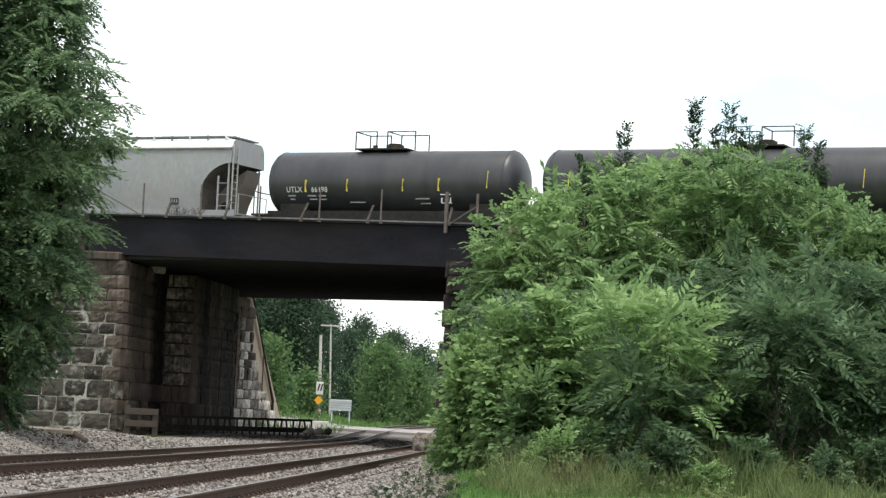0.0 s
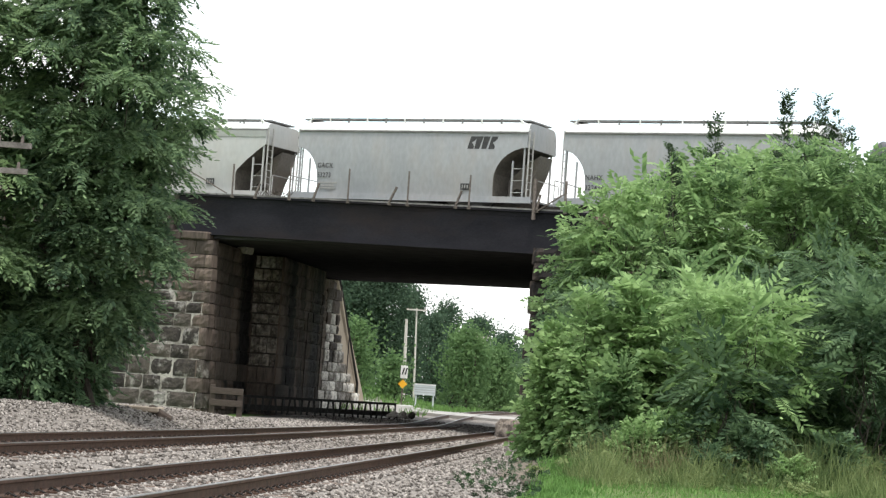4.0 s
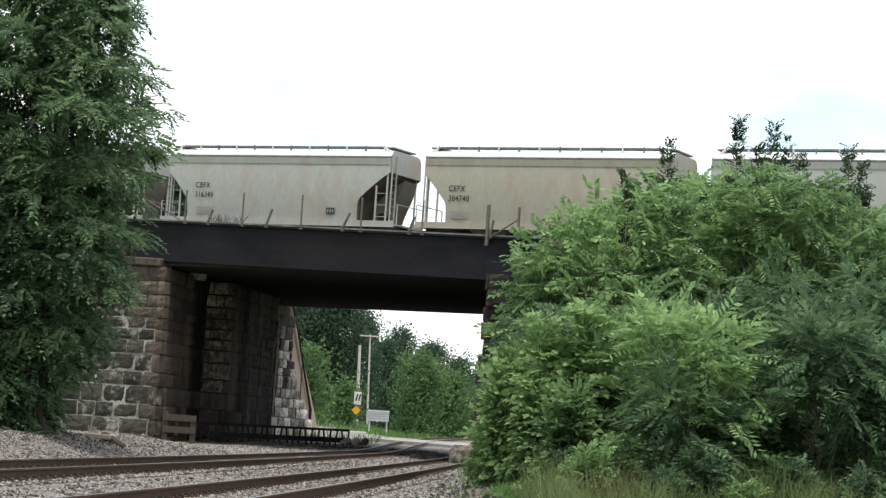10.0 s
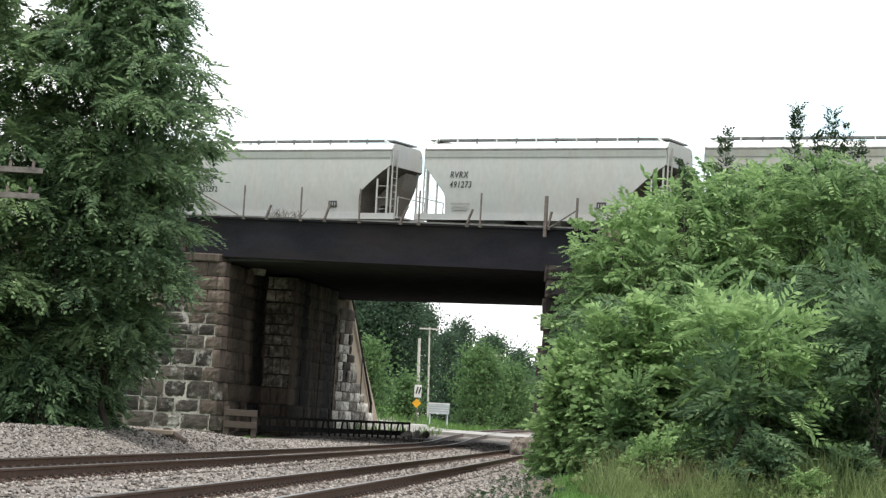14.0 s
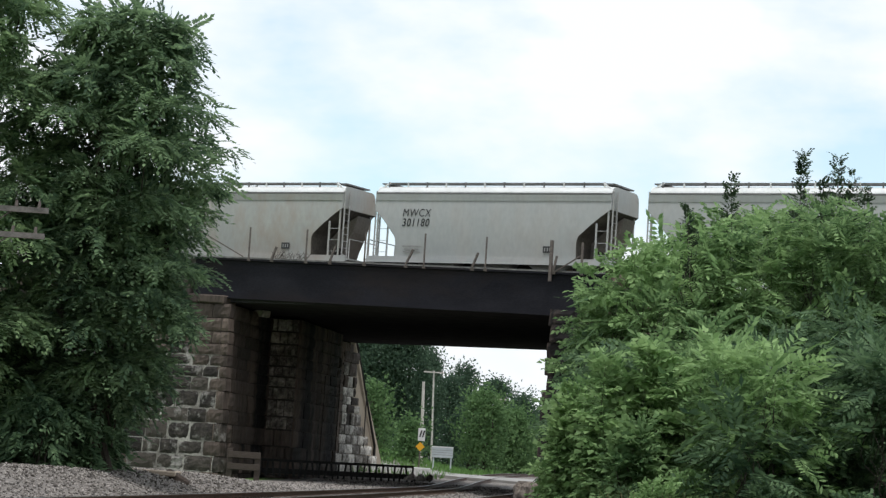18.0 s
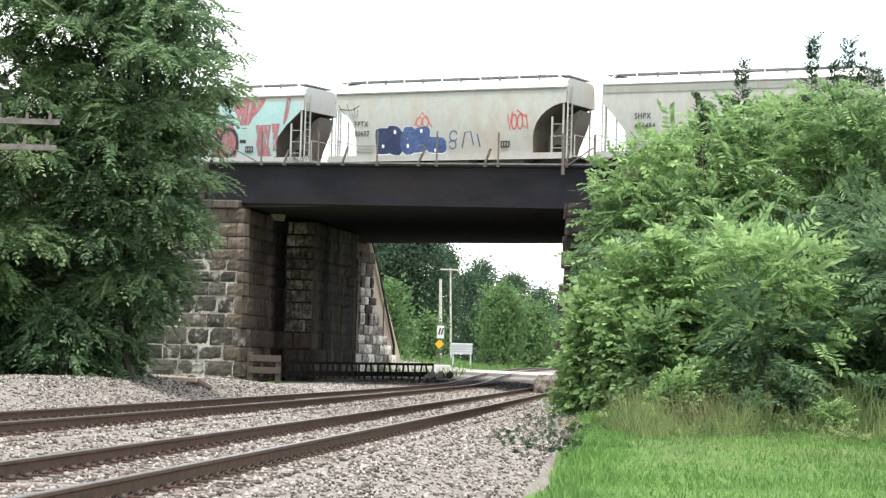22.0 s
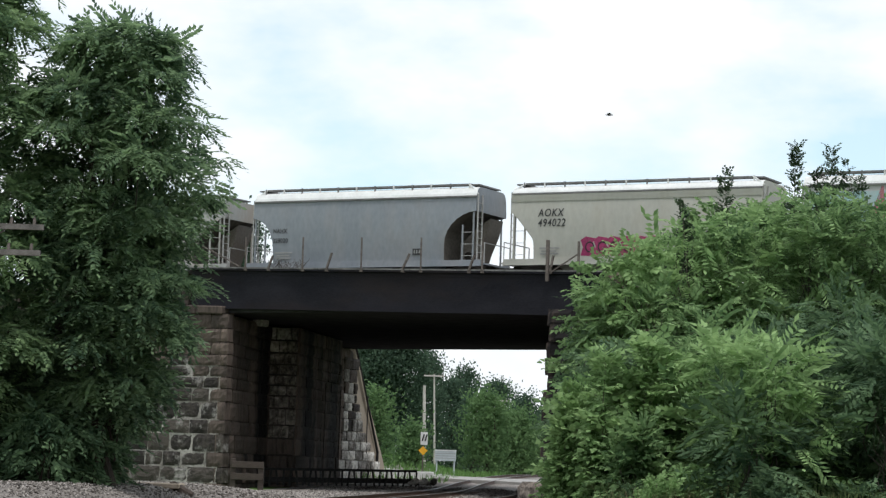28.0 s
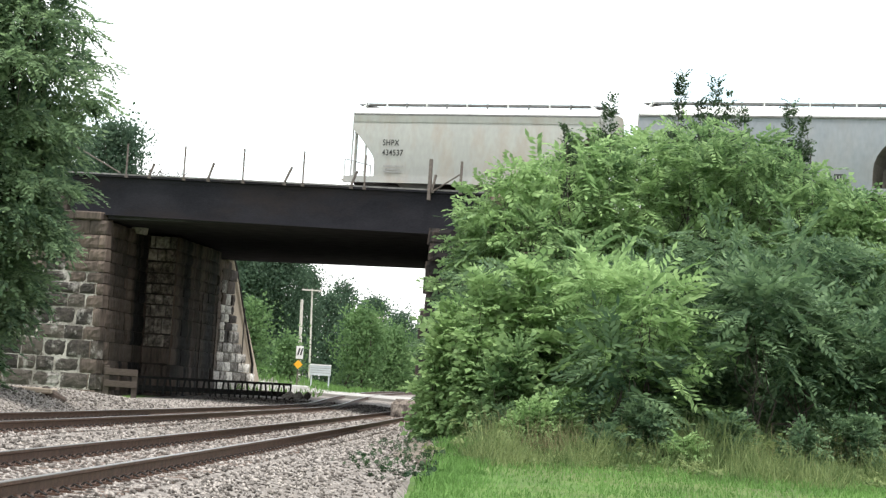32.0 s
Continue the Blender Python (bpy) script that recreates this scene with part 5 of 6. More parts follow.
for x, h in ((-0.62, 1.28), (0.66, 1.05)):
    bm = bmesh.new()
    box(bm, x, 0, h / 2 - 0.25, 0.26, 0.26, h + 0.5, bevel=0.02)
    part("post", bm, M_TIMBER, crib)
for z, w in ((1.0, 1.5), (0.45, 1.5)):
    bm = bmesh.new()
    box(bm, 0.05, -0.16, z, w, 0.1, 0.3, bevel=0.015)
    part("board", bm, M_TIMBER, crib)

fence = thing("timber_guard", Matrix.Translation((0, 0, 0)), "long low guard of tarred timbers on edge beside the track", "fence")
FA, FB = Vector((-8.0, 117.0, 0.80)), Vector((-0.35, 124.0, 0.92))
for dz, w, h in ((0.03, 0.14, 0.13), (-0.50, 0.2, 0.26)):
    bm = bmesh.new()
    bar(bm, FA + Vector((0, 0, dz)), FB + Vector((0, 0, dz)), w, h)
    part("rail_timber", bm, M_BLACK, fence)
for k in range(25):
    p = FA.lerp(FB, k / 24.0)
    bm = bmesh.new()
    lean = 0.06 * math.sin(k * 2.1)
    bar(bm, (p.x - lean, p.y - 0.12, p.z - 0.78), (p.x + lean, p.y - 0.12, p.z - 0.02), 0.17, 0.1)
    part("stake", bm, M_BLACK, fence)
# white block added for the bright ground seen through the guard's gaps
gap_backing = bmesh.new()
box(gap_backing, -2.5, 146.6, 0.58, 6.4, 0.3, 0.72, bevel=0.03)
solid("gap_backing", gap_backing, M_WHITE, "added white block standing in for bright ground behind the guard", "wall")
slab = bmesh.new()
box(slab, -7.4, 61.5, 0.36, 2.1, 1.6, 0.14, bevel=0.03)
solid("concrete_slab", slab, M_CONCRETE, "broken pale concrete slab on the edge of the gravel bank", "slab")
slab = bmesh.new()
box(slab, -6.35, 61.2, 0.2, 0.7, 0.5, 0.35, rot=Matrix.Rotation(radians(28), 3, "Y"), bevel=0.06)
solid("rock", slab, M_STONE_BROWN, "dark rough rock slipped off the gravel bank", "rock")
bm = bmesh.new()
for k in range(9):
    r = bmesh.ops.create_icosphere(bm, subdivisions=1, radius=0.12 + 0.05 * (k % 3))
    bmesh.ops.transform(bm, matrix=Matrix.Translation((-0.2 + 0.16 * k - 0.5, 123.2 + 0.1 * (k % 4), 0.3 + 0.06 * (k % 3))), verts=r["verts"])
tagged(new("rubble", mesh_of(bm, "rubble", M_STONE_CHIP)), "heap of pale broken stones by the guard", "rubble", kind="stuff")

# ---- poles and signs ----
def utility_pole(x, y, height, lean, label, arms, radius=0.15, material=None):
    """A pole, leaning in degrees, with level crossarms (metres below its top, half length)."""
    z = float(land(np.float64(x), np.float64(y)))
    p = thing("utility_pole", Matrix.Translation((x, y, z)) @ pose(0, 0, 0, 0, lean, 0), label, "pole", "utility poles")
    bm = bmesh.new()
    rod(bm, (0, 0, -0.3), (0, 0, height - z), radius, radius * 0.7, sides=12)
    part("pole", bm, material or M_POLE, p)
    for az, half in arms:
        bm = bmesh.new()
        level = Matrix.Rotation(radians(-lean), 3, "Y")
        box(bm, 0, -radius, height - z - az, 2 * half, 0.1, 0.12, rot=level)
        arm = part("crossarm", bm, material or M_POLE, p)
        for k in (-0.85, -0.5, 0.5, 0.85):
            bm = bmesh.new()
            up = height - z - az + half * k * math.tan(radians(lean))
            rod(bm, (half * k, -radius, up + 0.05), (half * k, -radius, up + 0.2), 0.04, 0.03)
            part("insulator", bm, M_POST, arm)
        for sgn in (-1, 1):
            bm = bmesh.new()
            bar(bm, (0, -radius * 0.9, height - z - az - 0.5), (sgn * half * 0.45, -radius, height - z - az - 0.04 + sgn * half * 0.45 * math.tan(radians(lean))), 0.04, 0.02)
            part("brace", bm, M_POST, arm)
    return p


utility_pole(0.05, 180, 7.6, -1.5, "bare grey wooden pole beside the road", (), 0.15)
utility_pole(1.0, 205, 9.55, -2.0, "grey wooden utility pole with a crossarm", ((0.15, 0.9),), 0.1)
utility_pole(7.47, 225, 8.1, 0.0, "grey wooden utility pole with a crossarm among the far trees", ((0.08, 0.8),), 0.1)
utility_pole(-10.02, 50, 6.34, 2.4, "old grey utility pole with two crossarms beside the tree", ((0.40, 1.42), (0.96, 1.40)), 0.16, M_ARM)

wire = thing("guy_wire", Matrix.Identity(4), "thin grey wire from the old pole to the stone wall", "wire")
bm = bmesh.new()
ends = (Vector((-9.85, 50.0, 5.3)), Vector((-12.3, 107.0, 6.45)))
for k in range(12):
    a, b = ((ends[0].lerp(ends[1], u) - Vector((0, 0, 1.6 * u * (1 - u)))) for u in (k / 12, (k + 1) / 12))
    rod(bm, a, b, 0.012, sides=5)
part("strand", bm, M_ARM, wire)

sign = thing("road_sign", Matrix.Translation((-0.05, 150, float(land(np.float64(-0.05), np.float64(150))))), "white and black panel over a yellow diamond on a post", "sign")
sz = 2.55
bm = bmesh.new()
box(bm, 0, 0, 0.9, 0.08, 0.06, 3.2)
part("post", bm, M_POST, sign)
bm = bmesh.new()
box(bm, 0.05, -0.06, sz, 0.46, 0.03, 0.82, bevel=0.01)
panel = part("panel", bm, M_WHITE, sign, "white sign panel")
for x in (-0.03, 0.15):
    bm = bmesh.new()
    box(bm, x + 0.02, -0.085, sz + 0.05, 0.09, 0.015, 0.45, rot=Matrix.Rotation(radians(14), 3, "Y"))
    part("bar", bm, M_INK, panel)
bm = bmesh.new()
box(bm, 0, -0.07, sz - 0.78, 0.42, 0.03, 0.42, rot=Matrix.Rotation(radians(45), 3, "Y"))
part("diamond", bm, M_YELLOW, sign, "yellow diamond plate")

trailer = thing("signboard", Matrix.Translation((1.6, 170, float(land(np.float64(1.6), np.float64(170))))), "pale grey sheet-metal signboard on posts in the grass", "signboard")
bm = bmesh.new()
box(bm, 0, 0, 1.35, 1.55, 0.08, 0.8, bevel=0.02)
part("board", bm, M_GREYBOX, trailer)
for x in (-0.62, 0.66):
    bm = bmesh.new()
    box(bm, x, 0.06, 0.65, 0.1, 0.1, 1.9)
    part("post", bm, M_GREYBOX, trailer)
bm = bmesh.new()
box(bm, 0, -0.05, 1.72, 1.6, 0.05, 0.08)
part("edge_strip", bm, M_WHITE, trailer)
for k in range(3):
    bm = bmesh.new()
    box(bm, 0, -0.046, 1.15 + 0.17 * k, 1.5, 0.02, 0.03)
    part("batten", bm, M_FADED, trailer)

# a small bird crosses late in the clip
bird = thing("bird", pose(1.6, 21, 4.26), "small dark bird in quick level flight", "bird")
bm = bmesh.new()
r = bmesh.ops.create_uvsphere(bm, u_segments=10, v_segments=6, radius=0.012)
bmesh.ops.scale(bm, vec=(2.6, 1.0, 0.9), verts=r["verts"])
part("body", bm, M_INK, bird)
for sgn in (-1, 1):
    bm = bmesh.new()
    vs = [bm.verts.new(v) for v in ((0.012, 0, 0.004), (0.008, sgn * 0.045, 0.012), (-0.012, sgn * 0.04, 0.012), (-0.014, 0, 0.004))]
    lo = [bm.verts.new((q.co.x, q.co.y, q.co.z - 0.003)) for q in vs]
    bm.faces.new(vs)
    bm.faces.new(lo[::-1])
    for k in range(4):
        bm.faces.new((vs[k], lo[k], lo[(k + 1) % 4], vs[(k + 1) % 4]))
    bmesh.ops.recalc_face_normals(bm, faces=bm.faces)
    part("wing", bm, M_INK, bird)


# ---- plants ----
def branch(bm, a, b, r1, r2, rng, steps=4):
    """A crooked tapering limb."""
    a, b = np.array(a), np.array(b)
    last = a
    for k in range(1, steps + 1):
        u = k / steps
        nxt = a + (b - a) * u + (rng.normal(size=3) * 0.06 * np.linalg.norm(b - a) if k < steps else 0)
        rod(bm, last.tolist(), nxt.tolist(), r1 + (r2 - r1) * (k - 1) / steps, r1 + (r2 - r1) * u, sides=6)
        last = nxt


def turned(quads, ax, az):
    """Leaves tilted by ax about y and turned by az about z, in degrees."""
    m = np.array(Euler((0, radians(ax), radians(az))).to_matrix())
    return quads.reshape(-1, 3).dot(m.T).reshape(-1, 4, 3)


def whorl(leaf, count, tilt, seed):
    """Leaves set round a shoot's tip, z along the shoot."""
    rng = np.random.default_rng(seed)
    return np.concatenate([turned(leaf * rng.uniform(0.75, 1.1), tilt + rng.uniform(-22, 22), 360 * k / count + rng.uniform(-15, 15)) for k in range(count)])


def simple_leaf(length, width):
    return np.array([[[0.03, 0, 0], [0.5 * length, width / 2, 0.01], [length, 0, -0.12 * length], [0.5 * length, -width / 2, 0.01]]])


def twig(count, length, leaf, width, spread, seed):
    """A twig along +x with leaves set alternately on it, drooping a little, and one at the tip."""
    rng = np.random.default_rng(seed)
    out = []
    for i in range(count):
        u = 0.12 + 0.88 * i / (count - 1)
        side = 1 if i % 2 else -1
        lift = rng.uniform(-0.5, 0.35)
        d = np.array([0.55, side * spread, lift]) if i < count - 1 else np.array([1.0, 0.0, -0.25])
        d /= np.linalg.norm(d)
        w = np.cross([0.0, 0.0, 1.0], d) + rng.normal(scale=0.25, size=3)
        w *= width / 2 / np.linalg.norm(w)
        size = leaf * (1.1 - 0.4 * u) * rng.uniform(0.8, 1.15)
        base = np.array([u * length, side * 0.015, -0.10 * length * u * u])
        out.append([base, base + d * size * 0.45 + w + [0, 0, 0.012], base + d * size + [0, 0, -0.18 * size], base + d * size * 0.45 - w + [0, 0, 0.012]])
    return np.array(out)


SPRAYS = {
    "locust": [pinnate(6, 0.56, 0.185, 0.086, 0.55, k) for k in range(5)],
    "sumac": [pinnate(8, 0.84, 0.23, 0.080, 0.40, 10 + k) for k in range(4)],
    "broad": [twig(8, 0.40, 0.175, 0.122, 0.8, 3 + k) for k in range(4)],
    "far": [tuft(11, 0.19, 0.13, 0.62, k) for k in range(3)],
    "weed": np.concatenate([whorl(simple_leaf(0.17, 0.10), 7, 8, 3), whorl(simple_leaf(0.13, 0.08), 6, -35, 4) + [0, 0, 0.05]]),
}


def placed_up(template, points, axes, sizes, rng):
    """Copies of a shoot at points, its z along axes, as one array of quads."""
    z = axes / np.linalg.norm(axes, axis=1, keepdims=True)
    x = np.cross(z, rng.normal(size=z.shape))
    x /= np.linalg.norm(x, axis=1, keepdims=True)
    basis = np.stack([x, np.cross(z, x), z], -1) * sizes[:, None, None]
    out = np.einsum("nij,kj->nki", basis, template.reshape(-1, 3)) + points[:, None, :]
    return out.reshape(-1, 4, 3)


def dome_leaves(boughs, density, rise, droop, rng, under=-0.25):
    """Points over the upper side of flat leafy boughs (x, y, z, reach, thickness, lean x, lean y), and the ways that the leaves point."""
    pts, ways = [], []
    for cx, cy, cz, c, th, ox, oy in boughs:
        k = max(8, int(density * math.pi * c * (c + th)))
        up = rng.uniform(under, 1.0, k)
        a = rng.uniform(0, 2 * math.pi, k)
        flat = np.sqrt(np.maximum(0, 1 - up * up))
        lump = 1 + 0.22 * np.sin(3 * a + cx * 9 + cz * 5) + 0.12 * np.sin(7 * a + cz * 11)
        r = rng.uniform(0.35, 1.06, k) ** 0.45 * lump
        dx, dy = flat * np.cos(a), flat * np.sin(a)
        # the bough sags outward, away from its tree
        sag = 0.35 * th * (dx * ox + dy * oy)
        pts.append(np.stack([cx + c * r * dx, cy + c * r * dy, cz + th * r * up - sag - 0.2 * th * (r * flat) ** 2], -1))
        ways.append(np.stack([dx + 0.5 * ox, dy + 0.5 * oy, rise * up - droop * rng.uniform(0.2, 1.4, k)], -1) + rng.normal(scale=0.38, size=(k, 3)))
    return np.concatenate(pts), np.concatenate(ways)


def spire_leaves(spires, density, rng):
    """Points round upright leafy shoots (foot, tip, radius), and the ways that the twigs point."""
    pts, ways = [], []
    for foot, tip, r0 in spires:
        foot, tip = np.array(foot), np.array(tip)
        tall = np.linalg.norm(tip - foot)
        k = int(density * 2 * math.pi * r0 * tall * 0.7) + 6
        u = rng.uniform(0, 1, k) ** 0.85
        a = rng.uniform(0, 2 * math.pi, k)
        # the leaves stand in storeys along the shoot
        tier = 0.75 + 0.35 * np.sin(u * tall * 9 + foot[0] * 20)
        r = r0 * (1 - u ** 1.8) * tier * rng.uniform(0.25, 1.0, k)
        out = np.stack([np.cos(a), np.sin(a), np.zeros(k)], -1)
        pts.append(foot + (tip - foot) * u[:, None] + out * r[:, None])
        ways.append(out + np.stack([np.zeros(k), np.zeros(k), -0.15 + 1.1 * u ** 3], -1) + rng.normal(scale=0.3, size=(k, 3)))
    return np.concatenate(pts), np.concatenate(ways)


def plant(name, x, y, height, radius, material, spray, density, label, category, seed, group="", low=0.1, stems=3, bark=0.05, size=1.0, bough=0.42, count=None, shape=None, rise=0.6, droop=0.3, flat=0.62, spires=0, inner=0.45, crook=0.4, under=-0.25):
    """A shrub or a tree: stems and limbs, and a crown of leafy boughs or of upright shoots."""
    rng = np.random.default_rng(seed)
    z0 = float(land(np.float64(x), np.float64(y))) - 0.05
    plant_ob = thing(name, Matrix.Translation((x, y, z0)), label, category, group)
    height = height - z0
    bm = bmesh.new()
    if spires:
        shoots = []
        for i in range(spires):
            a = 2.4 * i + seed
            rr = radius * (0.15 + 0.85 * math.sqrt((i + 0.5) / spires))
            tall = height * (1.0 if i == 0 else rng.uniform(0.5, 0.95))
            if i == 0:
                rr = 0.1 * radius
            foot = (0.5 * rr * math.cos(a), 0.5 * rr * math.sin(a), 0.08 * height)
            tip = (rr * math.cos(a), rr * math.sin(a), tall)
            shoots.append((foot, tip, 0.30 * rng.uniform(0.75, 1.25) * (0.6 + 0.4 * tall / height)))
            branch(bm, (0.2 * foot[0], 0.2 * foot[1], 0), tip, bark, bark * 0.2, rng, 4)
        pts, ways = spire_leaves(shoots, density, rng)
    else:
        boughs = []
        k = count or max(8, int(6 + radius * height * 1.6))
        for i in range(k):
            u = low + (1 - low) * (i + rng.uniform(0, 1)) / k
            wide = radius * (shape(u) if shape else (0.62 + 0.5 * math.sin(math.pi * min(1, u * 0.85 + 0.1))) * (1.0 if u < 0.7 else 1.0 - 1.5 * (u - 0.7)))
            ang = 2.39996 * i + rng.uniform(-0.5, 0.5)
            c = radius * bough * rng.uniform(0.65, 1.35) + 0.12
            rr = max(0.0, wide - 0.75 * c) * rng.uniform(inner, 1.0) ** 0.6
            th = c * flat * rng.uniform(0.8, 1.25)
            z = max(th * 0.7, min(height * u, height - th))
            boughs.append((rr * math.cos(ang), rr * math.sin(ang), z, c, th, math.cos(ang) * rr / max(wide, 0.1), math.sin(ang) * rr / max(wide, 0.1)))
        for s in range(stems):
            a = 2 * math.pi * s / stems + seed
            foot = (0.12 * radius * math.cos(a), 0.12 * radius * math.sin(a), 0)
            top = (0.3 * radius * math.cos(a), 0.3 * radius * math.sin(a), height * rng.uniform(0.75, 0.88))
            branch(bm, foot, top, bark, bark * 0.25, rng, 5)
            for cx, cy, cz, c, th, _, _ in boughs[s::stems]:
                u = min(0.85, max(0.08, (cz - 0.12 * height) / height))
                st = [foot[j] + (top[j] - foot[j]) * u * 0.85 for j in range(3)]
                branch(bm, st, (cx, cy, cz), bark * crook, bark * 0.1, rng, 3)
        pts, ways = dome_leaves(boughs, density, rise, droop, rng, under)
    part("trunk", bm, M_BARK, plant_ob)
    keep = pts[:, 2] > 0.04
    pts, ways = pts[keep], ways[keep]
    kinds = SPRAYS[spray]
    quads = np.concatenate([placed(leaf, pts[k::len(kinds)], ways[k::len(kinds)], rng.uniform(0.65, 1.25, len(pts[k::len(kinds)])) * size, rng) for k, leaf in enumerate(kinds)])
    ob = new("crown", quads_mesh("crown", quads, material))
    ob.parent = plant_ob
    return plant_ob


# thicket between the lawn and the bridge
THICKET = "thicket by the bridge"
for i, (x, y, h, r, mat) in enumerate((
        (3.0, 48, 1.5, 0.34, M_LEAF_LIGHT), (3.1, 47.3, 2.35, 0.42, M_LEAF_LIGHT), (3.3, 47.5, 2.9, 0.45, M_LEAF_LIGHT), (3.7, 46.0, 1.7, 0.4, M_LEAF_LIGHT),
        (3.62, 46.2, 3.3, 0.42, M_LEAF_LIGHT), (3.98, 47, 3.0, 0.42, M_LEAF_LIGHT), (4.38, 46, 3.55, 0.42, M_LEAF_LIGHT), (4.1, 45, 2.0, 0.42, M_LEAF_SUMAC), (4.75, 46.5, 2.7, 0.42, M_LEAF_SUMAC))):
    plant("shrub", x, y, h, r, mat, "broad", 30, "upright young shrub with light green broad leaves", "shrub", 100 + i, THICKET, bark=0.02, spires=5, size=1.05)
SHRUB_LABELS = {"sumac": "bright green sumac shrub with long feathery leaves", "broad": "green broad-leaved shrub with dense leafy boughs"}
DENSITY = {"sumac": 20, "broad": 46}
# darker leaves on the right stand in for shaded hollows
for i, (x, y, h, r, spray, mat) in enumerate((
        (5.2, 46, 2.6, 0.65, "sumac", M_LEAF_SUMAC), (5.95, 46, 3.7, 0.85, "sumac", M_LEAF_LIGHT), (6.75, 45, 3.4, 0.9, "sumac", M_LEAF_LIGHT), (6.2, 44.3, 2.2, 0.7, "sumac", M_LEAF_DEEP_SHADE), (7.3, 46.5, 2.2, 0.7, "broad", M_LEAF_DEEP_SHADE),
        (8.0, 47, 2.1, 0.8, "broad", M_LEAF_DEEP_SHADE), (9.0, 45, 3.6, 1.0, "sumac", M_LEAF_DEEP_SHADE), (9.9, 46, 3.3, 0.95, "sumac", M_LEAF_DEEP_SHADE), (8.7, 48.0, 2.4, 0.8, "broad", M_LEAF_DEEP_SHADE), (10.4, 48.5, 2.6, 0.9, "broad", M_LEAF_DEEP_SHADE), (11.3, 46, 2.6, 0.9, "sumac", M_LEAF_DEEP_SHADE), (12.2, 47, 3.2, 1.0, "sumac", M_LEAF_DEEP_SHADE))):
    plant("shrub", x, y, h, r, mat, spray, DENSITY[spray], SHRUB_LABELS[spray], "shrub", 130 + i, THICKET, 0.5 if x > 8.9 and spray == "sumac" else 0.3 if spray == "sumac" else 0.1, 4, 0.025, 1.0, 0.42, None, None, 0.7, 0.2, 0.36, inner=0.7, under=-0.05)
for i, (x, y, h, r, spray, mat) in enumerate((
        (4.45, 61, 5.95, 0.95, "broad", M_LEAF_SUMAC), (3.9, 56, 4.0, 0.75, "broad", M_LEAF_DEEP_SHADE), (5.2, 59, 6.9, 0.95, "broad", M_LEAF_LIGHT), (5.9, 58, 5.6, 0.95, "sumac", M_LEAF_SUMAC), (6.7, 60, 7.6, 1.15, "sumac", M_LEAF_LIGHT), (7.6, 60, 7.5, 1.1, "broad", M_LEAF_SUMAC),
        (8.8, 61, 7.9, 1.25, "sumac", M_LEAF_LIGHT), (10.1, 61, 8.3, 1.25, "sumac", M_LEAF_SUMAC), (11.5, 61, 8.5, 1.4, "sumac", M_LEAF_SUMAC), (12.9, 61, 7.6, 1.35, "sumac", M_LEAF_SUMAC), (14.3, 60, 6.9, 1.35, "broad", M_LEAF_SUMAC), (15.8, 60, 6.8, 1.5, "broad", M_LEAF_SUMAC), (17.4, 61, 6.4, 1.5, "broad", M_LEAF_SUMAC), (19.2, 62, 6.0, 1.6, "broad", M_LEAF_DEEP_SHADE),
        (4.05, 60, 4.7, 0.55, "broad", M_LEAF_DEEP_SHADE), (4.95, 59, 5.9, 0.8, "sumac", M_LEAF_SUMAC), (4.5, 53, 3.9, 0.8, "broad", M_LEAF_DEEP_SHADE), (4.75, 60.5, 6.6, 0.85, "broad", M_LEAF_SUMAC), (4.35, 60.5, 5.9, 0.5, "broad", M_LEAF_LIGHT), (6.4, 52, 4.5, 0.9, "sumac", M_LEAF_SUMAC), (7.6, 53, 4.2, 0.8, "broad", M_LEAF_DEEP_SHADE), (8.7, 56, 5.2, 0.9, "sumac", M_LEAF_DEEP_SHADE), (10.4, 57, 5.4, 1.1, "sumac", M_LEAF_DEEP_SHADE), (11.6, 54, 5.5, 0.9, "sumac", M_LEAF_DEEP_SHADE), (12.8, 56, 5.2, 1.2, "broad", M_LEAF_DEEP_SHADE), (14.2, 55, 5.0, 1.3, "sumac", M_LEAF_DEEP_SHADE))):
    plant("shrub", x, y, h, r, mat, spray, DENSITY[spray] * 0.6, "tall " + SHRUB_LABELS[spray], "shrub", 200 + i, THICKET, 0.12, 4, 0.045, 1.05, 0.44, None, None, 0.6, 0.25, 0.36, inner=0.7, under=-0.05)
for i, (x, y, h, r) in enumerate(((7.0, 70, 8.0, 1.3), (8.6, 70, 9.2, 1.5), (10.4, 72, 9.6, 1.6), (12.2, 72, 9.7, 1.7), (14.0, 71, 9.2, 1.8), (15.9, 70, 8.2, 1.8))):
    plant("sapling", x, y, h, r, M_LEAF_SUMAC, "broad", 16, "tall slender green sapling behind the shrubs", "tree", 300 + i, THICKET, 0.25, 3, 0.06, 1.3, 0.32, None, None, 0.7, 0.3)
for i, (x, y, h, r) in enumerate(((10.4, 66, 10.6, 0.5), (11.4, 66, 10.6, 0.55), (11.9, 66, 10.3, 0.35), (8.45, 66, 9.7, 0.5), (12.7, 68, 10.0, 0.5), (7.2, 66, 8.8, 0.45), (13.6, 66, 10.1, 0.4), (14.3, 67, 9.7, 0.5))):
    plant("sapling", x, y, h, r, M_LEAF_SAPLING, "broad", 27, "thin dark sapling top standing out above the thicket", "tree", 320 + i, THICKET, bark=0.03, spires=5, size=0.62)
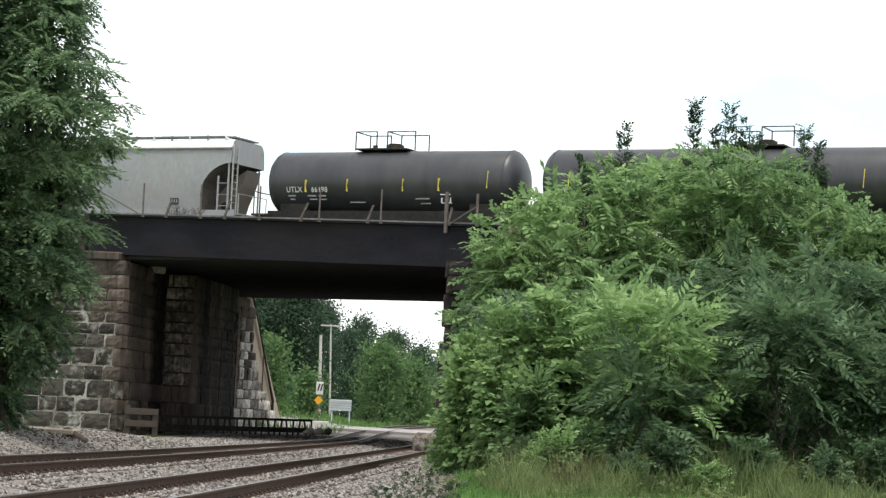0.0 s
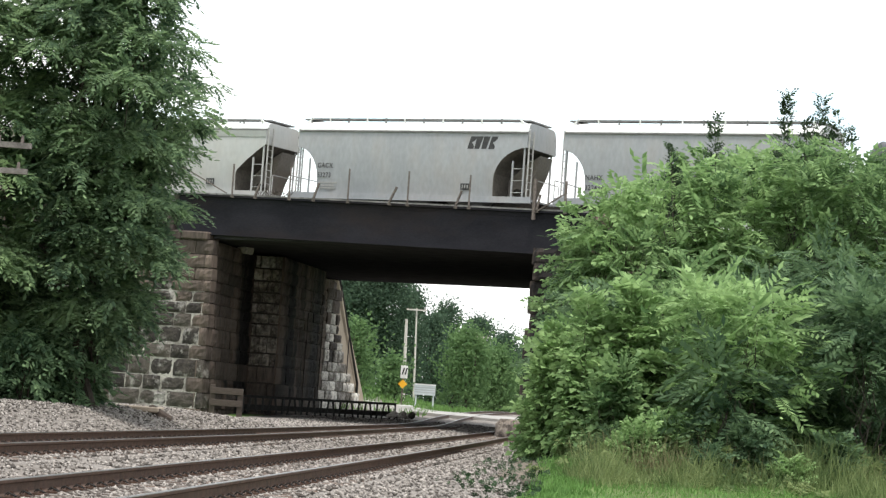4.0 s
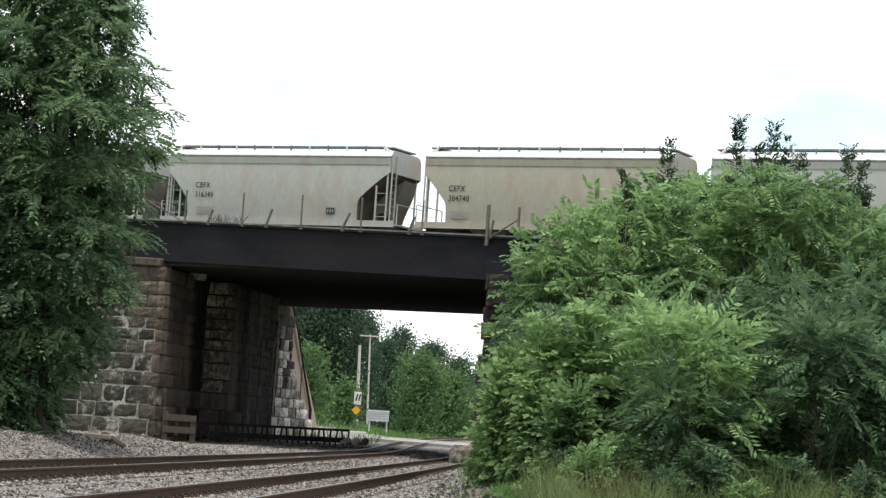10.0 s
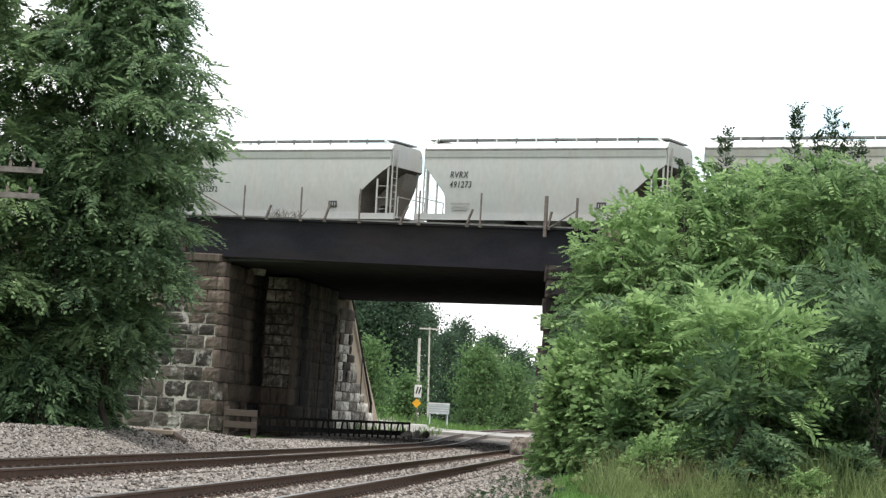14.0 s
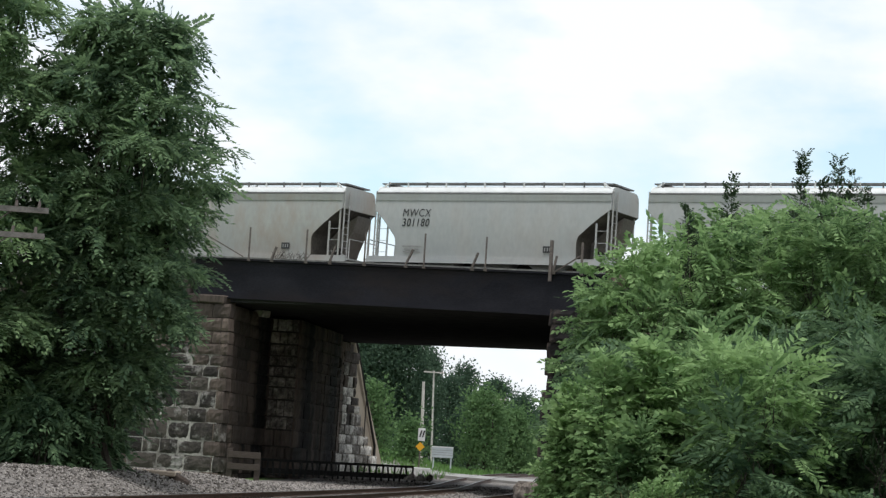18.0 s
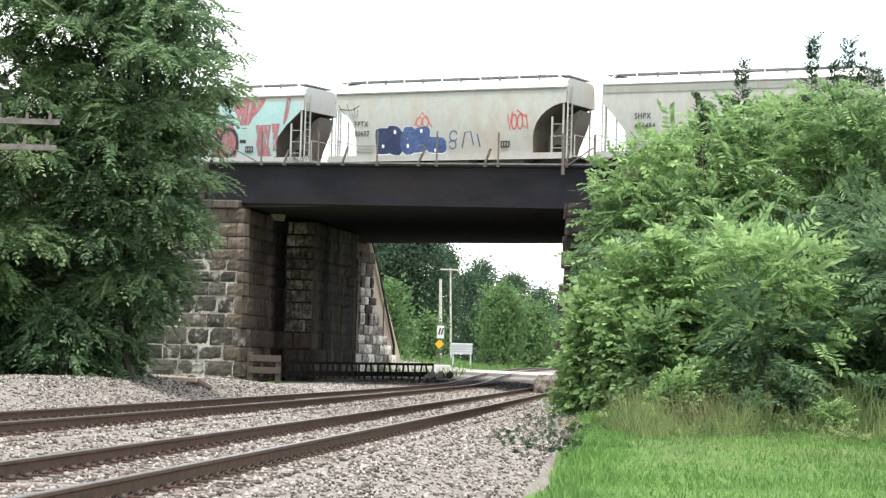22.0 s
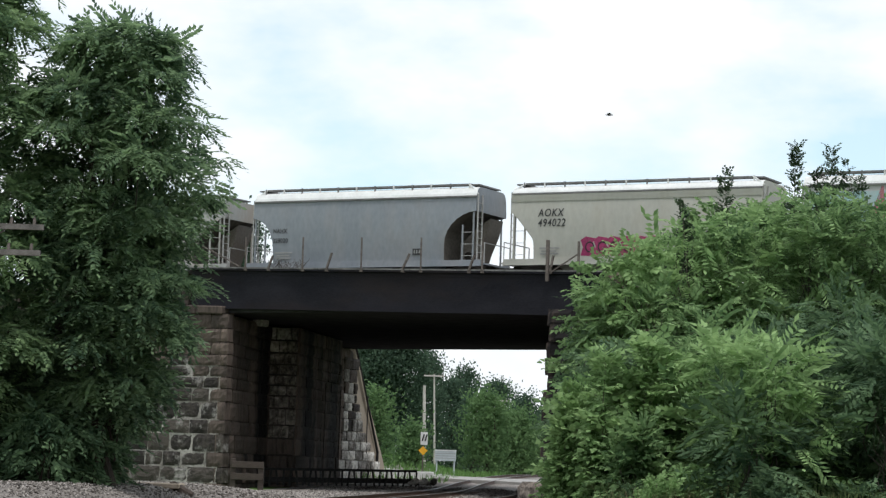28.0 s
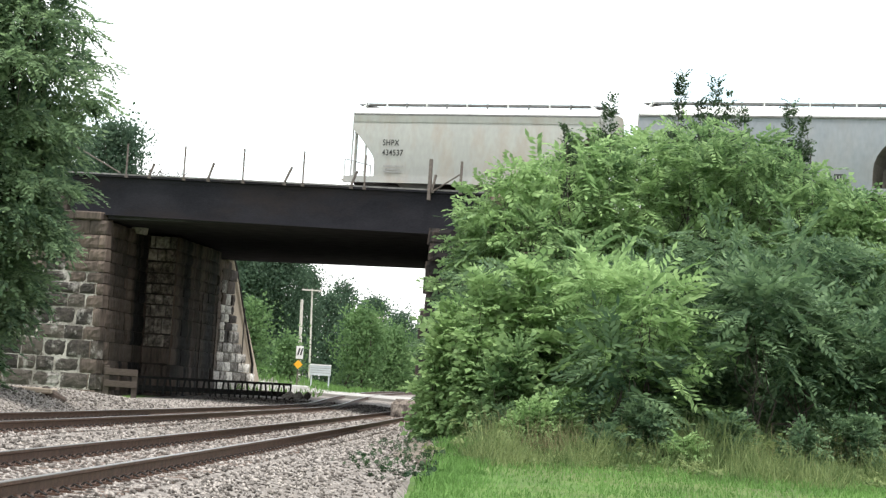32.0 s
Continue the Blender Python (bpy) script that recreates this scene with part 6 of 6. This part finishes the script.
for i, (x, y, h, r) in enumerate(((4.0, 44.2, 0.75, 0.3), (4.3, 43.0, 0.9, 0.32), (5.1, 43.6, 1.15, 0.35), (5.7, 42.4, 0.55, 0.3), (6.6, 43.0, 1.0, 0.4), (7.1, 42.0, 0.45, 0.25), (8.2, 43.2, 0.9, 0.35), (9.4, 42.6, 0.8, 0.35), (10.6, 43.0, 1.0, 0.4), (11.9, 43.5, 0.9, 0.4))):
    plant("weed_clump", x, y, h, r, M_LEAF_LIGHT if i in (1, 2, 5) else M_LEAF_DEEP_SHADE, "broad", 60, "leafy green weed clump at the edge of the lawn", "weed", 350 + i, "weeds by the lawn", bark=0.015, spires=5, size=0.6)


# two large trees over the gravel bank, their crowns grown together
def round_shape(u):
    return float(np.interp(u, (0.12, 0.2, 0.26, 0.34, 0.42, 0.6, 0.68, 0.75, 0.85, 0.93, 1.0), (0.22, 0.30, 0.60, 0.74, 0.78, 0.86, 1.10, 1.0, 0.82, 0.58, 0.2)))


def tall_shape(u):
    return float(np.interp(u, (0.1, 0.25, 0.4, 0.7, 0.85, 1.0), (0.8, 0.95, 1.0, 0.95, 0.8, 0.4)))


plant("tree", -11.9, 56, 13.6, 3.3, M_LEAF_TREE, "locust", 30, "tall green tree with drooping feathery leaves over the gravel bank", "tree", 11, "trees over the bank", 0.14, 2, 0.17, 0.92, 0.36, 44, tall_shape, 0.5, 0.45, 0.32, inner=0.6, under=0.05, crook=0.2)
plant("tree", -7.65, 56, 11.55, 2.6, M_LEAF_WALNUT, "locust", 32, "rounded dark green tree with feathery leaves reaching over the bridge's end", "tree", 23, "trees over the bank", 0.12, 2, 0.13, 0.92, 0.44, 36, round_shape, 0.5, 0.4, 0.32, inner=0.65, under=0.05, crook=0.2)
# undergrowth leaves are darkened for the shade of the crowns
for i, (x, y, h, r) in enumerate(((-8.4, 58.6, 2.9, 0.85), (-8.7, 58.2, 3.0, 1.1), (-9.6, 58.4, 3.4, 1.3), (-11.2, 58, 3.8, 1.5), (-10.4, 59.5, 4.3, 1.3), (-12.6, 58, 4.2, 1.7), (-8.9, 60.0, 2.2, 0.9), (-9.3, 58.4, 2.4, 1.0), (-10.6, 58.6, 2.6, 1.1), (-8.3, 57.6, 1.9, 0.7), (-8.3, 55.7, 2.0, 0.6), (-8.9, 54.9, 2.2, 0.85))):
    plant("shrub", x, y, h, r, M_LEAF_DEEP_SHADE, "locust", 30, "shade-darkened green undergrowth below the large trees", "shrub", 12 + i, "undergrowth", 0.05, 4, 0.03, 1.0, 0.42, None, None, 0.4, 0.6)

# woods behind the bridge
for i, (x, y, h, r) in enumerate(((-3.4, 165, 6.6, 1.5), (-5.5, 230, 15.5, 3.6), (-2.2, 230, 15.6, 3.2), (0.3, 236, 12.8, 2.2), (4.4, 252, 12.2, 2.4), (8.4, 268, 11.6, 2.6), (11.9, 280, 10.4, 2.6), (15.0, 290, 9.0, 2.8), (5.0, 192, 7.5, 2.4), (7.8, 198, 6.2, 2.5), (10.6, 204, 4.9, 2.4), (-12.7, 150, 17.0, 3.0), (-17, 160, 17.5, 3.5), (-9, 240, 15, 3.5), (-13, 245, 14, 4), (-0.9, 172, 4.4, 1.3), (2.6, 245, 10.6, 2.4), (18.5, 295, 7.6, 3.0))):
    deep = i in (1, 2, 3, 4, 5, 6, 7, 13, 14, 16, 17)
    over = i in (11, 12)
    plant("tree", x, y, h, r * 1.12, M_LEAF_FAR_DEEP if deep or over else M_LEAF_FAR, "far", 9 if over else 5, "tall dark green tree in the wood behind the bridge" if deep or over else "green bushy tree beside the line behind the bridge", "tree", 400 + i, "woods behind the bridge", 0.05, 2, 0.14, 1.3 if over else 1.55, 0.17 if over else 0.28, 110 if over else int(14 + 0.95 * h * r), lambda u: (1.0 - 0.55 * u ** 3) * (0.85 + 0.18 * math.sin(9 * u + i)), 0.3, 0.1, 0.8, crook=0.2, inner=0.4)
# far woods along the horizon
rng = np.random.default_rng(5)
cl = []
for k in range(240):
    x = -260 + 520 * k / 240 + rng.uniform(-2, 2)
    y = 330 + 60 * abs(math.sin(k * 1.7)) + abs(x) * 0.25
    h = rng.uniform(3.5, 6.0)
    cl.append((x, y, 2.5 + h * 0.6, 4.2, h))
pts, ways = clumps_points(cl, 0.5, rng)
tagged(new("far_woods", quads_mesh("far_woods", placed(SPRAYS["far"][0], pts, ways, rng.uniform(2.2, 3.4, len(pts)), rng), M_LEAF_FAR_DEEP)), "green woods along the horizon, haze in the leaf colour", "woods", kind="stuff")

# ---- grass and weeds ----
def blades(name, xs, ys, heights, widths, lean, material, label, category, rng):
    """Upright blades, one narrow leaf each, standing on the ground."""
    z = land(xs, ys) - 0.02
    a = rng.uniform(0, 2 * math.pi, len(xs))
    dx, dy = np.cos(a) * widths / 2, np.sin(a) * widths / 2
    lx, ly = rng.normal(scale=lean, size=(2, len(xs))) * heights
    low0 = np.stack([xs - dx, ys - dy, z], -1)
    low1 = np.stack([xs + dx, ys + dy, z], -1)
    top1 = np.stack([xs + lx + dx * 0.3, ys + ly + dy * 0.3, z + heights], -1)
    top0 = np.stack([xs + lx - dx * 0.3, ys + ly - dy * 0.3, z + heights], -1)
    return tagged(new(name, quads_mesh(name, np.stack([low0, low1, top1, top0], 1), material)), label, category, kind="stuff")


rng = np.random.default_rng(77)
n = 90000
ys_g = 20 + 29 * rng.uniform(0, 1, n) ** 1.2
xs_g = near_x(ys_g) + 3.72 + 15.4 * rng.uniform(0, 1, n)
blades("lawn_grass", xs_g, ys_g, rng.uniform(0.04, 0.11, n), rng.uniform(0.012, 0.03, n), 0.35, M_LAWN, "short bright green mown lawn grass", "grass", rng)
n = 8000
ys_g = rng.uniform(14, 42.5, n)
xs_g = near_x(ys_g) + 3.74 + np.abs(rng.normal(scale=0.4, size=n)) - 0.25 * rng.uniform(0, 1, n)
blades("edge_grass", xs_g, ys_g, (rng.uniform(0.06, 0.22, n) + 0.16 * smooth((ys_g - 38) / 2)) * (0.7 + 0.3 * np.sin(ys_g * 1.7)), rng.uniform(0.015, 0.035, n), 0.35, M_LAWN, "rank light green grass along the ballast edge", "grass", rng)
n = 42000
ys_g = rng.uniform(38.6, 50, n)
xs_g = near_x(ys_g) + 3.8 + 0.75 * smooth((ys_g - 40) / 1.5) + 0.25 * np.sin(ys_g * 2.1) + 14.4 * rng.uniform(0, 1, n) ** 1.15
near_edge = np.clip((ys_g - 39.2 - 0.9 * np.sin(xs_g * 1.3) - 0.5 * np.sin(xs_g * 3.1 + 1)) / 2.6, 0.12, 1)
patch = 0.6 + 0.4 * np.sin(xs_g * 1.9 + 0.7 * np.sin(ys_g * 1.3)) * np.sin(ys_g * 1.1 + xs_g * 0.6)
blades("tall_weeds", xs_g, ys_g, rng.uniform(0.15, 1.15, n) * near_edge * patch, rng.uniform(0.010, 0.028, n), 0.40, M_WEED, "tall yellowish-green weeds below the shrubs", "weeds", rng)
wy = rng.uniform(39.5, 48.5, 1500)
pts = np.stack([near_x(wy) + 3.8 + 14 * rng.uniform(0, 1, 1500), wy, np.zeros(1500)], -1)
pts[:, 0] += 0.5 * np.sin(pts[:, 0] * 4.0)
pts[:, 2] = land(pts[:, 0], pts[:, 1]) + rng.uniform(0.08, 0.7, 1500) * (0.65 + 0.35 * np.sin(pts[:, 0] * 2.3)) * np.clip((wy - 39) / 4, 0.2, 1)
tagged(new("leafy_weeds", quads_mesh("leafy_weeds", placed_up(SPRAYS["weed"], pts, rng.normal(scale=0.4, size=(1500, 3)) + [0, 0, 1], rng.uniform(0.3, 0.9, 1500), rng), M_WEED)), "leafy green weeds among the tall grass", "weeds", kind="stuff")
n = 1800
spot = rng.choice([3.9, 4.3, 4.4, 5.0, 5.2, 6.1, 7.6, 8.0, 9.2, 10.4, 12.2], n)
xs_g = spot + rng.normal(scale=0.3, size=n)
ys_g = 42.6 + 0.35 * (spot - 4) % 1.6 + rng.normal(scale=0.5, size=n)
blades("dry_stalks", xs_g, ys_g, rng.uniform(0.3, 1.0, n) * rng.uniform(0.6, 1.0, n), rng.uniform(0.008, 0.018, n), 0.22, M_STALK, "tall straw-coloured grass stalks below the shrubs", "weeds", rng)
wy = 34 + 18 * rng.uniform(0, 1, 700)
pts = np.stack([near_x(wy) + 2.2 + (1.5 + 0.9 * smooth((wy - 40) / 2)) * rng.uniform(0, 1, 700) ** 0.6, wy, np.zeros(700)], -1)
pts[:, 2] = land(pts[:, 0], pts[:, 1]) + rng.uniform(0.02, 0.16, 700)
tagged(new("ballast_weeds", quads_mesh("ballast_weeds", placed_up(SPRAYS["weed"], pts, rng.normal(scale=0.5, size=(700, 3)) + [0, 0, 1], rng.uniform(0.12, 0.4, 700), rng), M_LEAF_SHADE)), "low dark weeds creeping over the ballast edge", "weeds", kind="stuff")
n = 2500
ys_g = rng.uniform(45, 60, n)
xs_g = far_x(ys_g) - 7.5 - 4 * rng.uniform(0, 1, n)
blades("bank_grass", xs_g, ys_g, rng.uniform(0.1, 0.4, n), rng.uniform(0.02, 0.05, n), 0.3, M_WEED, "sparse dry grass at the back of the gravel bank", "grass", rng)
n = 9000
ys_g = rng.uniform(142, 215, n)
xs_g = rng.uniform(-12, 14, n)
far_ok = np.abs(xs_g - far_x(ys_g) - 2.5) > 4.5
blades("verge_grass", xs_g[far_ok], ys_g[far_ok], rng.uniform(0.15, 0.5, far_ok.sum()), rng.uniform(0.05, 0.12, far_ok.sum()), 0.3, M_LAWN, "light green grass beside the line behind the bridge", "grass", rng)


# ---- loose ballast, ties and fastenings ----
def stones(name, xs, ys, sizes, rng, label, lift=0.0):
    """Angular loose stones, eight faces each."""
    k = len(xs)
    base = np.array([[1, 0, 0], [-1, 0, 0], [0, 1, 0], [0, -1, 0], [0, 0, 1], [0, 0, -1]], float)
    tri = np.array([[0, 2, 4], [2, 1, 4], [1, 3, 4], [3, 0, 4], [2, 0, 5], [1, 2, 5], [3, 1, 5], [0, 3, 5]])
    jit = base[None] * rng.uniform(0.6, 1.25, (k, 6, 1)) + rng.normal(scale=0.28, size=(k, 6, 3))
    a = rng.uniform(0, 2 * math.pi, k)
    ca, sa = np.cos(a), np.sin(a)
    x = jit[..., 0] * ca[:, None] - jit[..., 1] * sa[:, None]
    y = jit[..., 0] * sa[:, None] + jit[..., 1] * ca[:, None]
    v = np.stack([x, y, jit[..., 2] * 0.75], -1) * sizes[:, None, None]
    v += np.stack([xs, ys, land(xs, ys) + lift + sizes * 0.35], -1)[:, None, :]
    f = tri[None] + 6 * np.arange(k)[:, None, None]
    me = bpy.data.meshes.new(name)
    me.vertices.add(k * 6)
    me.vertices.foreach_set("co", v.astype(np.float32).ravel())
    me.loops.add(k * 24)
    me.loops.foreach_set("vertex_index", f.astype(np.int32).ravel())
    me.polygons.add(k * 8)
    me.polygons.foreach_set("loop_start", np.arange(0, k * 24, 3, dtype=np.int32))
    me.update(calc_edges=True)
    me.materials.append(M_STONE_CHIP)
    return tagged(new(name, me), label, "ballast", kind="stuff")


n = 80000
ys_s = 9 + 75 * rng.uniform(0, 1, n) ** 1.7
xs_s = far_x(ys_s) - 6.0 + (near_x(ys_s) + 3.3 - far_x(ys_s) + 6.0) * rng.uniform(0, 1, n)
clear = (xs_s - near_x(ys_s) < 2.7) | (ys_s < 39.5) | (rng.uniform(0, 1, n) < 0.25)
for centre in (near_x, far_x):
    d = np.abs(xs_s - centre(ys_s))
    clear &= np.abs(d - 0.752) > 0.2
    on_tie = (d < 1.3) & (np.abs((ys_s / 0.53) % 1 - 0.5) < 0.24)
    clear &= ~(on_tie & (rng.uniform(0, 1, n) < 0.4))
lift_s = np.zeros(n)
for centre, up in ((near_x, 0.036), (far_x, 0.036)):
    d = np.abs(xs_s - centre(ys_s))
    lift_s = np.where(d < 1.35, up, lift_s)
stones("loose_ballast", xs_s[clear], ys_s[clear], rng.uniform(0.014, 0.031, clear.sum()) * (1 + 0.011 * ys_s[clear]), rng, "loose pale crushed stones of the track bed", lift_s[clear])

n = 16000
ys_f = rng.uniform(80, 132, n)
xs_f = far_x(ys_f) - 7.0 + (near_x(ys_f) + 3.3 - far_x(ys_f) + 7.0) * rng.uniform(0, 1, n)
off_rail = (np.abs(np.abs(xs_f - near_x(ys_f)) - 0.752) > 0.2) & (np.abs(np.abs(xs_f - far_x(ys_f)) - 0.752) > 0.2)
stones("loose_ballast", xs_f[off_rail], ys_f[off_rail], rng.uniform(0.03, 0.065, off_rail.sum()), rng, "loose crushed stones below the bridge")
bm = bmesh.new()
box(bm, 0, 0, 0, 2.6, 0.23, 0.16, bevel=0.015)
TIE = mesh_of(bm, "tie", M_TIE)
bm = bmesh.new()
box(bm, 0, 0, 0.086, 0.34, 0.17, 0.016)
for sx in (-0.1, 0.1):
    box(bm, sx, 0.04 * (1 if sx > 0 else -1), 0.115, 0.03, 0.03, 0.06)
PLATE = mesh_of(bm, "tie_plate", M_RAIL)
bm = bmesh.new()
for v in (-0.05, 0.05):
    rod(bm, (0.05, v, 0.10), (0.085, v, 0.135), 0.007, sides=5)
    rod(bm, (0.085, v, 0.135), (0.15, v * 0.3, 0.100), 0.008, sides=5)
CLIP = mesh_of(bm, "rail_clip", M_BLACK)
for track, centre, base in TRACKS:
    for k in range(14, 226):
        y = (k + 0.5) * 0.53
        x = float(centre(y))
        slope = math.degrees(math.atan(float(centre(y + 0.5)) - float(centre(y - 0.5))))
        tie = new("tie", TIE)
        tie.parent = track
        tie.matrix_basis = pose(x, y, base - 0.243 + float(rise(x, y)), 0, 0, -slope)
        if y < 60:
            for off in (-0.752, 0.752):
                plate = new("tie_plate", PLATE)
                plate.parent = tie
                plate.matrix_basis = Matrix.Translation((off, 0, 0))
                for turn in (0, 180):
                    clip = new("rail_clip", CLIP)
                    clip.parent = tie
                    clip.matrix_basis = pose(off, 0, 0, 0, 0, turn)

motions()
